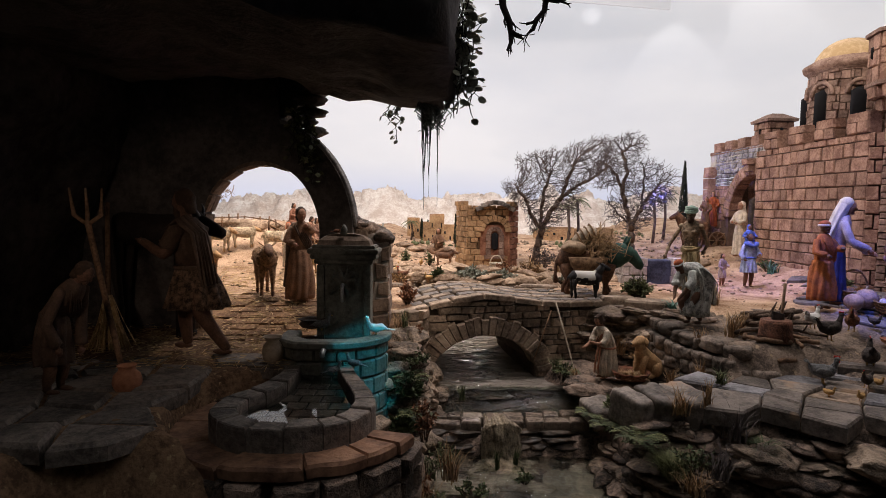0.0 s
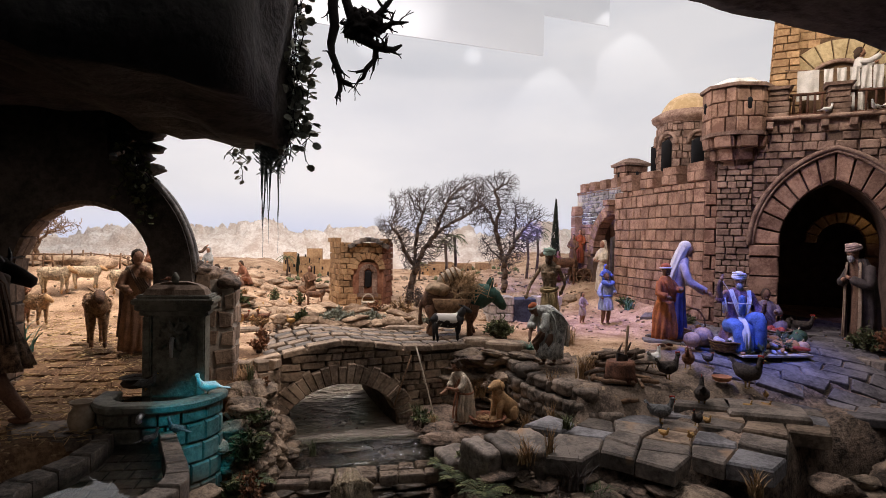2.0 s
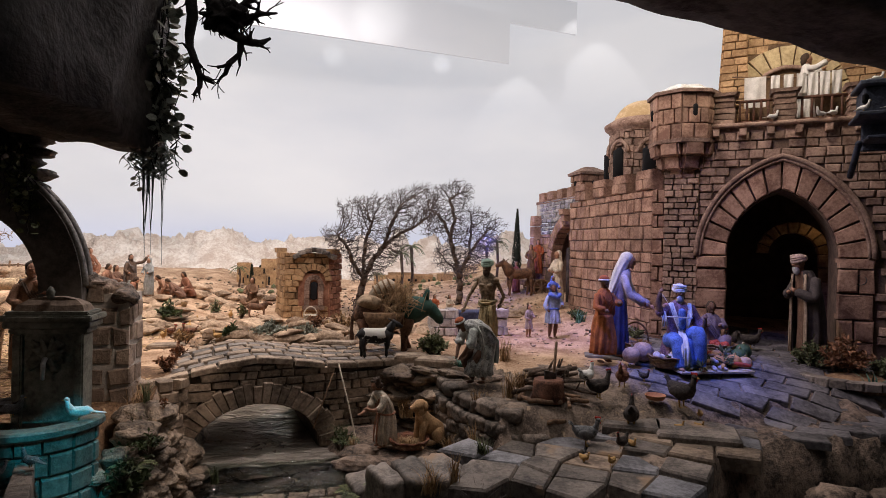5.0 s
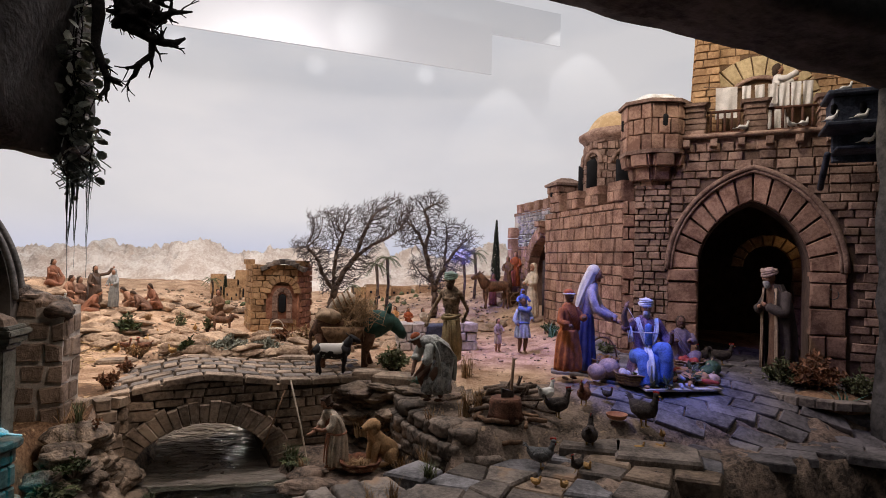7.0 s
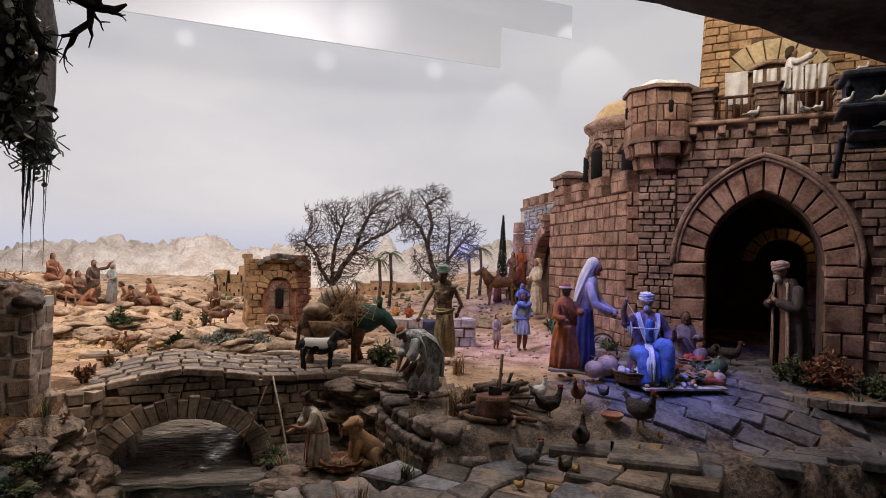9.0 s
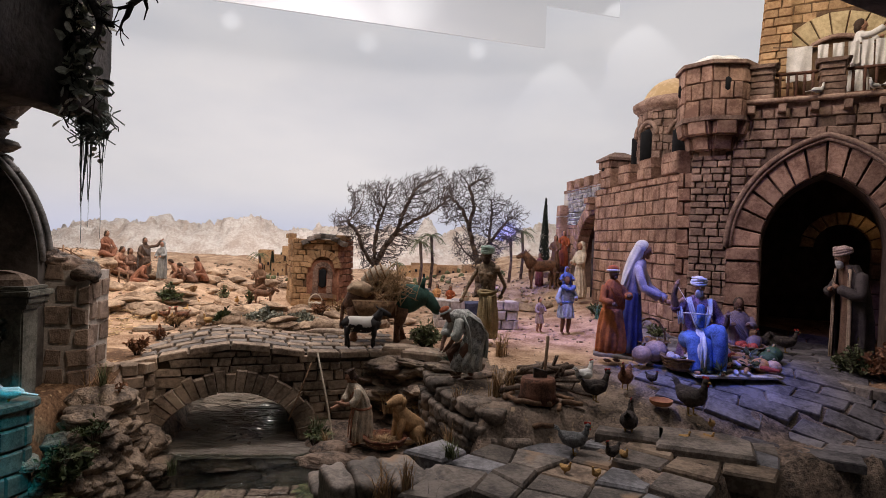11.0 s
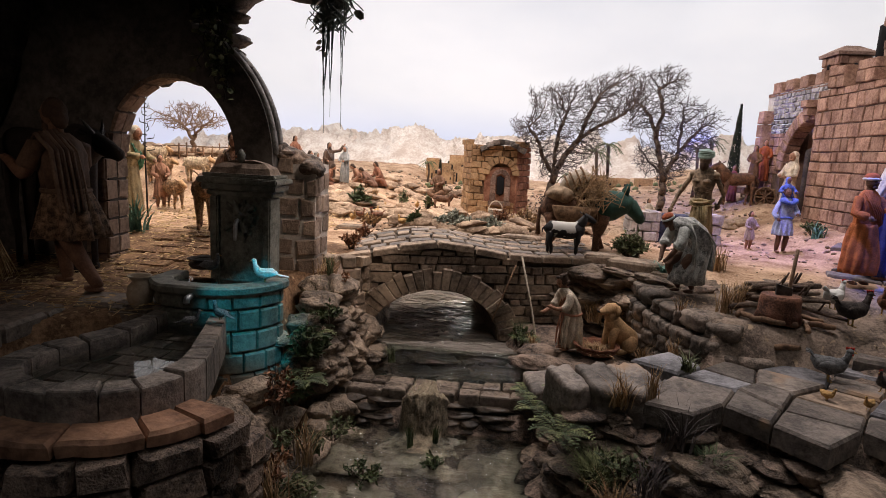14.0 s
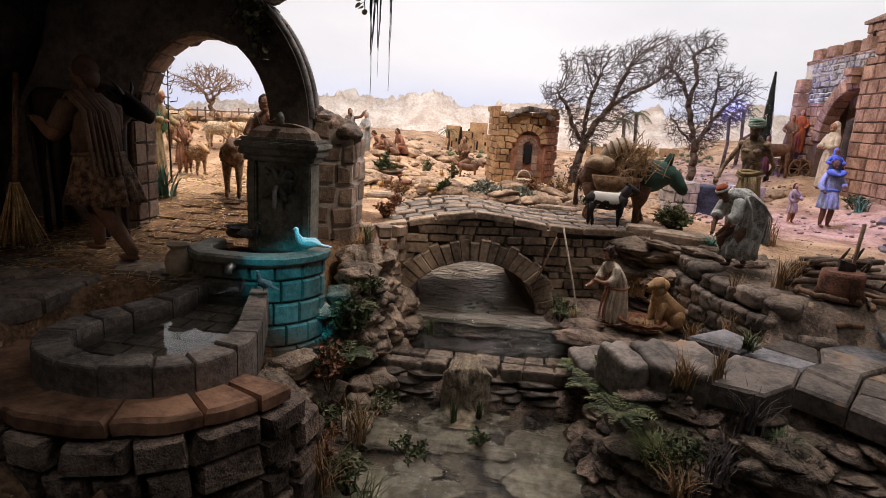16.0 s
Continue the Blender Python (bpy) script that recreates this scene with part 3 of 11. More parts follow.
# the painted ceiling with its two stepped soffits; emission replaces the light on them
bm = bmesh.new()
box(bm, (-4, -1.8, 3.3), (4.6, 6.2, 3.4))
thing("ceiling", bm, CEIL, "pale painted ceiling over the landscape, given its own glow", "ceiling", kind="structure")
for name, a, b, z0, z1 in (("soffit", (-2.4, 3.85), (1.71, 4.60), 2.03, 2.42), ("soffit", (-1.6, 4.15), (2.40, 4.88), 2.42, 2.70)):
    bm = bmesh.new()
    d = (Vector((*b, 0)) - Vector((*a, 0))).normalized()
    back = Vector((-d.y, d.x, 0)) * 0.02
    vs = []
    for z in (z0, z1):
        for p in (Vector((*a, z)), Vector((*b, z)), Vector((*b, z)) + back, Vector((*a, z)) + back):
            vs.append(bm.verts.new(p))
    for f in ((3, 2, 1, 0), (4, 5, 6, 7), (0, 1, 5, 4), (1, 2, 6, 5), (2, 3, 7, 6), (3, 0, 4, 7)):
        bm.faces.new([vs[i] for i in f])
    thing(name, bm, SOFFIT, "boxed-in pale painted ceiling soffit, given its own glow", "soffit", kind="structure")

# the dark viewing room behind the camera
bm = bmesh.new()
box(bm, (-2.6, -1.7, -1.2), (3.6, -1.6, 3.3))
box(bm, (-2.7, -1.7, -1.2), (-2.6, 1.0, 3.3))
box(bm, (3.6, -1.7, -1.2), (3.7, 1.0, 3.3))
thing("wall_south", bm, BLACK, "black wall of the viewing room", "wall", kind="structure")
bm = bmesh.new()
box(bm, (-2.6, -1.6, -1.3), (3.6, 0.75, -1.2))
thing("floor", bm, BLACK, "dark floor of the viewing room", "floor", kind="structure")
bm = bmesh.new()
box(bm, (-2.6, 0.62, -1.2), (3.6, 0.68, -0.45))
thing("wall_front", bm, BLACK, "black front board under the landscape", "wall", kind="structure")


# ---------------------------------------------------------------- cave rock
def rock_mass(name, lo, hi, step, shape, label, amp=0.03, freq=7.0, seed=0.0, mat=None, kind="structure"):
    """A closed, rough rock: a box of a given grain, bent by shape(p) and roughened."""
    bm = bmesh.new()
    n = [max(2, int((b - a) / step)) for a, b in zip(lo, hi)]
    index = {}

    def vert(i, j, k):
        key = (i, j, k)
        if key not in index:
            p = Vector((lo[0] + (hi[0] - lo[0]) * i / n[0], lo[1] + (hi[1] - lo[1]) * j / n[1], lo[2] + (hi[2] - lo[2]) * k / n[2]))
            p = shape(p)
            q = p * freq + Vector((seed, seed, seed))
            d = Vector((noise.noise(q), noise.noise(q + Vector((31, 0, 0))), noise.noise(q + Vector((0, 57, 0)))))
            q2 = p * freq * 3.7
            d2 = Vector((noise.noise(q2), noise.noise(q2 + Vector((31, 0, 0))), noise.noise(q2 + Vector((0, 57, 0)))))
            index[key] = bm.verts.new(p + d * amp + d2 * amp * 0.35)
        return index[key]

    for axis in range(3):
        a, b = [i for i in range(3) if i != axis]
        for side in (0, n[axis]):
            for i in range(n[a]):
                for j in range(n[b]):
                    ks = []
                    for di, dj in ((0, 0), (1, 0), (1, 1), (0, 1)):
                        c = [0, 0, 0]
                        c[axis], c[a], c[b] = side, i + di, j + dj
                        ks.append(vert(*c))
                    bm.faces.new(ks)
    bmesh.ops.recalc_face_normals(bm, faces=bm.faces)
    return thing(name, bm, mat or DARK_ROCK, label, "rock", smooth=True, kind=kind)


def roof_shape(p):
    # right edge runs back and inwards; the underside rises to the back
    right = 0.015 - 0.33 * ss(1.27, 1.85, p.y) - 0.05 * ss(1.0, 0.6, p.y)
    x = -1.5 + (p.x + 1.5) / 1.5 * (right + 1.5)
    t = (p.z - 0.7) / 0.8
    under = 0.735 + 0.10 * ss(1.3, 1.85, p.y) + 0.06 * ss(-0.1, -0.5, x) - 0.015 * ss(-0.15, 0.0, x)
    return Vector((x, p.y, under + t * (1.6 - under)))


rock_mass("cave_roof", (-1.5, 0.75, 0.7), (0.0, 1.85, 1.5), 0.045, roof_shape, "overhanging dark cave roof of rough rock", 0.028, 8.0)


def left_shape(p):
    k = ss(0.1, 0.9, p.z)
    return Vector((p.x + (0.18 * k if p.x > -1.3 else 0), p.y, p.z))


rock_mass("cave_wall", (-1.7, 0.45, -0.3), (-1.02, 1.95, 1.3), 0.055, left_shape, "dark rough rock wall of the cave", 0.045, 6.0, 9.0)
# rock above and beside the archway, up to the roof
ARCH_ROCKS = rock_set("ledge_stone", surface("ledge_stone", (0.05, 0.043, 0.038), (0.20, 0.175, 0.155), 18, 0.85, 1.0, 0.2), 5, 81, 0.15, 3)


# ---------------------------------------------------------------- archway wall
ARCH_C = (-0.4965, 0.425)
ARCH_R, ARCH_R2 = 0.1615, 0.252


def arch_wall():
    """Plastered round arch between the cave and the meadow: opening, thickness, coping."""
    y0, y1 = 1.60, 1.665
    cx, cz = ARCH_C
    w = holder("archway_wall", (cx, y0, 0.15), "dark plastered round archway of the cave with a stone-edged pier", "archway", kind="structure")
    bm = bmesh.new()
    n = 28
    prof_i = [(cx - ARCH_R, 0.12)] + [(cx + ARCH_R * math.cos(math.pi * (1 - i / n)), cz + ARCH_R * 1.2 * math.sin(math.pi * i / n)) for i in range(n + 1)] + [(cx + ARCH_R, 0.12)]
    prof_o = [(cx - ARCH_R - 0.35, 0.12)]
    for i in range(n + 1):
        a = math.pi * i / n
        x, z = cx - ARCH_R2 * math.cos(a), cz + ARCH_R2 * 1.2 * math.sin(a)
        if a < math.pi * 0.55:
            # bulges up into the roof rock on the cave's side
            x, z = cx - (0.5 + (0.0 if a > 0.6 else 0.02)) * math.cos(a) - 0.02, cz + 0.5 * math.sin(a)
        prof_o.append((x, z))
    prof_o.append((cx + ARCH_R2, 0.12))
    grid_v = []
    for y in (y0, y1):
        grid_v.append(([bm.verts.new((x, y, z)) for x, z in prof_i], [bm.verts.new((x, y, z)) for x, z in prof_o]))
    (fi, fo), (bi, bo) = grid_v
    for k in range(len(fi) - 1):
        bm.faces.new((fi[k + 1], fi[k], fo[k], fo[k + 1]))
        bm.faces.new((bi[k], bi[k + 1], bo[k + 1], bo[k]))
        bm.faces.new((fi[k], fi[k + 1], bi[k + 1], bi[k]))
        bm.faces.new((fo[k + 1], fo[k], bo[k], bo[k + 1]))
    part("wall", bm, surface("dark_plaster", (0.05, 0.045, 0.042), (0.13, 0.115, 0.105), 10, 0.9, 0.6, 0), w)
    # coping along the free outer edge
    bm = bmesh.new()
    pts = [Vector((cx + (ARCH_R2 + 0.004) * math.cos(a), 0, cz + (ARCH_R2 + 0.004) * 1.2 * math.sin(a))) for a in [radians(4 + 76 * i / 16) for i in range(17)]]
    for yy in (y0 + 0.012, y1 - 0.02):
        tube(bm, [p + Vector((0, yy, 0)) for p in pts], 0.0075, 6)
    part("coping", bm, surface("grey_coping", (0.14, 0.13, 0.12), (0.34, 0.32, 0.30), 20, 0.8, 0.5, 0), w, "weathered grey coping")
    # cut stones round the intrados and down the pier
    stones = block_set("arch_stone", surface("arch_stone", (0.15, 0.105, 0.08), (0.36, 0.27, 0.21), 16, 0.9, 1.0, 0.28), 6, 0.05, 21)
    k = 11
    for i in range(k):
        a0, a1 = math.pi * (1 - i / k), math.pi * (1 - (i + 1) / k)
        mid = (a0 + a1) / 2
        if mid < 1.0:
            continue
        for y in (1.617, 1.65):
            c = Vector((cx + (ARCH_R - 0.004) * math.cos(mid), y, cz + (ARCH_R - 0.004) * 1.2 * math.sin(mid)))
            rot = Euler((0, -(mid - math.pi / 2), 0)).to_matrix().to_4x4()
            piece("stone", stones[i % 6], w, Matrix.Translation(c) @ rot @ Euler((radians(-90), 0, 0)).to_matrix().to_4x4() @ Matrix.Diagonal((0.046, 0.012, 0.031, 1)))
    rng = random.Random(4)
    z = 0.14
    while z < 0.42:
        h = rng.uniform(0.035, 0.055)
        for j, (ya, yb) in enumerate(((1.59, 1.628), (1.631, 1.67))):
            c = Vector((cx - ARCH_R - 0.012, (ya + yb) / 2, z + h / 2))
            piece("stone", rng.choice(stones), w, Matrix.Translation(c) @ Euler((0, 0, radians(90))).to_matrix().to_4x4() @ Matrix.Diagonal((yb - ya, 0.03, h - 0.003, 1)))
        c = Vector((cx - ARCH_R - 0.03, 1.597, z + h / 2))
        piece("stone", rng.choice(stones), w, Matrix.Translation(c) @ Matrix.Diagonal((0.055, 0.02, h - 0.003, 1)))
        z += h
    return w


arch_wall()


# rock filling between the arch and the roof
rock_mass("cave_back_rock", (-1.45, 1.63, 0.62), (-0.475, 1.80, 1.1), 0.035, lambda p: Vector((p.x + 0.16 * ss(0.66, 0.9, p.z) * ss(-0.8, -0.4, p.x) - 0.1 * ss(0.75, 0.62, p.z) * ss(-0.7, -0.4, p.x), p.y, p.z)), "dark rock above the archway", 0.032, 13.0, 4.0)
ledge = holder("stacked_stones", (-0.36, 1.65, 0.64), "flat weathered stones stacked above the archway", "rocks")
for k, (x, z, w) in enumerate(((-0.335, 0.645, 0.075), (-0.365, 0.675, 0.08), (-0.352, 0.702, 0.085), (-0.375, 0.730, 0.09), (-0.352, 0.758, 0.10), (-0.365, 0.790, 0.11), (-0.34, 0.82, 0.13))):
    piece("stone", ARCH_ROCKS[k % 5], ledge, Matrix.Translation((x - 0.01, 1.648, z)) @ Euler((0, 0.1 * math.sin(k * 2), 0.4 * math.sin(k * 3))).to_matrix().to_4x4() @ Matrix.Diagonal((w, 0.08, 0.034, 1)))
rock_mass("cave_side_rock", (-1.45, 1.62, 0.0), (-0.76, 1.78, 0.70), 0.05, lambda p: p, "dark rock beside the archway", 0.02, 11.0, 14.0)

# ---------------------------------------------------------------- proscenium at the right
def beam_shape(p):
    t = (p.z - 1.0) / 0.5
    low = 1.270 - 0.138 * (p.x - 0.2)
    return Vector((p.x, p.y, low + t * (1.9 - low)))


rock_mass("rock_lintel", (0.25, 1.16, 1.0), (2.9, 1.42, 1.5), 0.05, beam_shape, "dark rough rock lintel over the opening", 0.012, 9.0, 3.0)
rock_mass("rock_pillar", (1.86, 1.15, -0.4), (2.7, 1.42, 1.2), 0.045, lambda p: p, "rough grey rock pillar at the edge of the opening", 0.02, 8.0, 6.0, mat=surface("pillar_rock", (0.035, 0.032, 0.030), (0.12, 0.11, 0.10), 9, 0.9, 1.0, 0))


# ---------------------------------------------------------------- castle
def castle():
    top_far = Vector((1.475, 3.36, 0))
    C = Vector((1.505, 2.10, 0))                 # corner of the two walls
    u = (top_far - C).normalized()
    n = Vector((-u.y, u.x, 0))
    if n.x > 0:
        n = -n
    z0 = 0.20
    c = holder("castle", (1.8, 2.3, z0), "brown stone castle with battlements, round dome tower and pointed gateway", "castle")
    blocks = block_set("castle_block", CASTLE, 9, 0.035, 2)
    small = block_set("castle_small_block", CASTLE_GREY, 9, 0.05, 3)
    greys = block_set("grey_block", GREY_RUBBLE, 8, 0.20, 8)
    length = (top_far - C).length

    # side wall core, with the blind arch near its far end
    bm = bmesh.new()
    thick = Vector((0.14, 0, 0))
    for a, b, za, zb, back in ((0.0, 0.718, 0.0, 0.58, 0.002), (1.035, length, 0.0, 0.44, 0.037), (0.718, length, 0.5105, 0.615, 0.037)):
        if a > 0.5:
            part("wall", bm, CASTLE_MORTAR, c)
            bm = bmesh.new()
        p, q = C + u * a - n * back, C + u * b - n * back
        vs = [bm.verts.new(v + Vector((0, 0, z))) for z in (z0 + za, z0 + zb) for v in (p, q, q + thick, p + thick)]
        for f in ((3, 2, 1, 0), (4, 5, 6, 7), (0, 1, 5, 4), (1, 2, 6, 5), (2, 3, 7, 6), (3, 0, 4, 7)):
            bm.faces.new([vs[i] for i in f])
    part("rubble_wall", bm, PALE_MORTAR, c, "pale mortared rubble")

    ac, ar = 0.80, 0.225                          # blind arch: centre along the wall, radius
    az = 0.27

    def in_arch(s, v, w, h):
        return abs(s - ac) < ar + 0.055 and (v < az or math.hypot(s - ac, v - az) < ar + 0.05)

    course_wall(c, blocks, C + Vector((0, 0, z0)), u, n, 0.72, 0.588, (0.036, 0.056), (0.036, 0.098), 0.03, 0.0045, None, 11)
    # its far end stands proud of the arched wall
    course_wall(c, blocks, C + u * 0.722 - n * 0.09 + Vector((0, 0, z0)), n, u, 0.09, 0.588, (0.036, 0.056), (0.04, 0.06), 0.02, 0.0045, None, 15)
    course_wall(c, blocks, C + Vector((0, 0, z0)) + u * 0.735 - n * 0.035, u, n, length - 0.735, 0.44, (0.036, 0.046), (0.05, 0.08), 0.03, 0.003, lambda s, v, w, h: in_arch(s + 0.735, v, w, h), 12)
    course_wall(c, greys, C + Vector((0, 0, z0 + 0.44)) + u * 0.735 - n * 0.035, u, n, length - 0.80, 0.185, (0.016, 0.026), (0.02, 0.042), 0.02, 0.006, lambda s, v, w, h: in_arch(s + 0.735, v + 0.44, w, h), 13)
    # arch ring and a deep doorway behind it
    k = 17
    for i in range(7, k):
        a0, a1 = math.pi * (k - 1 - i) / k + 0.012, math.pi * (k - i) / k - 0.012
        pts = [(ac + r * math.cos(a), az + r * math.sin(a)) for r, a in ((ar - 0.012, a0), (ar + 0.045, a0), (ar + 0.045, a1), (ar - 0.012, a1))]
        bm = bmesh.new()
        add_poly(bm, [(-p, q) for p, q in pts], C + Vector((0, 0, z0)) - n * 0.022, -u, n, 0.06, 0.004)
        part("voussoir", bm, CASTLE, c)
    bm = bmesh.new()
    p, q = C + u * (ac - 0.08) - n * 0.135, C + u * (ac + ar + 0.02) - n * 0.135
    vs = [bm.verts.new(v) for v in (p + Vector((0, 0, z0)), q + Vector((0, 0, z0)), q + Vector((0, 0, z0 + 0.52)), p + Vector((0, 0, z0 + 0.52)))]
    bm.faces.new(vs)
    r = bmesh.ops.extrude_face_region(bm, geom=list(bm.faces))
    for g in r["geom"]:
        if isinstance(g, bmesh.types.BMVert):
            g.co -= n * 0.02
    part("recess_wall", bm, CASTLE, c)
    bm = bmesh.new()
    p = C + u * (ac + 0.05) - n * 0.128
    tube(bm, [p + Vector((0, 0, z0)), p + Vector((0, 0, z0 + 0.36))], 0.085, 8, flat=0.10)
    part("door", bm, DARK_WOOD, c, "dark wooden door")
    # pilaster strip at the far end
    for i in range(9):
        piece("stone", blocks[i % 9], c, Matrix.Translation(C + u * (length - 0.05) - n * 0.012 + Vector((0, 0, z0 + 0.02 + i * 0.062))) @ Matrix((u, -n, Vector((0, 0, 1)))).transposed().to_4x4() @ Matrix.Diagonal((0.06, 0.05, 0.058, 1)))
    # merlons
    rotw = Matrix((u, -n, Vector((0, 0, 1)))).transposed().to_4x4()
    mr = random.Random(52)
    for k, mid in enumerate((0.055, 0.235, 0.415, 0.595)):          # near wall: two blocks a merlon, one course over the gap
        for e in (-0.0275, 0.0275):
            piece("merlon", blocks[mr.randrange(9)], c, Matrix.Translation(C + u * (mid + e) - n * 0.012 + Vector((0, 0, z0 + 0.588 + 0.021))) @ rotw @ Matrix.Diagonal((0.053, 0.05, 0.042, 1)))
        piece("merlon", blocks[mr.randrange(9)], c, Matrix.Translation(C + u * mid - n * 0.012 + Vector((0, 0, z0 + 0.588 + 0.059))) @ rotw @ Matrix.Diagonal((0.108, 0.05, 0.034, 1)))
    for i in range(4):                                              # far wall
        mid = 0.80 + i * 0.125
        piece("merlon", blocks[(i * 2 + 1) % 9], c, Matrix.Translation(C + u * mid - n * 0.05 + Vector((0, 0, z0 + 0.625 + 0.025))) @ rotw @ Matrix.Diagonal((0.075, 0.045, 0.05, 1)))
    bm = bmesh.new()
    box(bm, (-0.5, -0.5, -0.5), (0.5, 0.5, 0.5))
    for v in bm.verts:
        v.co = C + u * (0.72 + (length - 0.72) * (v.co.x + 0.5)) - n * (0.058 - 0.05 * v.co.y) + Vector((0, 0, z0 + 0.62 + 0.016 * v.co.z))
    part("coping", bm, CASTLE, c)
    # a little watch tower behind the battlements, on a corbel
    wt, e, zt = C + u * 0.868 - n * 0.16, 0.062, 0.745
    bm = bmesh.new()
    box(bm, (wt.x - e + 0.006, wt.y - e + 0.006, z0 + 0.40), (wt.x + e - 0.006, wt.y + e - 0.006, z0 + zt - 0.002))
    tower = part("watch_tower", bm, CASTLE_MORTAR, c)
    for a, b in ((u, n), (n, -u), (-n, u)):
        course_wall(tower, blocks, wt - a * e + b * e + Vector((0, 0, z0 + 0.58)), a, b, 2 * e, zt - 0.58, (0.038, 0.044), (0.045, 0.062), 0.02, 0.003, None, 17)
    for d, side in ((n, u), (-u, n)):
        # black solid on the wall, in place of the slit's inner shade
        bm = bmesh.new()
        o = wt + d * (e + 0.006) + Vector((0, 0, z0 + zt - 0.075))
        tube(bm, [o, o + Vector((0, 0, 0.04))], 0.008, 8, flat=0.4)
        part("slit_window", bm, BLACK, tower, "slit window filled black for its inner shade")
    bm = bmesh.new()
    ring = [bm.verts.new(wt + u * (a * r) + n * (b * r) + Vector((0, 0, z0 + zt + z))) for z, r in ((0, e + 0.014), (0.012, e + 0.016), (0.042, 0.026)) for a, b in ((-1, -1), (1, -1), (1, 1), (-1, 1))]
    for j in range(2):
        for i in range(4):
            bm.faces.new((ring[j * 4 + i], ring[j * 4 + (i + 1) % 4], ring[j * 4 + 4 + (i + 1) % 4], ring[j * 4 + 4 + i]))
    bm.faces.new(ring[8:12])
    bm.faces.new(ring[3::-1])
    bmesh.ops.recalc_face_normals(bm, faces=bm.faces)
    part("tower_cap", bm, CASTLE_GREY, tower)
    for k, (w, z) in enumerate(((0.06, 0.545), (0.045, 0.515))):
        piece("corbel", blocks[k], tower, Matrix.Translation(C + u * 0.80 - n * 0.012 + Vector((0, 0, z0 + z))) @ rotw @ Matrix.Diagonal((w, 0.06 - 0.015 * k, 0.03, 1)))

    # ---- gate front
    F = Vector((1.535, 2.077, 0))
    fu = Vector((0.26, -0.19, 0)).normalized()
    fn = Vector((-0.19, -0.26, 0)).normalized()
    gc, gi, go = 0.378, 0.165, 0.265              # gate centre along the front, inner and outer half width
    sp, za, zb = 0.345, 0.575, 0.69               # springing, inner and outer apex above z0
    H = 0.80

    def pointed(half, rise, t):
        """A point of a pointed arch; t from 0 (left foot) to 1 (right foot)."""
        r = (half * half + rise * rise) / (2 * half)
        full = math.asin(min(1, rise / r))
        if t <= 0.5:
            a = full * t * 2
            return (-half + r - r * math.cos(a), r * math.sin(a))
        a = full * (1 - t) * 2
        return (half - r + r * math.cos(a), r * math.sin(a))

    def open_half(v, half, rise):
        if v < sp:
            return half
        if v > sp + rise:
            return 0.0
        r = (half * half + rise * rise) / (2 * half)
        return max(0.0, math.sqrt(max(0, r * r - (v - sp) ** 2)) - (r - half))

    def gate_skip(s, v, w, h):
        return abs(s - gc) < max(open_half(v - h * 0.35, go, zb - sp), 0.0) + w * 0.42 - 0.004

    # core with the opening
    bm = bmesh.new()
    m = 20
    inner = [(gc - gi, 0.0)] + [(gc + pointed(gi, za - sp, i / m)[0], sp + pointed(gi, za - sp, i / m)[1]) for i in range(m + 1)] + [(gc + gi, 0.0)]
    outer = [(0.0, 0.0)] + [(0.9 * i / m, H) for i in range(m + 1)] + [(0.9, 0.0)]
    layers = []
    for d in (0.003, 0.17):
        layers.append(([bm.verts.new(F + fu * s - fn * d + Vector((0, 0, z0 + v))) for s, v in inner], [bm.verts.new(F + fu * s - fn * d + Vector((0, 0, z0 + v))) for s, v in outer]))
    (fi, fo), (bi, bo) = layers
    for i in range(len(fi) - 1):
        for q in ((fi[i], fi[i + 1], fo[i + 1], fo[i]), (bi[i], bi[i + 1], bo[i + 1], bo[i]), (fi[i], fi[i + 1], bi[i + 1], bi[i]), (fo[i], fo[i + 1], bo[i + 1], bo[i])):
            bm.faces.new(q)
    bmesh.ops.recalc_face_normals(bm, faces=bm.faces)
    part("gate_wall", bm, CASTLE_MORTAR, c)
    # narrow strip by the corner in small courses, then the front
    course_wall(c, small, F + Vector((0, 0, z0)), fu, fn, 0.118, 0.64, (0.02, 0.03), (0.025, 0.055), 0.026, 0.003, None, 21, proud=0.012)
    course_wall(c, small, F + fu * 0.118 + Vector((0, 0, z0)), fu, fn, 0.78, H - 0.012, (0.024, 0.034), (0.035, 0.07), 0.026, 0.003, lambda s, v, w, h: gate_skip(s + 0.118, v, w, h), 22)
    # quoin that closes the corner between the two walls
    cu = (F - C).normalized()
    course_wall(c, blocks, C - cu * 0.004 + Vector((0, 0, z0)), cu, Vector((cu.y, -cu.x, 0)), (F - C).length + 0.008, 0.588, (0.042, 0.052), (0.05, 0.06), 0.05, 0.003, None, 29)
    # ring of long voussoirs
    k = 14
    for i in range(k):
        t0, t1 = i / k + 0.004, (i + 1) / k - 0.004
        quad = []
        for half, rise, t in ((gi + 0.004, za - sp + 0.004, t0), (go - 0.014, zb - sp - 0.014, t0), (go - 0.014, zb - sp - 0.014, t1), (gi + 0.004, za - sp + 0.004, t1)):
            x, v = pointed(half, rise, t)
            quad.append((gc + x, sp + v))
        bm = bmesh.new()
        add_poly(bm, quad, F + fn * 0.012 + Vector((0, 0, z0)), fu, fn, 0.05, 0.004)
        part("voussoir", bm, CASTLE, c)
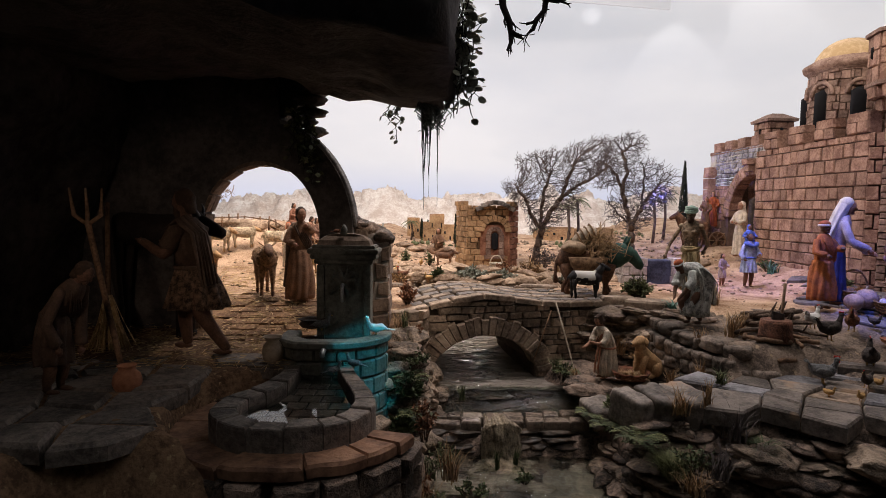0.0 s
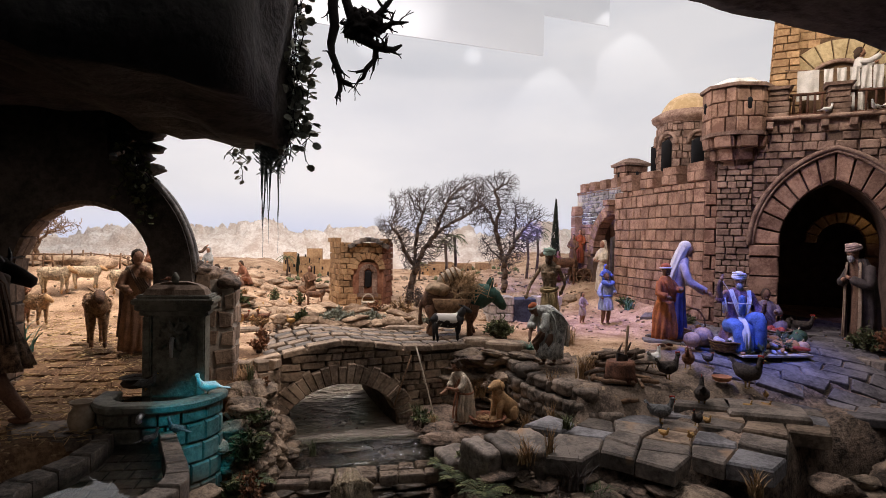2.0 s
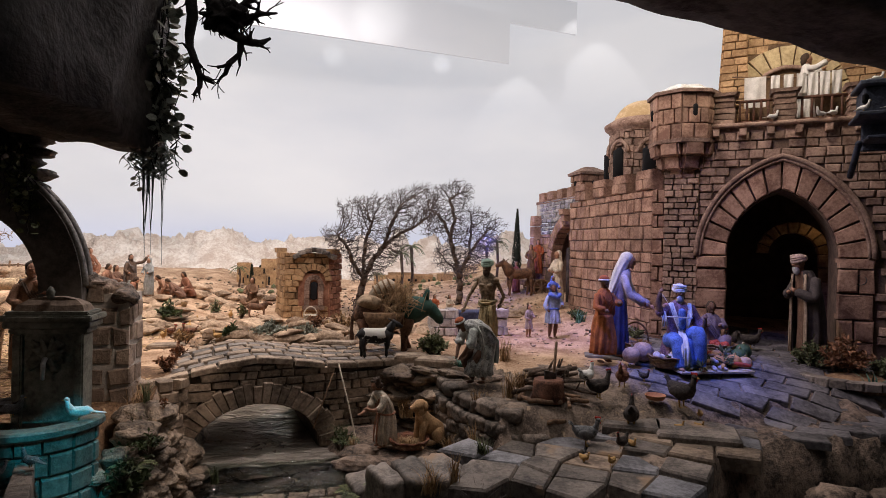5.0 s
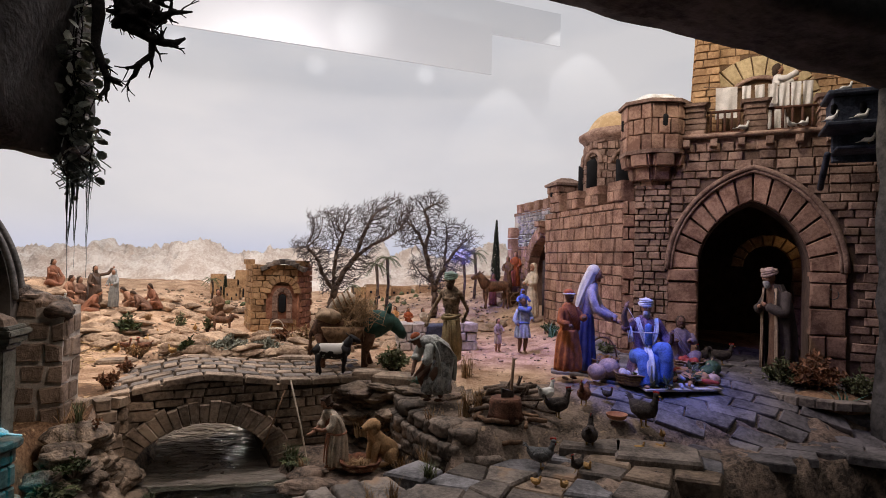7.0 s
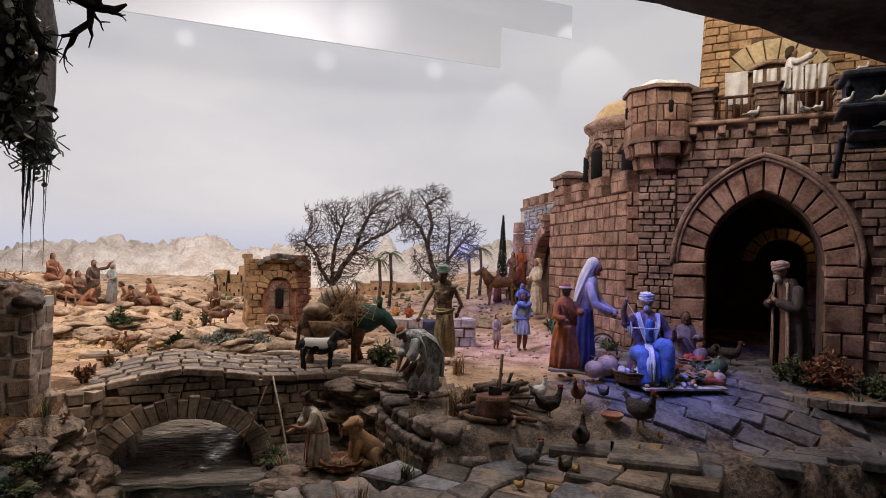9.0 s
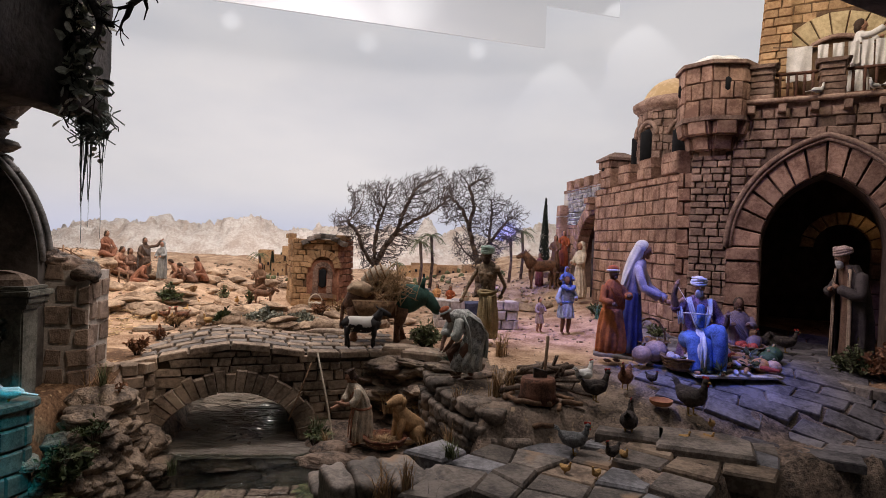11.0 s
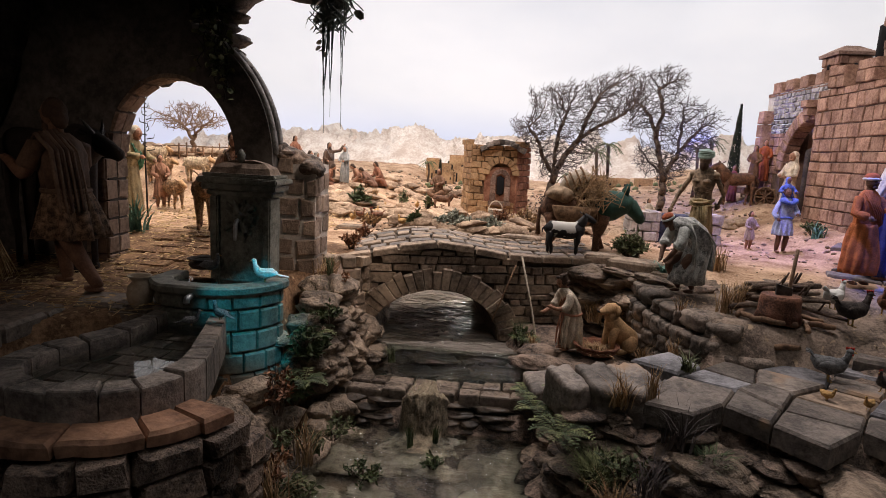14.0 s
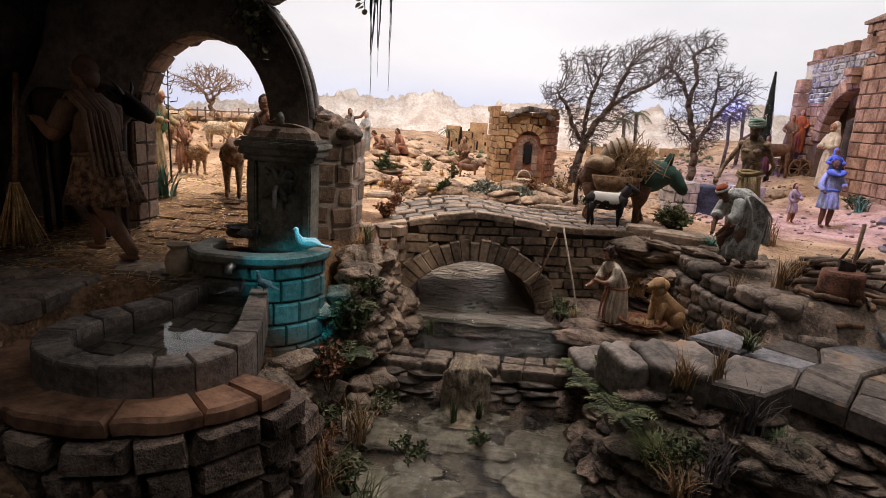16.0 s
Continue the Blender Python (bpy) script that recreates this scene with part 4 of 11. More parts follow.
    for half, rise, rad in ((go, zb - sp, 0.010), (go - 0.013, zb - sp - 0.013, 0.006)):
        bm = bmesh.new()
        tube(bm, [F + fu * (gc + pointed(half, rise, i / 32)[0]) + fn * 0.014 + Vector((0, 0, z0 + sp + pointed(half, rise, i / 32)[1])) for i in range(33)], rad, 8)
        part("arch_moulding", bm, CASTLE_GREY, c)
    # jamb stones
    for side in (-1, 1):
        z = 0.0
        rng = random.Random(31 + side)
        while z < sp - 0.01:
            h = min(rng.uniform(0.07, 0.1), sp - z)
            cut = rng.uniform(0.35, 0.65) if rng.random() < 0.5 else 1.0
            a0, a1 = gi, go + 0.004
            for p, q in (((a0, a0 + (a1 - a0) * cut), (a0 + (a1 - a0) * cut, a1)) if cut < 1 else ((a0, a1),)):
                mid = gc + side * (p + q) / 2
                piece("stone", rng.choice(blocks), c, Matrix.Translation(F + fu * mid - fn * 0.012 + Vector((0, 0, z0 + z + h / 2))) @ Matrix((fu, -fn, Vector((0, 0, 1)))).transposed().to_4x4() @ Matrix.Diagonal((q - p - 0.003, 0.055, h - 0.004, 1)))
            z += h
    # dark passage behind the gate
    o = F + fu * gc - fn * 0.17
    for a, b, d0, d1, h0, h1 in ((-0.36, -0.30, 0.0, 0.5, 0, 0.8), (0.30, 0.36, 0.0, 0.5, 0, 0.8), (-0.36, 0.36, 0.5, 0.55, 0, 0.8), (-0.36, 0.36, 0.0, 0.55, 0.8, 0.84)):
        bm = bmesh.new()
        vs = [bm.verts.new(o + fu * s - fn * d + Vector((0, 0, z0 + h))) for h in (h0, h1) for s, d in ((a, d0), (b, d0), (b, d1), (a, d1))]
        for f in ((3, 2, 1, 0), (4, 5, 6, 7), (0, 1, 5, 4), (1, 2, 6, 5), (2, 3, 7, 6), (3, 0, 4, 7)):
            bm.faces.new([vs[i] for i in f])
        bmesh.ops.recalc_face_normals(bm, faces=bm.faces)
        part("passage_wall", bm, CASTLE_MORTAR, c)
    # second, lower arch inside, faintly lit
    pl = F + fu * (gc + 0.16) - fn * 0.30
    lamp("passage_lamp", "POINT", (pl.x, pl.y, z0 + 0.45), (pl.x, pl.y, 0), 0.03, (1.0, 0.66, 0.35), 0.02)
    for i in range(9):
        a0, a1 = math.pi * i / 9 + 0.02, math.pi * (i + 1) / 9 - 0.02
        bm = bmesh.new()
        add_poly(bm, [(0.075 + r * math.cos(a), 0.355 + r * math.sin(a)) for r, a in ((0.085, a0), (0.128, a0), (0.128, a1), (0.085, a1))], F + fu * gc - fn * 0.37 + Vector((0, 0, z0)), fu, fn, 0.05, 0.004)
        part("voussoir", bm, HOUSE_STONE, c)
    for i in range(6):
        piece("stone", blocks[i], c, Matrix.Translation(F + fu * (gc + 0.182) - fn * 0.385 + Vector((0, 0, z0 + 0.33 - 0.052 * i))) @ Matrix((fu, -fn, Vector((0, 0, 1)))).transposed().to_4x4() @ Matrix.Diagonal((0.044, 0.04, 0.05, 1)))
    # string course and its little corbels
    bm = bmesh.new()
    tube(bm, [F + fu * (0.10 + 0.8 * i / 10) + fn * 0.012 + Vector((0, 0, z0 + H + 0.004)) for i in range(11)], 0.009, 6)
    part("string_course", bm, CASTLE_GREY, c)
    rotf = Matrix((fu, -fn, Vector((0, 0, 1)))).transposed().to_4x4()
    for i in range(9):
        piece("corbel", small[i % 9], c, Matrix.Translation(F + fu * (0.17 + i * 0.085) + fn * 0.014 + Vector((0, 0, z0 + H - 0.022))) @ rotf @ Matrix.Diagonal((0.022, 0.034, 0.026, 1)))
    # terrace behind the string course
    bm = bmesh.new()
    vs = [bm.verts.new(F + fu * s - fn * d + Vector((0, 0, z0 + H + h))) for h in (-0.02, 0.006) for s, d in ((-0.02, 0.0), (0.95, 0.0), (0.95, 0.5), (-0.02, 0.5))]
    for f in ((3, 2, 1, 0), (4, 5, 6, 7), (0, 1, 5, 4), (1, 2, 6, 5), (2, 3, 7, 6), (3, 0, 4, 7)):
        bm.faces.new([vs[i] for i in f])
    part("terrace", bm, CASTLE_GREY, c)
    # balustrade: stone posts, wooden rails
    for s in (0.195, 0.383, 0.60):
        for j in range(5):
            piece("post_stone", small[j], c, Matrix.Translation(F + fu * s - fn * 0.02 + Vector((0, 0, z0 + H + 0.018 + j * 0.0205))) @ rotf @ Matrix.Diagonal((0.070, 0.06, 0.0205, 1)))
        piece("post_cap", small[5], c, Matrix.Translation(F + fu * s - fn * 0.02 + Vector((0, 0, z0 + H + 0.116))) @ rotf @ Matrix.Diagonal((0.09, 0.075, 0.014, 1)))
    for s0, s1 in ((0.234, 0.345), (0.421, 0.565)):
        for z in (0.018, 0.092):
            bm = bmesh.new()
            tube(bm, [F + fu * s0 - fn * 0.02 + Vector((0, 0, z0 + H + z)), F + fu * s1 - fn * 0.02 + Vector((0, 0, z0 + H + z))], 0.0055, 6)
            part("rail", bm, RAIL_WOOD, c, "dark red-brown wooden rail")
        for i in range(5):
            s = s0 + (s1 - s0) * (i + 0.5) / 5
            bm = bmesh.new()
            tube(bm, [F + fu * s - fn * 0.02 + Vector((0, 0, z0 + H + 0.015)), F + fu * s - fn * 0.02 + Vector((0, 0, z0 + H + 0.092))], 0.0045, 6)
            part("baluster", bm, RAIL_WOOD, c)

    # ---- corner turret on corbels
    T = F + fu * 0.06 - fn * 0.045
    tz = 0.958
    R = 0.109
    bm = bmesh.new()
    tube(bm, [T + Vector((0, 0, tz)), T + Vector((0, 0, tz + 0.165))], R - 0.010, 8, cap=True)
    turret = part("turret", bm, CASTLE_MORTAR, c)
    a_off = math.atan2(fn.y, fn.x)
    for i in range(8):
        a = a_off + math.pi / 4 * (i + 0.5)
        d = Vector((math.cos(a), math.sin(a), 0))
        side = Vector((-d.y, d.x, 0))
        w = 2 * R * math.tan(math.pi / 8)
        base = T + d * R - side * w / 2
        course_wall(turret, blocks, base + Vector((0, 0, tz)), side, d, w, 0.165, (0.055, 0.0551), (w * 0.45, w * 0.62), 0.02, 0.0025, lambda s, v, ww, h: False, 60 + i)
        # slits are black solids that paint in their shade
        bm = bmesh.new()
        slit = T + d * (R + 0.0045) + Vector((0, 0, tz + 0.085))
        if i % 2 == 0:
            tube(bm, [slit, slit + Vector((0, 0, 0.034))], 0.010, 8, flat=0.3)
            part("slit_window", bm, BLACK, turret, "slit window filled black for its inner shade")
        else:
            bm.free()
    for z, r, h in ((tz - 0.012, R + 0.008, 0.014), (tz + 0.165, R + 0.013, 0.012)):
        bm = bmesh.new()
        ring = []
        for zz in (z, z + h):
            ring.append([bm.verts.new(T + Vector((math.cos(a_off + math.pi / 4 * i), math.sin(a_off + math.pi / 4 * i), 0)) * (r / math.cos(math.pi / 8)) + Vector((0, 0, zz))) for i in range(8)])
        for i in range(8):
            bm.faces.new((ring[0][i], ring[0][(i + 1) % 8], ring[1][(i + 1) % 8], ring[1][i]))
        bm.faces.new(ring[1])
        bm.faces.new(ring[0][::-1])
        part("moulding", bm, CASTLE_GREY, turret)
    bm = bmesh.new()
    blob(bm, T + Vector((0, 0, tz + 0.178)), (0.098, 0.098, 0.036), 0, 4, 0.22, 26)
    part("turret_top", bm, SNOWY, turret, "white crumbly plaster top")
    for i in range(8):
        a = a_off + math.pi / 4 * (i + 0.5)
        d = Vector((math.cos(a), math.sin(a), 0))
        if d.dot(fn) < -0.3:
            continue
        sd = Vector((-d.y, d.x, 0))
        for r1, zc, h, w in ((R + 0.006, -0.034, 0.046, 0.070), (R - 0.022, -0.079, 0.050, 0.060), (R - 0.052, -0.124, 0.050, 0.050)):
            bm = bmesh.new()
            box(bm, (-0.5, -0.5, -0.5), (0.5, 0.5, 0.5))
            bmesh.ops.bevel(bm, geom=list(bm.edges), offset=0.10, segments=2, affect="EDGES")
            for v in bm.verts:
                q = v.co.copy()
                q.x += 0.10 * q.z if q.x > 0 else 0
                v.co = T + d * (r1 - 0.045 + q.x * 0.09) + sd * q.y * w + Vector((0, 0, tz + zc + q.z * h))
            part("corbel", bm, CASTLE, turret)
    bm = bmesh.new()
    tube(bm, [T + Vector((0, 0, tz - 0.16)), T + Vector((0, 0, tz - 0.06)), T + Vector((0, 0, tz))], [0.03, 0.075, 0.10], 12)
    part("corbel_core", bm, CASTLE_MORTAR, turret)

    # ---- domed tower behind the side wall
    D = Vector((1.70, 2.52, 0))
    dz = 0.82
    bm = bmesh.new()
    tube(bm, [D + Vector((0, 0, dz - 0.2)), D + Vector((0, 0, dz + 0.27))], 0.138, 24)
    drum = part("dome_tower", bm, CASTLE_MORTAR, c)
    for i in range(20):
        a = 2 * math.pi * i / 20
        d = Vector((math.cos(a), math.sin(a), 0))
        if d.dot(Vector((-0.5, -0.87, 0))) < -0.35:
            continue
        side = Vector((-d.y, d.x, 0))
        w = 2 * 0.142 * math.tan(math.pi / 20)
        win = i in (8, 11, 14)
        course_wall(drum, small, D + d * 0.142 - side * w / 2 + Vector((0, 0, dz)), side, d, w, 0.27, (0.028, 0.036), (w * 0.7, w), 0.016, 0.002, (lambda s, v, ww, h: 0.04 < v < 0.2) if win else None, 80 + i, name="tower_stone")
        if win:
            # no opening is cut: a black solid gives the window's shade
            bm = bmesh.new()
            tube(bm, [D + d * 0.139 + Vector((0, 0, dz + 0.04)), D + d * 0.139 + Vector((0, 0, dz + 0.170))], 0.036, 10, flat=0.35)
            part("window_opening", bm, BLACK, drum, "arched window filled black for its inner shade")
            bm = bmesh.new()
            tube(bm, [D + d * 0.146 + side * 0.046 * math.cos(t) + Vector((0, 0, dz + 0.165 + 0.050 * math.sin(t))) for t in [math.pi * j / 12 for j in range(13)]], 0.009, 6)
            part("window_arch", bm, CASTLE_GREY, drum)
    for z, r0, r1 in ((dz + 0.262, 0.150, 0.158), (dz + 0.280, 0.168, 0.172)):
        bm = bmesh.new()
        tube(bm, [D + Vector((0, 0, z)), D + Vector((0, 0, z + 0.016))], [r0, r1], 24)
        part("cornice", bm, CASTLE_GREY, drum)
    bm = bmesh.new()
    blob(bm, D + Vector((0, 0, dz + 0.29)), (0.135, 0.135, 0.12), 0, 4, 0.02, 12)
    part("dome", bm, GOLD_DOME, drum, "ochre plastered dome", smooth=True)

    # ---- tall tower house above the terrace, with a wide arch
    U = F + fu * 0.23 - fn * 0.20
    bm = bmesh.new()
    vs = [bm.verts.new(U + fu * s - fn * d + Vector((0, 0, z0 + H + h))) for h in (0.0, 0.62) for s, d in ((0.0, 0.0), (0.7, 0.0), (0.7, 0.2), (0.0, 0.2))]
    for f in ((3, 2, 1, 0), (4, 5, 6, 7), (0, 1, 5, 4), (1, 2, 6, 5), (2, 3, 7, 6), (3, 0, 4, 7)):
        bm.faces.new([vs[i] for i in f])
    part("upper_wall", bm, HOUSE_JOINT, c)
    ubl = block_set("upper_block", HOUSE_STONE, 8, 0.05, 14)

    def u_skip(s, v, w, h):
        return math.hypot(s - 0.175, (v - 0.13)) < 0.205 or (abs(s - 0.175) < 0.2 and v < 0.13)

    course_wall(c, ubl, U + Vector((0, 0, z0 + H)), fu, fn, 0.7, 0.55, (0.024, 0.032), (0.035, 0.06), 0.02, 0.0025, u_skip, 41)
    course_wall(c, ubl, U - fu * 0.002 + Vector((0, 0, z0 + H)), fn * -1, -fu, 0.2, 0.55, (0.024, 0.032), (0.035, 0.06), 0.02, 0.0025, None, 42)
    for i in range(11):
        a0, a1 = math.pi * i / 11 + 0.012, math.pi * (i + 1) / 11 - 0.012
        bm = bmesh.new()
        add_poly(bm, [(0.175 + r * math.cos(a), 0.13 + r * math.sin(a)) for r, a in ((0.115, a0), (0.20, a0), (0.20, a1), (0.115, a1))], U + fn * 0.010 + Vector((0, 0, z0 + H)), fu, fn, 0.03, 0.003)
        part("voussoir", bm, PALE_OCHRE, c)
    bm = bmesh.new()
    tube(bm, [U + fu * (0.175 + 0.118 * math.cos(a)) + fn * 0.012 + Vector((0, 0, z0 + H + 0.13 + 0.118 * math.sin(a))) for a in [math.pi * i / 20 for i in range(21)]], 0.008, 6)
    part("arch_moulding", bm, CASTLE_GREY, c)
    # tapering chimney stack at its corner
    stack = part("chimney", poly_piece([(-0.055, 0), (0.055, 0), (0.028, 0.50), (-0.028, 0.50)], U + fu * 0.0 + fn * 0.02 + Vector((0, 0, z0 + H)), fu, fn, 0.07, 0.004), HOUSE_JOINT, c)
    sr = random.Random(77)
    z = 0.0
    while z < 0.485:
        half = 0.058 - 0.054 * z
        h = sr.uniform(0.024, 0.031)
        cut = sr.uniform(-0.35, 0.35) * half
        for a, b in ((-half, cut), (cut, half)):
            piece("stone", ubl[sr.randrange(8)], stack, Matrix.Translation(U + fu * (a + b) / 2 + fn * 0.022 + Vector((0, 0, z0 + H + z + h / 2))) @ rotf @ Matrix.Diagonal((b - a - 0.003, 0.02, h - 0.003, 1)))
        piece("stone", ubl[sr.randrange(8)], stack, Matrix.Translation(U - fu * half - fn * 0.015 + Vector((0, 0, z0 + H + z + h / 2))) @ rotf @ Matrix.Diagonal((0.014, 0.07, h - 0.003, 1)))
        z += h
    return c


castle()


# ---------------------------------------------------------------- bridge
def bridge():
    A, B = Vector((-0.115, 1.725, 0)), Vector((0.53, 1.90, 0))
    u = (B - A).normalized()
    n = Vector((u.y, -u.x, 0))
    length = (B - A).length
    width = 0.34
    c = holder("bridge", (0.2, 1.9, 0.0), "small humpback bridge of brown-grey stone with a round arch", "bridge")
    mid, half, spring, rise = 0.256, 0.180, -0.03, 0.142

    def deck(s):
        return 0.205 + 0.032 * math.exp(-((s - 0.26) / 0.15) ** 2) - 0.012 * ss(0.1, 0.0, s)

    def arc(s):
        e = (s - mid) / half
        return spring + rise * math.sqrt(max(0.0, 1 - e * e)) if abs(e) < 1 else -0.15

    bm = bmesh.new()
    k = 44
    top, low = [], []
    for d in (0.008, width):
        top.append([bm.verts.new(A + u * (length * i / k) - n * d + Vector((0, 0, deck(length * i / k) - 0.008))) for i in range(k + 1)])
        low.append([bm.verts.new(A + u * (length * i / k) - n * d + Vector((0, 0, arc(length * i / k)))) for i in range(k + 1)])
    for i in range(k):
        bm.faces.new((low[0][i], low[0][i + 1], top[0][i + 1], top[0][i]))
        bm.faces.new((top[1][i], top[1][i + 1], low[1][i + 1], low[1][i]))
        bm.faces.new((top[0][i], top[0][i + 1], top[1][i + 1], top[1][i]))
        bm.faces.new((low[0][i + 1], low[0][i], low[1][i], low[1][i + 1]))
    for i in (0, k):
        bm.faces.new((low[0][i], top[0][i], top[1][i], low[1][i]))
    bmesh.ops.recalc_face_normals(bm, faces=bm.faces)
    part("core", bm, BRIDGE_JOINT, c)
    stones = block_set("bridge_block", BRIDGE, 9, 0.07, 6)

    def skip(s, v, w, h):
        z = v - 0.12
        e = (s - mid) / (half + 0.045)
        return abs(e) < 1 and z < spring + (rise + 0.045) * math.sqrt(1 - e * e)

    course_wall(c, stones, A + Vector((0, 0, -0.12)), u, n, length, 0.36, (0.014, 0.032), (0.024, 0.085), 0.035, 0.003, skip, 51, lambda s: deck(s) + 0.12 - 0.012)
    kk = 27
    for i in range(kk):
        a0, a1 = math.pi * i / kk + 0.004, math.pi * (i + 1) / kk - 0.004
        ro = 0.056 + 0.006 * math.sin(i * 2.3)
        pts = [(mid + (half - 0.002 + r) * math.cos(a), spring + (rise - 0.002 + r) * math.sin(a)) for r, a in ((0, a0), (ro, a0), (ro, a1), (0, a1))]
        bm = poly_piece(pts, A + n * (0.010 + 0.003 * math.sin(i * 1.7)), u, n, 0.06, 0.0035)
        part("voussoir", bm, BRIDGE, c)
    # round pier of the near abutment
    bl = block_set("pier_block", BRIDGE, 7, 0.08, 16)
    rg = random.Random(66)
    pc, pr = Vector((-0.118, 1.765, 0)), 0.062
    z = -0.06
    while z < 0.19:
        hh = rg.uniform(0.024, 0.034)
        d = 190 + rg.uniform(0, 25)
        while d < 372:
            w = rg.uniform(34, 50)
            a = radians(d + w / 2)
            piece("pier_stone", rg.choice(bl), c, Matrix.Translation((pc.x + pr * math.cos(a), pc.y + pr * math.sin(a), z + hh / 2)) @ Euler((0, 0, a + math.pi / 2)).to_matrix().to_4x4() @ Matrix.Diagonal((pr * radians(w) - 0.002, 0.04, hh - 0.003, 1)))
            d += w
        z += hh
    # parapet stones along the near edge and paving on the deck
    rng = random.Random(8)
    for row in range(7):
        s = -0.02 - rng.uniform(0, 0.03)
        while s < length + 0.05:
            w = rng.uniform(0.038, 0.07) if row else rng.uniform(0.06, 0.11)
            d0, d1 = -0.010 + row * 0.049, -0.010 + (row + 1) * 0.049
            pts = [(s + 0.002 + rng.uniform(0, 0.004), -d1 + 0.002 + rng.uniform(0, 0.003)), (s + w - 0.002, -d1 + 0.002 + rng.uniform(0, 0.003)), (s + w - 0.002 - rng.uniform(0, 0.004), -d0 - 0.002), (s + 0.002, -d0 - 0.002)]
            zc = deck(s + w / 2)
            sl = (deck(s + w) - deck(s)) / w
            uu = Vector((u.x, u.y, sl)).normalized()
            up = Vector((-u.x * sl, -u.y * sl, 1)).normalized()
            cs = s + w / 2
            pts = [(p - cs, -q) for p, q in pts]
            bm = bmesh.new()
            add_poly(bm, pts, A + u * cs + Vector((0, 0, zc + rng.uniform(-0.002, 0.004) * (1 if row else 0.3))), uu, up, 0.016, 0.003)
            part("paving_stone", bm, PAVING if row % 2 else BRIDGE, c)
            s += w
    return c


bridge()


# ---------------------------------------------------------------- house
def house():
    z0 = 0.185
    A, B, Cc = Vector((0.125, 2.93, 0)), Vector((0.325, 2.905, 0)), Vector((0.385, 3.03, 0))
    L = Vector((0.075, 3.12, 0))
    c = holder("stone_hut", (0.23, 3.0, z0), "small ochre stone hut with an arched window", "hut")
    bl = block_set("hut_block", HOUSE_STONE, 8, 0.05, 15)
    rd = block_set("hut_red_block", surface("brick_red_stone", (0.20, 0.08, 0.045), (0.38, 0.18, 0.11), 16, 0.9, 0.6, 0.2), 6, 0.05, 16)
    H = 0.33
    bm = bmesh.new()
    base = [L, A, B, Cc, Cc + Vector((-0.05, 0.2, 0)), L + Vector((0.1, 0.15, 0))]
    mid = sum(base, Vector()) / 6
    lo = [bm.verts.new(v + (mid - v) * 0.02 + Vector((0, 0, z0 - 0.03))) for v in base]
    hi = [bm.verts.new(v + (mid - v) * 0.06 + Vector((0, 0, z0 + H - 0.01))) for v in base]
    for i in range(6):
        bm.faces.new((lo[i], lo[(i + 1) % 6], hi[(i + 1) % 6], hi[i]))
    bm.faces.new(hi)
    part("core", bm, HOUSE_JOINT, c)
    for i, (p, q, seed) in enumerate(((L, A, 91), (A, B, 92), (B, Cc, 93))):
        u = (q - p).normalized()
        n = Vector((u.y, -u.x, 0))
        ln = (q - p).length

        def skip(s, v, w, h, i=i, ln=ln):
            if i == 1:
                e = abs(s - 0.135)
                return (e < 0.075 and 0.08 < v < 0.20) or math.hypot(s - 0.135, v - 0.2) < 0.078
            return False

        course_wall(c, rd if i == 2 else bl, p + Vector((0, 0, z0)), u, n, ln, H, (0.024, 0.031), (0.03, 0.055), 0.02, 0.0025, skip, seed)
    u = (B - A).normalized()
    n = Vector((u.y, -u.x, 0))
    # arched window with its surround
    for i in range(9):
        a0, a1 = math.pi * i / 9 + 0.02, math.pi * (i + 1) / 9 - 0.02
        part("voussoir", poly_piece([(0.135 + r * math.cos(a), 0.2 + r * math.sin(a)) for r, a in ((0.052, a0), (0.082, a0), (0.082, a1), (0.052, a1))], A + n * 0.012 + Vector((0, 0, z0)), u, n, 0.02, 0.002), HOUSE_STONE, c)
    for i in range(7):
        a0, a1 = math.pi * i / 7 + 0.03, math.pi * (i + 1) / 7 - 0.03
        part("window_stone", poly_piece([(0.135 + r * math.cos(a), 0.185 + r * math.sin(a)) for r, a in ((0.020, a0), (0.042, a0), (0.042, a1), (0.020, a1))], A + n * 0.010 + Vector((0, 0, z0)), u, n, 0.02, 0.002), CASTLE_GREY, c)
    for side in (-1, 1):
        for j in range(3):
            z = 0.085 + j * 0.034
            a, b = sorted((0.135 + side * 0.020, 0.135 + side * 0.044))
            part("window_stone", poly_piece([(a, z), (b, z), (b, z + 0.032), (a, z + 0.032)], A + n * 0.010 + Vector((0, 0, z0)), u, n, 0.02, 0.002), CASTLE_GREY, c)
    part("window_sill", poly_piece([(0.085, 0.066), (0.185, 0.066), (0.185, 0.084), (0.085, 0.084)], A + n * 0.014 + Vector((0, 0, z0)), u, n, 0.02, 0.002), CASTLE_GREY, c)
    part("red_panel", poly_piece([(0.06, 0.02), (0.21, 0.02), (0.21, 0.235), (0.06, 0.235)], A - n * 0.001 + Vector((0, 0, z0)), u, n, 0.02, 0.002), rd[0].materials[0], c, "brick red wall field")
    # black solid set on the wall as the shade within the window
    bm = bmesh.new()
    p = A + u * 0.135 + n * 0.004 + Vector((0, 0, z0))
    tube(bm, [p + Vector((0, 0, 0.118)), p + Vector((0, 0, 0.188))], 0.0165, 10, flat=0.2)
    part("window_opening", bm, BLACK, c, "arched window opening filled black for its inner shade")
    # low roof of grey slabs over the window bay
    rng = random.Random(3)
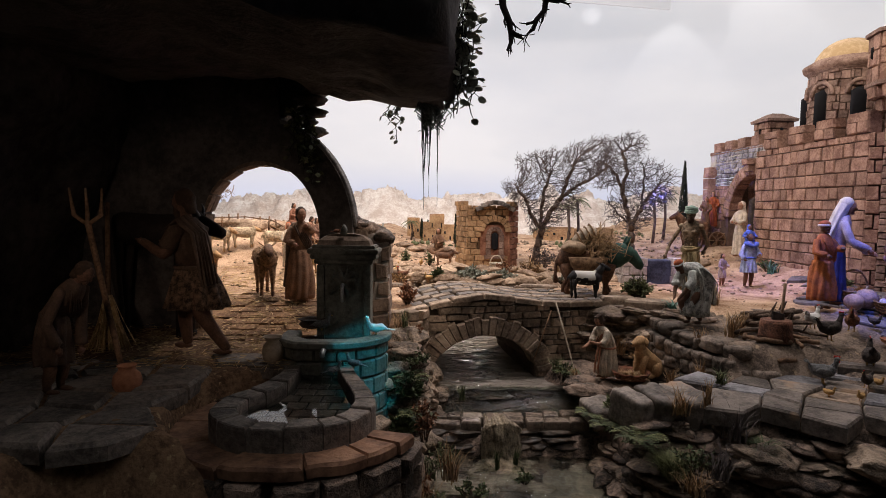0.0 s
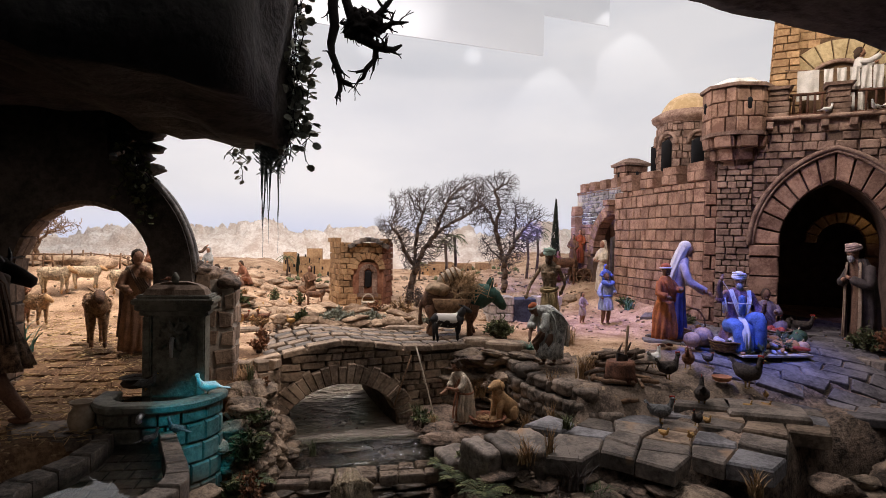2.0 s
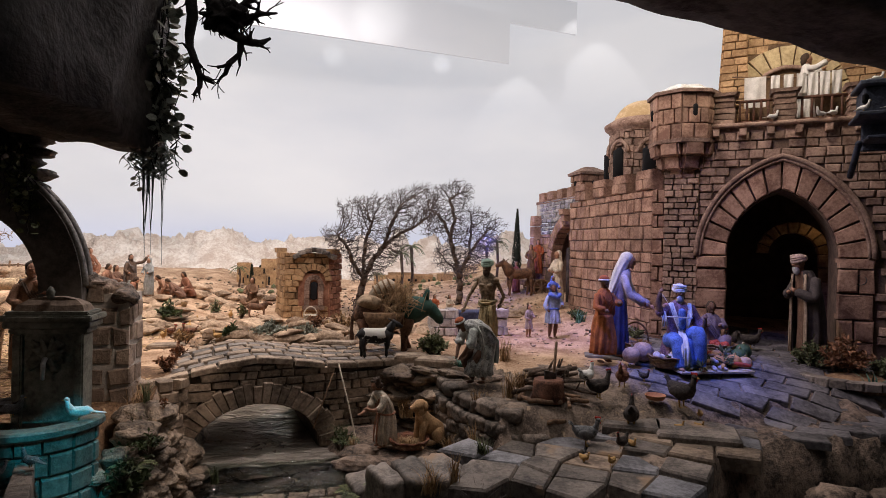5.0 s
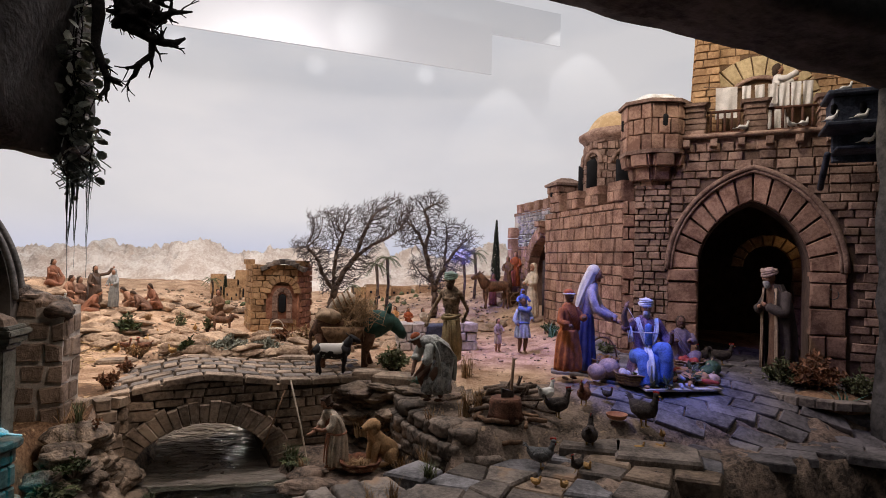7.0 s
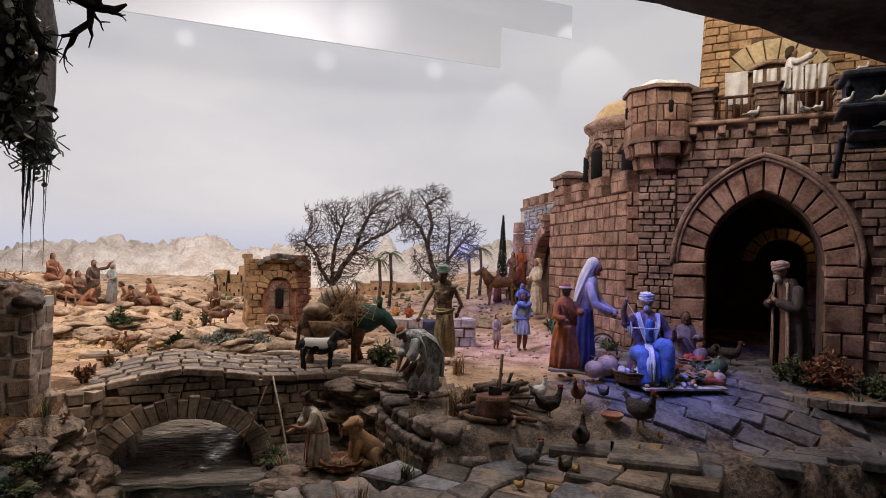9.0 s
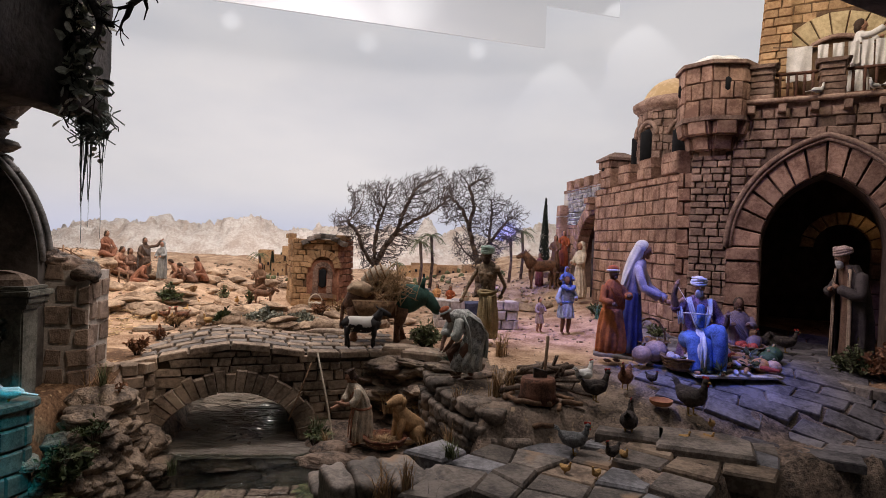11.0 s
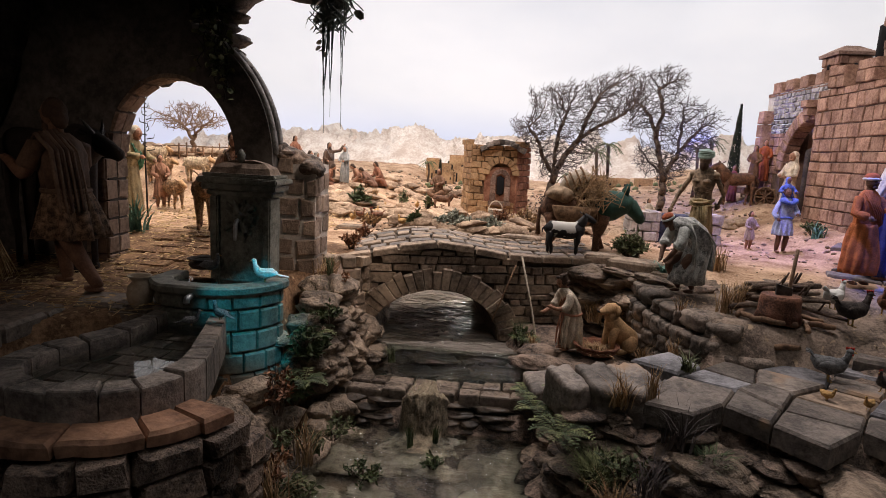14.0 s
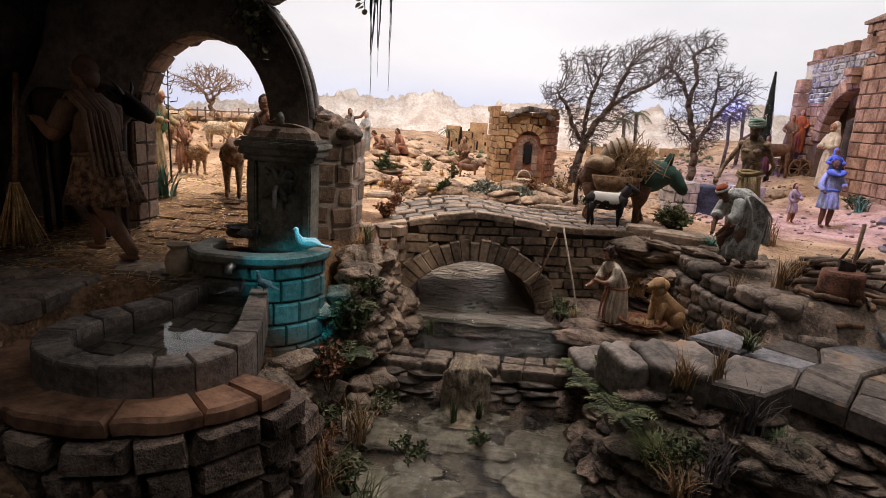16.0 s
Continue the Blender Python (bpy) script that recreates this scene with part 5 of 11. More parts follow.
    for i in range(7):
        a = -1 + 2 * i / 6
        cc = A + u * (0.135 + a * 0.08) - n * 0.03 + Vector((0, 0, z0 + 0.345 - 0.03 * a * a))
        piece("roof_slab", rng.choice(PAVE_SET), c, Matrix.Translation(cc) @ Matrix((u, -n, Vector((0, 0, 1)))).transposed().to_4x4() @ Euler((0, radians(24 * a), 0)).to_matrix().to_4x4() @ Matrix.Diagonal((0.034, 0.12, 0.022, 1)))
    for p, q in ((L, A), (B, Cc)):
        uu = (q - p).normalized()
        ln = (q - p).length
        for i in range(int(ln / 0.03)):
            if i % 2 == 0:
                piece("coping_stone", rng.choice(bl), c, Matrix.Translation(p + uu * (0.015 + i * 0.03) + Vector((0, 0, z0 + H + 0.008))) @ Matrix((uu, Vector((0, 0, 1)).cross(uu), Vector((0, 0, 1)))).transposed().to_4x4() @ Matrix.Diagonal((0.028, 0.03, 0.024, 1)))
    return c


PAVE_SET = block_set("slab", PAVING, 8, 0.06, 44)
house()


# ---------------------------------------------------------------- fountain
def fountain():
    c = holder("fountain", (-0.237, 1.40, 0.12), "stone wall fountain with a square pillar, round trough and keyhole basin", "fountain")
    # pillar
    x0, x1, y0, y1 = -0.305, -0.174, 1.425, 1.475
    bm = bmesh.new()
    box(bm, (x0 + 0.012, y0 + 0.006, 0.1), (x1 - 0.012, y1, 0.375))
    bmesh.ops.bevel(bm, geom=list(bm.edges), offset=0.003, segments=2, affect="EDGES")
    part("pillar", bm, FOUNT, c, "damp grey-green stone pillar")
    for a, b in ((x0, x0 + 0.018), (x1 - 0.018, x1)):
        bm = bmesh.new()
        box(bm, (a, y0 - 0.004, 0.1), (b, y1, 0.36))
        bmesh.ops.bevel(bm, geom=list(bm.edges), offset=0.003, segments=2, affect="EDGES")
        part("pilaster", bm, FOUNT, c)
    for z0, z1, e in ((0.36, 0.372, 0.006), (0.372, 0.386, 0.014), (0.386, 0.398, 0.020), (0.398, 0.406, 0.012)):
        bm = bmesh.new()
        box(bm, (x0 - e, y0 - e, z0), (x1 + e, y1 + e, z1))
        bmesh.ops.bevel(bm, geom=list(bm.edges), offset=0.0025, segments=2, affect="EDGES")
        part("moulding", bm, FOUNT, c)
    bm = bmesh.new()
    cx, cy = (x0 + x1) / 2, (y0 + y1) / 2
    rows = []
    for z, e in ((0.405, 0.0), (0.418, 0.006), (0.428, 0.022), (0.434, 0.050)):
        ring = []
        for i in range(24):
            a = 2 * math.pi * i / 24
            ca, sa = math.cos(a), math.sin(a)
            k = 1 / max(abs(ca), abs(sa))
            k = k * (1 - 0.12 * (k - 1))
            ring.append(bm.verts.new((cx + ca * k * max(0.01, (x1 - x0) / 2 + 0.004 - e), cy + sa * k * max(0.01, (y1 - y0) / 2 + 0.004 - e), z + 0.002 * nz(ca, sa, z, 9))))
        rows.append(ring)
    for a, b in zip(rows, rows[1:]):
        for i in range(24):
            bm.faces.new((a[i], a[(i + 1) % 24], b[(i + 1) % 24], b[i]))
    bm.faces.new(rows[-1])
    cap = part("cap", bm, CAP_STONE, c, "low domed brown cap stone")
    bm = bmesh.new()
    tube(bm, [(cx, cy - 0.02, 0.432), (cx, cy - 0.02, 0.445), (cx, cy - 0.02, 0.455)], [0.007, 0.009, 0.003], 8)
    part("finial", bm, FOUNT, cap)
    # spout: carved mask with foliage, metal tap with running water
    bm = bmesh.new()
    rng = random.Random(2)
    blob(bm, (cx, y0 - 0.002, 0.318), (0.028, 0.012, 0.030), 0, 4, 1.0, 120)
    mask = part("carved_mask", bm, FOUNT, c, "carved leafy spout mask")
    bm = bmesh.new()
    tube(bm, [(cx, y0 - 0.004, 0.312), (cx, y0 - 0.016, 0.311), (cx, y0 - 0.022, 0.304), (cx, y0 - 0.023, 0.272)], [0.004, 0.005, 0.005, 0.004], 8)
    part("spout", bm, STEEL, mask, "pale metal spout")
    # trough: D-shaped, blocks in courses, dark water
    tc, R = Vector((-0.243, 1.385, 0)), 0.118
    zt = 0.205

    def trough_pt(a, r):
        x, y = math.cos(a), math.sin(a)
        k = 1.0
        if x < 0:
            k = min(1.0 / max(abs(x), abs(y), 1e-6), 1.18)
        return tc + Vector((x * r * k, y * r * k, 0))

    bm = bmesh.new()
    segs = [radians(182 + 176 * i / 36) for i in range(37)]
    rows = [[bm.verts.new(trough_pt(a, r) + Vector((0, 0, z))) for a in segs] for r, z in ((R - 0.012, -0.02), (R - 0.012, zt - 0.03), (R - 0.034, zt - 0.03), (R - 0.034, zt - 0.06))]
    for a, b in zip(rows, rows[1:]):
        for i in range(36):
            bm.faces.new((a[i], a[i + 1], b[i + 1], b[i]))
    part("trough_core", bm, FOUNT_JOINT, c)
    blocks = []
    z = -0.01
    row = 0
    rng = random.Random(6)
    while z < zt - 0.04:
        h = 0.042
        a = 184 + (9 if row % 2 else 0)
        while a < 356:
            b = min(a + rng.uniform(19, 26), 357)
            bm = bmesh.new()
            k = 4
            rr = []
            for (r, ins) in ((R - 0.014, 0.0), (R - 0.004, 0.0), (R, 0.004)):
                lo, hi = [], []
                for i in range(k + 1):
                    ang = radians(a + 0.7 + (b - a - 1.4) * i / k + (0.0 if 0 < i < k else (0.9 if i == 0 else -0.9) * ins / 0.004 * 0.9))
                    lo.append(bm.verts.new(trough_pt(ang, r) + Vector((0, 0, z + 0.0015 + ins))))
                    hi.append(bm.verts.new(trough_pt(ang, r) + Vector((0, 0, z + h - 0.0015 - ins))))
                rr.append(lo + hi[::-1])
            m = len(rr[0])
            for p, q in zip(rr, rr[1:]):
                for i in range(m):
                    bm.faces.new((p[i], p[(i + 1) % m], q[(i + 1) % m], q[i]))
            for i in range(k):
                bm.faces.new((rr[-1][i], rr[-1][i + 1], rr[-1][m - 2 - i], rr[-1][m - 1 - i]))
            bmesh.ops.recalc_face_normals(bm, faces=bm.faces)
            part("trough_stone", bm, FOUNT, c)
            a = b
        z += h
        row += 1
    bm = bmesh.new()
    segs = [radians(180 + 180 * i / 40) for i in range(41)]
    rows = [[bm.verts.new(trough_pt(a, r) + Vector((0, 0, z))) for a in segs] for r, z in ((R - 0.03, zt - 0.02), (R - 0.03, zt - 0.003), (R - 0.027, zt), (R + 0.004, zt), (R + 0.008, zt - 0.004), (R + 0.008, zt - 0.014), (R + 0.002, zt - 0.02), (R - 0.03, zt - 0.02))]
    for a, b in zip(rows, rows[1:]):
        for i in range(40):
            bm.faces.new((a[i], a[i + 1], b[i + 1], b[i]))
    bmesh.ops.recalc_face_normals(bm, faces=bm.faces)
    part("trough_rim", bm, FOUNT, c, "smooth stone trough rim")
    bm = bmesh.new()
    bm.faces.new([bm.verts.new(trough_pt(a, R - 0.03) + Vector((0, 0, zt - 0.012))) for a in segs])
    part("trough_water", bm, STILL_WATER, c, "still dark water")
    bm = bmesh.new()
    tube(bm, [(-0.255, 1.262, 0.188), (-0.255, 1.246, 0.186), (-0.255, 1.243, 0.178)], 0.006, 10)
    part("drain_spout", bm, STEEL, c, "small metal drain spout")
    # low keyhole basin: one band of rim stones, arms running to the trough
    bc = Vector((-0.250, 1.030, 0))
    rt, rb = 0.150, 0.095
    line = [Vector(p) for p in ((-0.322, 1.275, 0.030), (-0.320, 1.20, 0.038), (-0.337, 1.125, 0.046), (-0.372, 1.06, 0.048), (-0.374, 0.99, 0.048), (-0.332, 0.94, 0.044), (-0.27, 0.922, 0.040), (-0.205, 0.932, 0.040), (-0.157, 0.97, 0.042), (-0.136, 1.03, 0.042), (-0.146, 1.09, 0.038), (-0.167, 1.15, 0.036), (-0.19, 1.215, 0.034), (-0.212, 1.275, 0.032))]
    path = []
    for i in range(len(line) - 1):
        p0, p1, p2, p3 = line[max(0, i - 1)], line[i], line[i + 1], line[min(len(line) - 1, i + 2)]
        for k in range(6):
            v = k / 6
            path.append(0.5 * (2 * p1 + (p2 - p0) * v + (2 * p0 - 5 * p1 + 4 * p2 - p3) * v * v + (3 * p1 - p0 - 3 * p2 + p3) * v ** 3))
    path.append(line[-1])
    inner, outer = [], []
    for i, p in enumerate(path):
        d = path[min(i + 1, len(path) - 1)] - path[max(i - 1, 0)]
        nn = Vector((d.y, -d.x, 0)).normalized()
        inner.append(Vector((p.x, p.y, 0)) - nn * p.z / 2)
        outer.append(Vector((p.x, p.y, 0)) + nn * p.z / 2)
    if (inner[40] - bc).length > (outer[40] - bc).length:
        inner, outer = outer, inner
    i = 0
    while i < len(path) - 2:
        j = min(i + rng.choice((4, 5, 5, 6)), len(path) - 1)
        if len(path) - 1 - j < 3:
            j = len(path) - 1
        dz = rng.uniform(-0.003, 0.003)
        loop = [outer[m] for m in range(i, j + 1)] + [inner[m] for m in range(j, i - 1, -1)]
        n = len(loop)
        mid = sum(loop, Vector()) / n
        along = (path[j] - path[i]).length
        bm = bmesh.new()
        rows = []
        for z, k in ((rb - 0.012, 1.0), (rt - 0.007 + dz, 1.0), (rt - 0.002 + dz, 0.965), (rt + dz, 0.88)):
            rows.append([bm.verts.new((mid.x + (p.x - mid.x) * k * (1 - 0.0022 / along), mid.y + (p.y - mid.y) * k * (1 - 0.0022 / along), z + 0.0016 * nz(p.x, p.y, i, 60))) for p in loop])
        for p, q in zip(rows, rows[1:]):
            for m in range(n):
                bm.faces.new((p[m], p[(m + 1) % n], q[(m + 1) % n], q[m]))
        h = n // 2
        for m in range(h - 1):
            bm.faces.new((rows[-1][m], rows[-1][m + 1], rows[-1][n - 2 - m], rows[-1][n - 1 - m]))
        bmesh.ops.recalc_face_normals(bm, faces=bm.faces)
        part("rim_stone", bm, RIM_STONE, c)
        i = j
    bm = bmesh.new()
    bm.faces.new([bm.verts.new((p.x, p.y, 0.131)) for p in inner])
    part("basin_water", bm, STILL_WATER, c, "still clear water")
    bm = bmesh.new()
    box(bm, (bc.x - 0.115, bc.y - 0.10, 0.06), (bc.x + 0.10, bc.y + 0.09, 0.088))
    box(bm, (-0.315, bc.y + 0.092, 0.06), (-0.195, bc.y + 0.24, 0.0884))
    part("basin_floor", bm, FOUNT_JOINT, c)
    for i in range(6):
        for j in range(8):
            rr = random.Random(i * 31 + j)
            x, y = bc.x - 0.11 + i * 0.042 + (0.02 if j % 2 else 0), bc.y - 0.085 + j * 0.040
            if math.hypot(x - bc.x, y - bc.y) < 0.10 or (abs(x - bc.x) < 0.055 and y > bc.y):
                part("floor_slab", poly_piece([(x - 0.019, y - 0.018), (x + 0.019, y - 0.018 + rr.uniform(-0.003, 0.003)), (x + 0.019, y + 0.018), (x - 0.019, y + 0.018 + rr.uniform(-0.003, 0.003))], (0, 0, 0.094), (1, 0, 0), (0, 0, 1), 0.01, 0.002), RIM_STONE, c)
    # curved red slabs round the basin
    rc = Vector((-0.262, 1.06, 0))
    cuts = (128, 152, 184, 214, 250, 286, 313, 331, 345)
    for i, (d0, d1) in enumerate(zip(cuts, cuts[1:])):
        r0, r1 = rng.uniform(0.214, 0.224), rng.uniform(0.214, 0.224)
        n = 5
        ang = [radians(d0 + 0.5 + (d1 - d0 - 1.0) * m / n) for m in range(n + 1)]
        pts = [(rc.x + (r0 + (r1 - r0) * m / n) * math.cos(a), rc.y + (r0 + (r1 - r0) * m / n) * 0.97 * math.sin(a)) for m, a in enumerate(ang)]
        sk = radians(rng.uniform(-4, 4))
        pts += [(rc.x + 0.125 * math.cos(a + sk), rc.y + 0.12 * math.sin(a + sk)) for a in (ang[-1], ang[0])]
        bm = poly_piece(pts, (0, 0, 0.107 + rng.uniform(-0.003, 0.003)), (1, 0, 0), (0, 0, 1), 0.020, 0.005)
        for v in bm.verts:
            v.co += Vector((nz(*v.co, 30), nz(v.co.y, v.co.x, 3, 30), 0.6 * nz(v.co.x, 7, v.co.y, 30))) * 0.004
        part("base_slab", bm, RED_SLAB, c, "worn red-brown sandstone slab")
    # squared masonry below the slabs
    bl = block_set("base_block", ROCK, 8, 0.10, 61)
    for row, (z, hh, rr) in enumerate(((0.066, 0.038, 0.207), (0.024, 0.042, 0.203), (-0.026, 0.038, 0.202), (-0.066, 0.038, 0.203), (-0.105, 0.038, 0.204))):
        d = 178 + 5 * row
        while d < 352:
            w = rng.uniform(13, 24)
            a = radians(d + w / 2)
            piece("base_stone", rng.choice(bl), c, Matrix.Translation((rc.x + (rr + rng.uniform(-0.004, 0.004)) * math.cos(a), rc.y + rr * 0.97 * math.sin(a), z)) @ Euler((0, 0, a + math.pi / 2)).to_matrix().to_4x4() @ Matrix.Diagonal((rr * radians(w) - 0.004, 0.05, hh - 0.004, 1)))
            d += w
    for i in range(16):
        a = radians(336 + 34 * rng.random())
        rr = 0.17 + 0.05 * rng.random()
        rock(c, STRATA, (rc.x + rr * math.cos(a), rc.y + rr * math.sin(a), 0.055 - 0.16 * rng.random()), (0.06, 0.05, 0.035), rng, math.degrees(a) + 90, 12)
    return c


RUBBLE = rock_set("rubble", ROCK, 8, 5, 0.12)
STRATA = rock_set("strata", ROCK, 10, 9, 0.42, 3)
fountain()


# ruined rubble wall behind the fountain
def ruin():
    c = holder("ruined_wall", (-0.18, 1.66, 0.12), "broken rubble wall end with pale mortar joints", "wall")
    bm = bmesh.new()
    box(bm, (-0.289, 1.6318, 0.02), (-0.1505, 1.73, 0.425))
    part("core", bm, PALE_MORTAR, c)
    st = block_set("ruin_stone", surface("ruin_stone", (0.15, 0.11, 0.085), (0.36, 0.27, 0.21), 18, 0.85, 1.0, 0.25, dist=0.006), 9, 0.12, 33)
    course_wall(c, st, Vector((-0.29, 1.632, 0.06)), (1, 0, 0), (0, -1, 0), 0.146, 0.40, (0.044, 0.052), (0.046, 0.066), 0.03, 0.010, None, 71, lambda t: 0.40 - 0.06 * ss(0.09, 0.13, t))
    course_wall(c, st, Vector((-0.15, 1.632, 0.06)), (0, 1, 0), (1, 0, 0), 0.10, 0.35, (0.044, 0.052), (0.04, 0.06), 0.03, 0.010, None, 72)
    rng = random.Random(7)
    for i in range(5):
        rock(c, RUBBLE, (-0.255 + 0.022 * i, 1.665 + rng.uniform(-0.02, 0.03), 0.452 - 0.009 * i), (0.07, 0.08, 0.05), rng)
    return c


ruin()


# ---------------------------------------------------------------- stream, weir and banks
def water_strip(name, mat, y0, y1, zf, label, pad=0.03, step=0.02, ripple=0.0):
    bm = bmesh.new()
    n = int((y1 - y0) / step)
    rows = []
    for j in range(n + 1):
        y = y0 + (y1 - y0) * j / n
        a, b = stream_sides(y)
        rows.append([bm.verts.new((a - pad + (b - a + 2 * pad) * i / 40, y, zf(y) + ripple * (nz(i * 0.22, y * 45, 1) + 0.6 * nz(i * 0.5, y * 95, 4)))) for i in range(41)])
    for p, q in zip(rows, rows[1:]):
        for i in range(40):
            bm.faces.new((p[i], p[i + 1], q[i + 1], q[i])).smooth = True
    return thing(name, bm, mat, label, "water", kind="structure")


water_strip("pond", POND_WATER, 0.80, 1.525, lambda y: -0.137, "shallow clear pond below the weir", ripple=0.0008)
water_strip("stream", POND_WATER, 1.535, 1.72, lambda y: -0.076 + 0.05 * ss(1.6, 1.72, y), "shallow stream water above the weir", ripple=0.004, step=0.006)
water_strip("stream_under_bridge", RIFFLE, 1.70, 2.62, lambda y: -0.032 + 0.075 * ss(1.85, 2.55, y), "rippled stream water under the bridge", ripple=0.006, step=0.006)


def weir():
    c = holder("weir", (0.17, 1.53, -0.12), "low stone weir across the stream", "weir")
    rng = random.Random(19)
    st = block_set("weir_stone", surface("wet_stone", (0.07, 0.055, 0.045), (0.26, 0.205, 0.16), 14, 0.2, 0.9, 0.25), 8, 0.08, 20)
    for row, (y, w0, w1, dz) in enumerate(((1.525, 0.05, 0.075, 0.0), (1.565, 0.04, 0.06, 0.003))):
        x = -0.09
        while x < 0.44:
            w = rng.uniform(w0, w1)
            z = -0.066 + 0.012 * (x + 0.05) / 0.45 + rng.uniform(-0.003, 0.003) + dz
            piece("cap_stone", rng.choice(st), c, Matrix.Translation((x + w / 2, y + rng.uniform(-0.004, 0.004), z - 0.012)) @ Euler((radians(-90), 0, radians(rng.uniform(-4, 4)))).to_matrix().to_4x4() @ Matrix.Diagonal((w - 0.003, 0.028, 0.038, 1)))
            x += w
    for layer in range(5):
        x = -0.09
        while x < 0.44:
            w = rng.uniform(0.05, 0.11)
            piece("face_stone", rng.choice(STRATA_WET), c, Matrix.Translation((x + w / 2, 1.515 - 0.006 * layer + rng.uniform(-0.006, 0.006), -0.088 - 0.015 * layer)) @ Matrix.Diagonal((w * 1.15, 0.05, 0.024, 1)))
            x += w
    return c


STRATA_WET = rock_set("wet_strata", surface("wet_dark_rock", (0.028, 0.021, 0.015), (0.12, 0.088, 0.062), 14, 0.4, 1.0, 0.3), 6, 23, 0.12, 4)
weir()

# mossy clump where the water spills over
bm = bmesh.new()
rng = random.Random(3)
rows = []
for i in range(61):
    t = i / 60
    row = []
    for k in range(45):
        e = k / 22 - 1
        half = 0.040 + 0.012 * ss(0.1, 0.3, t) + 0.035 * ss(0.75, 1.0, t) + 0.006 * nz(t * 6, (e > 0) * 4, 1)
        drop = ss(0.18, 0.34, t)
        lump = 0.006 * nz(e * 5, t * 3, 2) + 0.0035 * nz(e * 16, t * 7, 5) + 0.002 * nz(e * 40, t * 18, 8)
        y = 1.575 - 0.105 * ss(0.0, 0.25, t) - 0.045 * max(0.0, t - 0.25) - 0.06 * ss(0.8, 1.0, t) + 0.018 * e * e - lump
        z = -0.058 + 0.010 * ss(0.0, 0.2, t) * (1 - e * e) - 0.088 * ss(0.2, 0.95, t) + lump * (1 - drop) * 1.2 - 0.008 * e * e
        row.append(bm.verts.new((0.158 + e * half + 0.002 * nz(e * 9, t * 9, 7), y, z)))
    rows.append(row)
for p, q in zip(rows, rows[1:]):
    for k in range(44):
        bm.faces.new((p[k], q[k], q[k + 1], p[k + 1])).smooth = True
for i in range(260):
    t = rng.uniform(0.1, 0.97)
    v = rows[int(t * 60)][rng.randrange(45)].co
    p = v + Vector((0, -0.001, 0))
    tube(bm, [p, p + Vector((rng.uniform(-0.003, 0.003), -0.004, 0.001)), p + Vector((rng.uniform(-0.006, 0.006), -0.004, -rng.uniform(0.006, 0.018)))], [0.0007, 0.0007, 0.0004], 3, cap=False)
thing("moss_clump", bm, surface("brown_moss", (0.10, 0.075, 0.045), (0.44, 0.36, 0.25), 60, 0.35, 1.0, 0.0, dist=0.008), "brown wet moss hanging over the weir", "moss", kind="stuff")


def rocks_along(name, label, spots, meshes, seed):
    """A bank of rocks: spots of (x, y, z, size, flat, yaw)."""
    c = holder(name, (spots[0][0], spots[0][1], spots[0][2]), label, "rocks")
    rng = random.Random(seed)
    for x, y, z, s, f, yaw in spots:
        rock(c, meshes, (x, y, z), (s * rng.uniform(0.85, 1.3), s * rng.uniform(0.7, 1.0), s * f), rng, yaw, 10)
    return c


rng = random.Random(77)
spots = []
for i in range(105):
    y = rng.uniform(1.13, 1.74)
    t = rng.random()
    left = stream_sides(y)[0]
    reach = 0.10 if y < 1.5 else 0.07
    x = left + 0.035 - reach * t
    top = 0.02 + 0.13 * ss(1.25, 1.5, y) - 0.09 * ss(1.60, 1.70, y)
    z = bed_z(y) + 0.01 + (top - bed_z(y)) * t * rng.uniform(0.75, 1.0)
    spots.append((x, y, z, rng.uniform(0.06, 0.12), rng.uniform(0.42, 0.72), rng.uniform(-40, 40)))
BOULDER = rock_set("bank_boulder", surface("pale_bank_rock", (0.085, 0.063, 0.046), (0.40, 0.30, 0.215), 17, 0.65, 1.0, 0.30, fine=5, dist=0.012), 9, 27, 0.16, 4)
rocks_along("left_bank_rocks", "pale brown rounded rocks piled beside the fountain down to the stream", spots, BOULDER, 1)

spots = []
for i in range(40):                       # ledge on which the boy and the dog are set
    t = rng.random()
    spots.append((0.40 + 0.30 * rng.random(), 1.56 + 0.2 * rng.random(), -0.005 + rng.uniform(-0.02, 0.012), rng.uniform(0.07, 0.13), rng.uniform(0.2, 0.34), rng.uniform(-30, 30)))
rocks_along("ledge_rocks", "dark flat rock ledge under the boy and the dog", spots, STRATA, 12)
spots = []
for i in range(150):                      # steep bank of the yard, towards the water
    y = rng.uniform(0.98, 1.56)
    t = rng.random()
    lip = 0.58 if y < 1.25 else 0.52
    x = lip - 0.11 * (1 - t) + rng.uniform(-0.02, 0.02)
    z = -0.155 + (0.15 - 0.08 * ss(1.38, 1.50, y) - 0.09 * ss(1.24, 1.16, y)) * t + rng.uniform(-0.02, 0.006)
    spots.append((x, y, z, rng.uniform(0.06, 0.12), rng.uniform(0.25, 0.45), rng.uniform(35, 75)))
rocks_along("right_bank_rocks", "tumbled grey-brown rocks on the stream bank", spots, STRATA + BOULDER, 2)
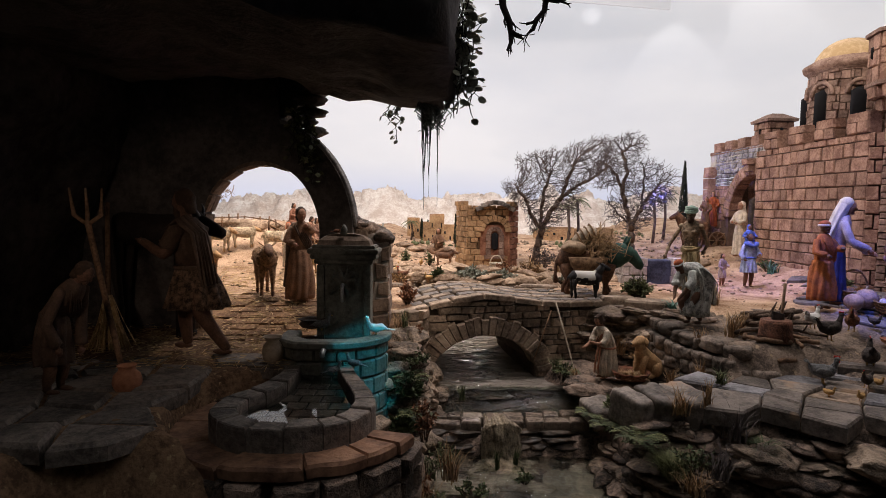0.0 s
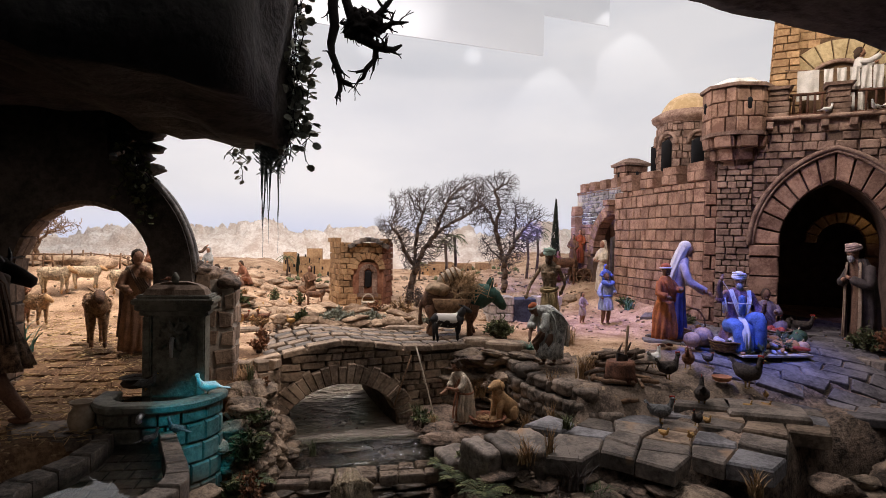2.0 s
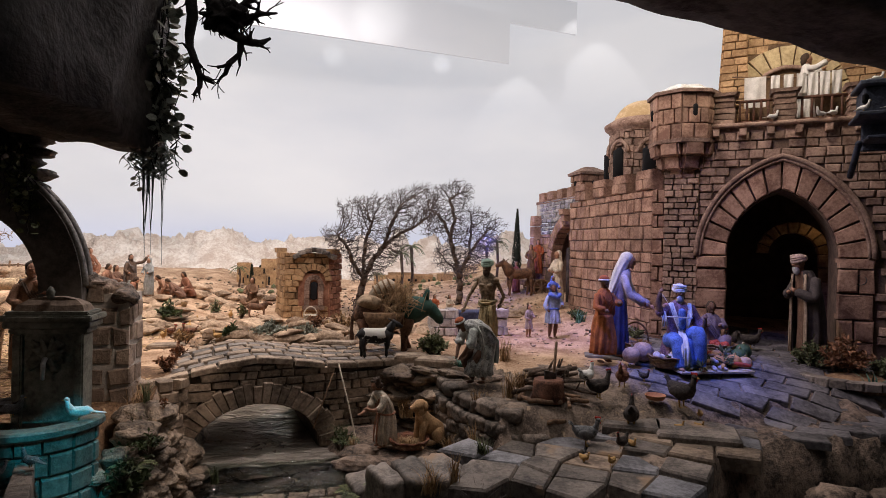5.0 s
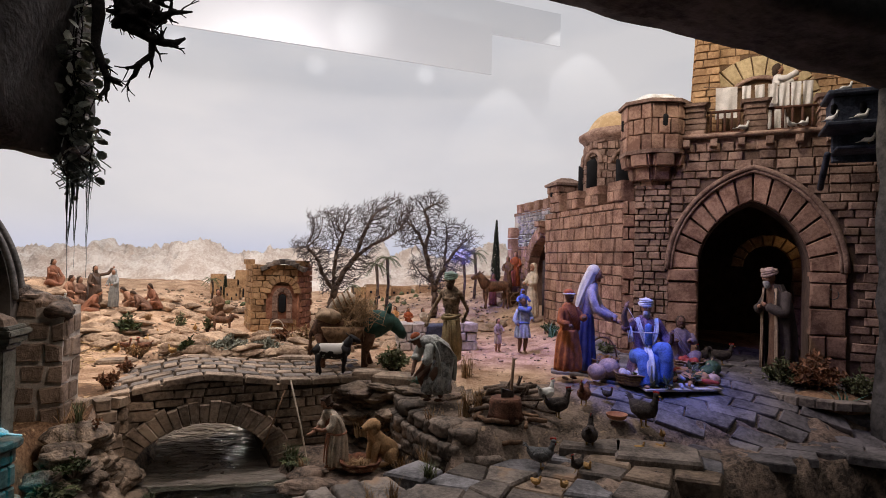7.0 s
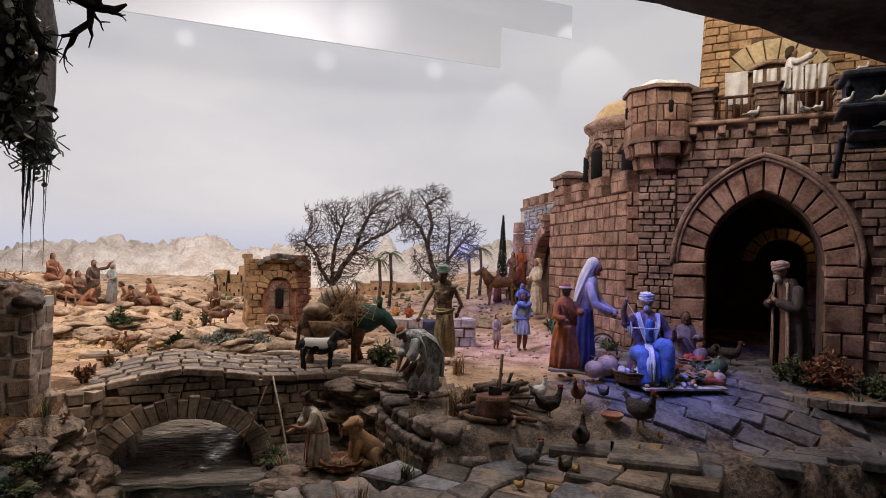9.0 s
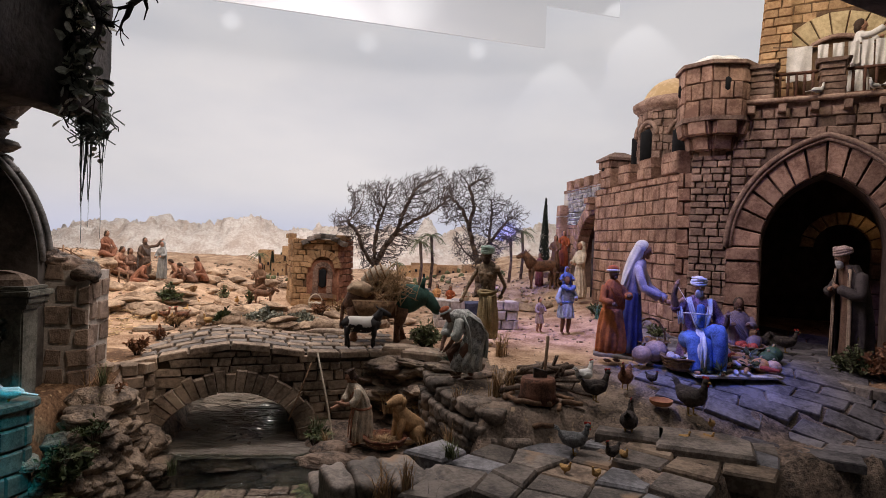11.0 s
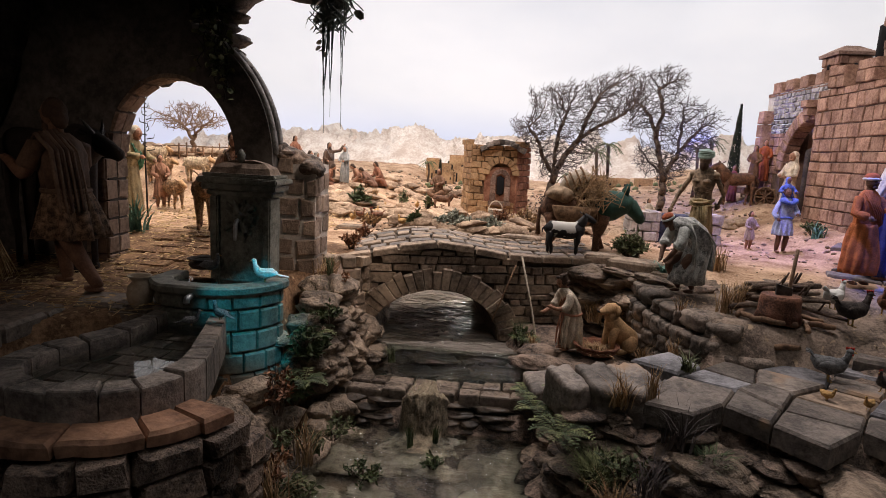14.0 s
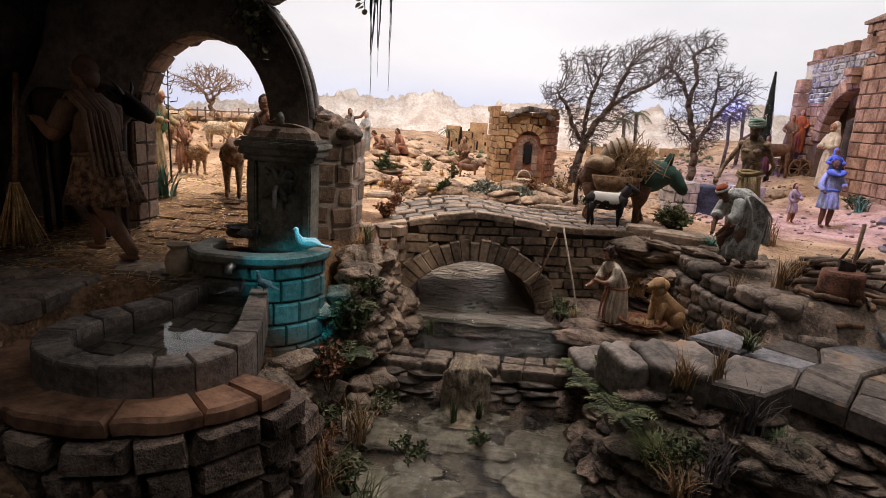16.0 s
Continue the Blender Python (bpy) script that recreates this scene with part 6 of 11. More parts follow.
# big worn blocks along the terrace's lip
lip_stones = holder("terrace_lip", (0.55, 1.35, 0.06), "large worn squared blocks along the lip of the paved terrace", "rocks")
fb = worn_set("lip_block", PAVING, 6, 71, 9.0, 4, 0.14)
for k, (x, y, z, w, ln, h, yaw) in enumerate(((0.442, 1.330, 0.040, 0.050, 0.11, 0.080, 20), (0.500, 1.325, 0.046, 0.062, 0.12, 0.085, 16), (0.568, 1.330, 0.046, 0.074, 0.13, 0.088, 18), (0.415, 1.49, -0.02, 0.08, 0.10, 0.05, 10), (0.636, 1.285, 0.044, 0.072, 0.10, 0.090, 30))):
    piece("block", fb[k], lip_stones, Matrix.Translation((x, y, z)) @ Euler((radians(4), radians(-4), radians(yaw))).to_matrix().to_4x4() @ Matrix.Diagonal((w, ln, h, 1)))

spots = []
for i in range(110):                      # dark hollow between the bridge end and the yard
    t = rng.random()
    x = 0.47 + 0.30 * t + rng.uniform(-0.02, 0.02)
    y = 1.90 - 0.16 * t + rng.uniform(-0.015, 0.05)
    z = rng.uniform(0.0, 0.185)
    spots.append((x, y, z, rng.uniform(0.07, 0.12), rng.uniform(0.22, 0.4), rng.uniform(-30, 20)))
rocks_along("hollow_rocks", "layered rock ledges beside the bridge", spots, STRATA[:4] + BOULDER, 3)

# dry-stone edge of the yard: coursed face with coping slabs
edge = holder("dry_stone_edge", (0.68, 1.6, 0.1), "dry-stone retaining edge of the yard with flat coping slabs", "wall")
eb = worn_set("edge_block", surface("edge_stone", (0.06, 0.048, 0.038), (0.27, 0.21, 0.165), 16, 0.8, 1.0, 0.32, dist=0.006), 9, 44, 11.0, 3, 0.16)
corners = [Vector(p) for p in ((0.655, 1.83, 0), (0.650, 1.72, 0), (0.680, 1.64, 0), (0.705, 1.57, 0), (0.735, 1.51, 0), (0.79, 1.475, 0), (0.86, 1.455, 0), (0.93, 1.45, 0))]
for ci, (p, q) in enumerate(zip(corners, corners[1:])):
    along = (q - p).length
    uu = (q - p) / along
    out = Vector((uu.y, -uu.x, 0))
    ang = math.atan2(uu.y, uu.x)
    s0 = 0.0
    while s0 < along - 0.005:                     # coping
        w = min(rng.uniform(0.05, 0.085), along - s0)
        m = p + uu * (s0 + w / 2)
        top = min(plain_z(m.x + 0.03, m.y), 0.172) + rng.uniform(-0.002, 0.005)
        piece("coping", rng.choice(eb), edge, Matrix.Translation((m.x - out.x * 0.018, m.y - out.y * 0.018, top - 0.014)) @ Euler((0, 0, ang + rng.uniform(-0.06, 0.06))).to_matrix().to_4x4() @ Matrix.Diagonal((w + 0.002, 0.070, 0.034, 1)))
        s0 += w
    z = 0.140
    while z > 0.02 - 0.02 * (ci < 3):
        hh = rng.uniform(0.026, 0.040)
        s0 = -rng.uniform(0, 0.02)
        while s0 < along:
            w = rng.uniform(0.032, 0.066)
            m = p + uu * (s0 + w / 2)
            zz = z - (0.172 - min(plain_z(m.x + 0.03, m.y), 0.172))
            piece("edge_stone", rng.choice(eb), edge, Matrix.Translation((m.x + out.x * rng.uniform(-0.004, 0.004), m.y + out.y * rng.uniform(-0.004, 0.004), zz - hh / 2)) @ Euler((rng.uniform(-0.06, 0.06), rng.uniform(-0.10, 0.10), ang)).to_matrix().to_4x4() @ Matrix.Diagonal((w + 0.001, 0.055, hh + 0.001, 1)))
            s0 += w
        z -= hh

spots = []
for i in range(60):                       # front face of the yard, dark in the shade
    x = rng.uniform(0.62, 1.75)
    t = rng.random()
    spots.append((x, lip_y(x) - 0.035 - 0.07 * (1 - t), -0.14 + 0.165 * t, rng.uniform(0.08, 0.14), rng.uniform(0.35, 0.6), rng.uniform(-20, 20)))
for i in range(190):                      # strata under the terrace's lip, leaning, stepped down to the pond
    t, d = rng.random(), rng.random()
    x = 0.46 + 0.44 * t
    spots.append((x - 0.03 * d, lip_y(x) + 0.035 - 0.095 * d + rng.uniform(-0.008, 0.008), 0.034 - 0.17 * d + rng.uniform(-0.012, 0.006), rng.uniform(0.06, 0.11), rng.uniform(0.22, 0.36), rng.uniform(-62, -28)))
rocks_along("yard_front_rocks", "dark rough rocks facing the front of the yard", spots, RUBBLE + STRATA[:4] + BOULDER, 5)

spots = []
for i in range(34):                       # worn ledges in the stream bed above the weir
    y = rng.uniform(1.59, 1.76)
    a, b = stream_sides(y)
    spots.append((rng.uniform(a, b), y, -0.106 + 0.053 * ss(1.6, 1.76, y), rng.uniform(0.10, 0.18), rng.uniform(0.14, 0.20), rng.uniform(-15, 15)))
rocks_along("stream_ledges", "flat wet rock ledges across the stream bed", spots, STRATA_WET, 6)
spots = []
for i in range(60):
    y = rng.uniform(0.95, 1.47)
    a, b = stream_sides(y)
    spots.append((rng.uniform(a, b), y, -0.160 + rng.uniform(-0.006, 0.012), rng.uniform(0.07, 0.15), rng.uniform(0.12, 0.22), rng.uniform(-40, 40)))
rocks_along("pond_stones", "pale flat stones under the pond water", spots, rock_set("pond_stone", surface("pale_pond_rock", (0.20, 0.155, 0.115), (0.50, 0.41, 0.32), 12, 0.6, 0.8, 0.2), 6, 31, 0.1, 2), 7)
spots = []
for x0, x1, y, n, s in ((-0.42, 0.02, 2.60, 20, 0.1), (-0.35, -0.05, 2.46, 9, 0.09), (-0.12, 0.5, 2.36, 30, 0.085), (-0.5, 0.0, 2.52, 16, 0.08), (-0.3, 0.4, 2.75, 18, 0.07), (-0.9, -0.2, 3.05, 18, 0.08), (0.35, 0.75, 2.52, 10, 0.07), (-0.4, 0.1, 3.45, 16, 0.09), (0.0, 0.45, 2.29, 14, 0.075), (-0.75, -0.35, 2.85, 10, 0.09), (0.5, 0.72, 2.44, 6, 0.08), (0.30, 0.60, 2.62, 8, 0.07), (-0.7, -0.1, 3.25, 10, 0.1), (-1.5, -0.8, 2.95, 16, 0.12), (-1.4, -0.75, 3.05, 16, 0.11), (0.95, 1.3, 2.95, 10, 0.1), (1.0, 1.25, 3.0, 7, 0.09)):
    for i in range(n):
        x = x0 + (x1 - x0) * (i + rng.uniform(0.1, 0.9)) / n
        yy = y + 0.05 * nz(x, y, 1, 4) + rng.uniform(-0.03, 0.03)
        spots.append((x, yy, plain_z(x, yy) + rng.uniform(0.0, 0.022), s * rng.uniform(0.7, 1.25), rng.uniform(0.22, 0.4), rng.uniform(-20, 20)))
for x, y in [(-0.482, 2.497), (-0.425, 2.545), (-0.338, 2.514), (-0.292, 2.617), (-0.223, 2.63), (-0.156, 2.566), (-0.492, 2.622), (-0.364, 2.653), (-0.297, 2.784), (0.017, 2.637), (0.092, 2.718), (0.223, 2.52), (0.298, 2.339), (0.354, 2.43), (0.416, 2.577), (0.499, 2.329), (0.19, 2.261), (0.105, 2.266), (0.591, 2.462), (0.68, 2.701), (-0.146, 2.907)]:
    for k in range(3):
        spots.append((x + rng.uniform(-0.02, 0.02), y + rng.uniform(-0.01, 0.02), plain_z(x, y) + 0.012 * k, 0.085 * rng.uniform(0.8, 1.4), rng.uniform(0.16, 0.26), rng.uniform(-15, 15)))
rng = random.Random(64)
spots = [(x, y, z, w, min(0.62, f * 1.6), a) for x, y, z, w, f, a in spots if rng.random() < 0.62]
SAND_ROCK = rock_set("sand_rock", surface("warm_ledge_rock", (0.17, 0.11, 0.07), (0.48, 0.35, 0.24), 16, 0.9, 1.0, 0.25, dist=0.008), 8, 41, 0.22, 3)
rocks_along("desert_ledges", "low warm-coloured rock ledges on the sandy ground", spots, SAND_ROCK, 8)

# loose pebbles on the sand and in the yard
bm = bmesh.new()
rng = random.Random(91)
for i in range(2600):
    if i < 1900:
        x, y = rng.uniform(-1.2, 1.4), rng.uniform(2.1, 3.9)
    else:
        x, y = rng.uniform(0.72, 1.35), rng.uniform(1.35, 2.0)
    if 0.0 < x < 0.46 and 2.85 < y < 3.2 or i > 2150:
        continue
    r = (rng.uniform(0.002, 0.007) if i < 1900 else rng.uniform(0.001, 0.0035)) * (1 + 0.3 * (y - 2))
    blob(bm, (x, y, plain_z(x, y) + r * 0.3), (r * rng.uniform(0.8, 1.6), r, r * 0.7), 0, 1, 0.4, 200)
thing("pebbles", bm, surface("pebble", (0.14, 0.10, 0.07), (0.42, 0.32, 0.23), 20, 0.9, 0.4, 0.35, island=True), "small loose pebbles scattered on the sand", "pebbles", kind="stuff")


# ---------------------------------------------------------------- paving
def flags(parent, mat, x0, x1, y0, y1, nx, ny, zf, inside, seed, turn=0.0, jit=0.22, gap=0.004, thick=0.03, name="flagstone", chamfer=0.004, bond=0.5, uneven=0.003, follow=1.0):
    """Irregular flags from a shaken lattice; each is a stone of its own."""
    rng = random.Random(seed)
    cx, cy = (x0 + x1) / 2, (y0 + y1) / 2
    dx, dy = (x1 - x0) / nx, (y1 - y0) / ny
    rotm = Matrix.Rotation(radians(turn), 2)
    for j in range(ny):
        off = bond * dx if j % 2 else 0.0
        for i in range(-1, nx + 1):
            q = []
            for di, dj in ((0, 0), (1, 0), (1, 1), (0, 1)):
                h = random.Random((i + di) * 7919 + j * 104729 * (1 if bond else 1) + dj * 31 + seed) if bond else random.Random((i + di) * 7919 + (j + dj) * 104729 + seed)
                hy = random.Random((j + dj) * 15485863 + (i + di) * 13 + seed)
                x = x0 + (i + di) * dx + off + h.uniform(-jit, jit) * dx
                y = y0 + (j + dj) * dy + (hy.uniform(-jit, jit) * dy * (0.25 if bond else 1.0))
                q.append((x, y))
            mx, my = sum(p[0] for p in q) / 4, sum(p[1] for p in q) / 4
            q = [(mx + (p[0] - mx) * (1 - gap / dx), my + (p[1] - my) * (1 - gap / dy)) for p in q]
            v = rotm @ Vector((mx - cx, my - cy))
            wx, wy = cx + v.x, cy + v.y
            if not inside(wx, wy):
                continue
            pts = []
            for p in q:
                v = rotm @ Vector((p[0] - cx, p[1] - cy))
                pts.append((cx + v.x - wx, cy + v.y - wy))
            nrm = Vector((follow * (zf(wx - 0.04, wy) - zf(wx + 0.04, wy)) / 0.08 + rng.uniform(-0.012, 0.012), follow * (zf(wx, wy - 0.04) - zf(wx, wy + 0.04)) / 0.08 + rng.uniform(-0.012, 0.012), 1.0)).normalized()
            u = Vector((1, 0, 0))
            u = (u - nrm * u.dot(nrm)).normalized()
            bm = poly_piece(pts, (wx, wy, zf(wx, wy) + 0.008 + rng.uniform(-uneven, uneven)), u, nrm, thick, chamfer)
            part(name, bm, rng.choice(mat) if isinstance(mat, list) else mat, parent)


def yard_z(x, y):
    return plain_z(x, y)


pave = holder("pavement", (0.9, 1.2, 0.1), "uneven grey-brown flagstone paving of the yard", "pavement", kind="structure")
flags(pave, [PAVING, PAVING, surface("brown_flagstone", (0.10, 0.07, 0.05), (0.31, 0.23, 0.165), 14, 0.7, 1.0, 0.3), surface("blue_grey_flagstone", (0.085, 0.082, 0.085), (0.27, 0.26, 0.27), 16, 0.55, 1.0, 0.3)], 0.36, 1.60, 0.76, 1.62, 14, 10, lambda x, y: 0.083 + 0.022 * ss(0.9, 1.1, x), lambda x, y: x > 0.615 and lip_y(x) + 0.03 < y < 1.46 and x + 0.25 * (y - 1.75) < 1.25, 5, -40, 0.20, 0.003, 0.036, bond=0.0, chamfer=0.005, uneven=0.004, follow=0.0)
gate_pave = holder("pavement", (1.6, 1.7, 0.2), "dark grey slabs laid in rows before the castle gate", "pavement", kind="structure")
flags(gate_pave, surface("dark_flagstone", (0.06, 0.054, 0.056), (0.21, 0.19, 0.19), 13, 0.65, 1.0, 0.24), 1.0, 2.5, 1.2, 2.3, 13, 18, yard_z, lambda x, y: x + 0.25 * (y - 1.75) > 1.23 - 0.12 * nz(x, y, 4, 6) + 0.9 * max(0, y - 1.88) and y > lip_y(x) + 0.04 and 0.19 * (x - 1.60) + 0.26 * (y - 2.03) < 0.12, 9, -36, 0.10, 0.004, 0.02, bond=0.5, uneven=0.0015, chamfer=0.003)
cave_pave = holder("pavement", (-0.6, 1.1, 0.14), "worn dark flagstones of the cave floor", "pavement", kind="structure")
flags(cave_pave, RIM_STONE, -1.05, -0.15, 0.80, 1.40, 8, 7, yard_z, lambda x, y: math.hypot(x + 0.262, y - 1.06) > 0.255 and x < -0.3 and y < 1.30 + 0.06 * nz(x, y, 2, 5) + 0.05 * ss(-0.6, -0.4, x), 13, 8, 0.28, 0.008, 0.03, bond=0.0, chamfer=0.007, uneven=0.004)
path_pave = holder("pavement", (-0.48, 1.7, 0.18), "small worn paving stones under the archway", "pavement", kind="structure")
flags(path_pave, DIRT, -0.66, -0.22, 1.50, 2.10, 6, 14, lambda x, y: plain_z(x, y) - 0.004, lambda x, y: -0.64 < x < -0.28, 17, 2, 0.16, 0.004, 0.02, bond=0.5, uneven=0.002)

# flat stepping slabs on the sand by the bridge
slabs = holder("stepping_slabs", (0.35, 2.2, 0.2), "flat grey stepping slabs on the sand by the bridge", "slabs")
for x, y, w, d, a in ((0.36, 2.20, 0.15, 0.05, -6), (-0.2, 2.18, 0.12, 0.06, 10), (0.02, 2.24, 0.10, 0.05, 4), (0.66, 1.86, 0.15, 0.08, -20), (0.74, 1.80, 0.13, 0.07, -8), (0.58, 1.93, 0.12, 0.06, 5)):
    rr = Matrix.Rotation(radians(a), 2)
    pts = [tuple(rr @ Vector(p)) for p in ((-w / 2, -d / 2), (w * 0.3, -d * 0.6), (w / 2, 0), (w * 0.3, d / 2), (-w * 0.4, d / 2))]
    part("slab", poly_piece(pts, (x, y, plain_z(x, y) + 0.012), (1, 0, 0), (0, 0, 1), 0.022, 0.006), BRIDGE, slabs)
# two loose slabs at the yard's front
for x, y, w, d, a in ((1.20, 1.375, 0.20, 0.14, -22), (1.075, 1.455, 0.15, 0.11, -24)):
    rr = Matrix.Rotation(radians(a), 2)
    pts = [tuple(rr @ Vector(p)) for p in ((-w / 2, -d / 2), (w * 0.42, -d * 0.55), (w / 2, d * 0.2), (w * 0.3, d / 2), (-w * 0.45, d / 2))]
    part("slab", poly_piece(pts, (x, y, 0.128), (1, 0, 0), (0, 0, 1), 0.035, 0.007), PAVING, pave)

# straw litter on the cave floor and under the arch
bm = bmesh.new()
rng = random.Random(5)
for i in range(3400):
    x, y = rng.uniform(-1.0, -0.25), rng.uniform(1.2, 2.5)
    if x > -0.33 and y < 1.5:
        continue
    a = rng.uniform(0, math.pi)
    ln = rng.uniform(0.006, 0.018)
    z = plain_z(x, y) + 0.010
    d = Vector((math.cos(a), math.sin(a), rng.uniform(-0.15, 0.15))) * ln
    if i % 2:
        e = Vector((-d.y, d.x, rng.uniform(-0.2, 0.2) * ln)) * rng.uniform(0.4, 0.8)
        o = Vector((x, y, z + 0.002))
        bm.faces.new([bm.verts.new(o + v * 0.45) for v in (-d, e, d, -e)])
        continue
    tube(bm, [Vector((x, y, z)) - d, Vector((x, y, z)) + d], 0.0009, 3, cap=False)
thing("straw_litter", bm, STRAW, "dry straw bits scattered on the cave floor", "straw", kind="stuff")


# ---------------------------------------------------------------- painted figurines
def loft(bm, rings, seg=28, mat=0, fold=0.0, count=9, phase=0.0, close=True):
    """Rings of (x, y, z, rx, ry), joined; fold: how deep the drapery's folds are, ring by ring from hem to top."""
    rows = []
    n = len(rings)
    for j, (x, y, z, rx, ry) in enumerate(rings):
        f = fold * (1 - 0.75 * j / max(1, n - 1))
        ring = []
        for i in range(seg):
            a = 2 * math.pi * i / seg
            k = 1 + f * (1.7 * abs(math.sin(count * a / 2 + phase + 0.9 * math.sin(z * 5 + phase) + 0.25 * math.sin(3 * a))) - 1.0)
            k += f * 0.9 * noise.noise(Vector((math.cos(a) * 2.2 + phase, math.sin(a) * 2.2, z * 4.5)))
            ring.append(bm.verts.new((x + rx * k * math.cos(a), y + ry * k * math.sin(a), z)))
        rows.append(ring)
    for a, b in zip(rows, rows[1:]):
        for i in range(seg):
            f = bm.faces.new((a[i], a[(i + 1) % seg], b[(i + 1) % seg], b[i]))
            f.material_index, f.smooth = mat, True
    if close:
        for ring in (rows[0][::-1], rows[-1]):
            f = bm.faces.new(ring)
            f.material_index = mat
    return rows


def arm(bm, side, hand, shoulder=(0.098, 0.0, 0.765), sleeve=0, skin=1, r=0.031, bare=False, drop=0.05):
    s = Vector((shoulder[0] * side, shoulder[1], shoulder[2]))
    h = Vector(hand)
    mid = (s + h) / 2 + Vector((0.05 * side, 0.03, -drop))
    if bare:
        tube(bm, [s, s.lerp(mid, 0.5), mid, mid.lerp(h, 0.5), h], [r * 0.9, r * 0.85, r * 0.72, r * 0.68, r * 0.5], 10, skin)
    else:
        tube(bm, [s, s.lerp(mid, 0.5), mid, mid.lerp(h, 0.55), mid.lerp(h, 0.85)], [r * 1.05, r * 1.15, r * 1.2, r * 1.2, r * 1.35], 12, sleeve)
        tube(bm, [mid.lerp(h, 0.7), h], [r * 0.55, r * 0.5], 8, skin)
    d = (h - mid).normalized()
    blob(bm, h + d * 0.02, (0.024, 0.024, 0.024), skin, 2)
    for k in (-1, 0, 1):
        tube(bm, [h + d * 0.02, h + d * 0.05 + Vector((0.010 * k, 0, 0.004 * k))], [0.008, 0.006], 5, skin)


def head(bm, z=0.905, gear="scarf", skin=1, cloth=2, y=0.0, beard=None):
    blob(bm, (0, y - 0.008, z), (0.047, 0.055, 0.066), skin, 3)
    blob(bm, (0, y - 0.064, z - 0.006), (0.009, 0.014, 0.014), skin, 1)
    blob(bm, (0, y - 0.052, z + 0.016), (0.034, 0.012, 0.008), skin, 2)
    blob(bm, (0, y - 0.046, z - 0.046), (0.022, 0.016, 0.018), skin, 2)
    tube(bm, [(0, y + 0.008, z - 0.11), (0, y, z - 0.03)], [0.034, 0.030], 10, skin)
    if beard is not None:
        blob(bm, (0, y - 0.040, z - 0.058), (0.036, 0.028, 0.046), beard, 2, 0.25, 60)
    if gear == "scarf":
        blob(bm, (0, y + 0.022, z + 0.018), (0.057, 0.060, 0.066), cloth, 3)
        loft(bm, [(0, y + 0.050, z - 0.20, 0.088, 0.046), (0, y + 0.046, z - 0.15, 0.080, 0.044), (0, y + 0.040, z - 0.10, 0.066, 0.042), (0, y + 0.034, z - 0.05, 0.058, 0.044), (0, y + 0.026, z + 0.0, 0.056, 0.048)], 40, cloth, 0.10, 9, 0.4)
    elif gear == "veil":
        blob(bm, (0, y + 0.022, z + 0.020), (0.062, 0.064, 0.070), cloth, 3)
        loft(bm, [(0, y + 0.075, z - 0.40, 0.085, 0.030), (0, y + 0.072, z - 0.32, 0.098, 0.040), (0, y + 0.065, z - 0.22, 0.100, 0.052), (0, y + 0.054, z - 0.12, 0.088, 0.058), (0, y + 0.042, z - 0.05, 0.072, 0.060), (0, y + 0.030, z + 0.01, 0.064, 0.058), (0, y + 0.024, z + 0.05, 0.050, 0.048)], 48, cloth, 0.10, 9, 0.4)
    elif gear == "turban":
        for k in range(4):
            pts = [(0.055 * math.cos(a), y + 0.006 + 0.060 * math.sin(a), z + 0.028 + 0.012 * k + 0.010 * math.sin(a + k * 1.3)) for a in [2 * math.pi * i / 18 for i in range(19)]]
            tube(bm, pts, 0.017 - 0.002 * k, 7, cloth)
        blob(bm, (0, y + 0.008, z + 0.055), (0.050, 0.054, 0.034), cloth, 2)
    elif gear == "hair":
        blob(bm, (0, y + 0.014, z + 0.014), (0.055, 0.058, 0.066), cloth, 3, 0.16, 50)
        blob(bm, (0, y + 0.040, z - 0.035), (0.048, 0.034, 0.050), cloth, 2, 0.2, 50)
    elif gear == "cap":
        blob(bm, (0, y + 0.006, z + 0.036), (0.058, 0.062, 0.042), cloth, 3)
        pts = [(0.055 * math.cos(a), y + 0.004 + 0.060 * math.sin(a), z + 0.022) for a in [2 * math.pi * i / 18 for i in range(19)]]
        tube(bm, pts, 0.013, 7, 3)


def bend(bm, start, pivot, degrees):
    bm.verts.ensure_lookup_table()
    m = Matrix.Rotation(radians(degrees), 3, "X")
    p = Vector(pivot)
    for v in bm.verts[start:]:
        v.co = p + m @ (v.co - p)


def finish(bm, name, mats, x, y, z, h, yaw, label, category="figurine", group="figurines of the scene"):
    me = to_mesh(name, bm, *mats)
    ob = tagged(new(name, me), label, category, group)
    ob.matrix_basis = pose(x, y, z, 0, 0, yaw) @ Matrix.Diagonal((h, h, h, 1))
    return ob


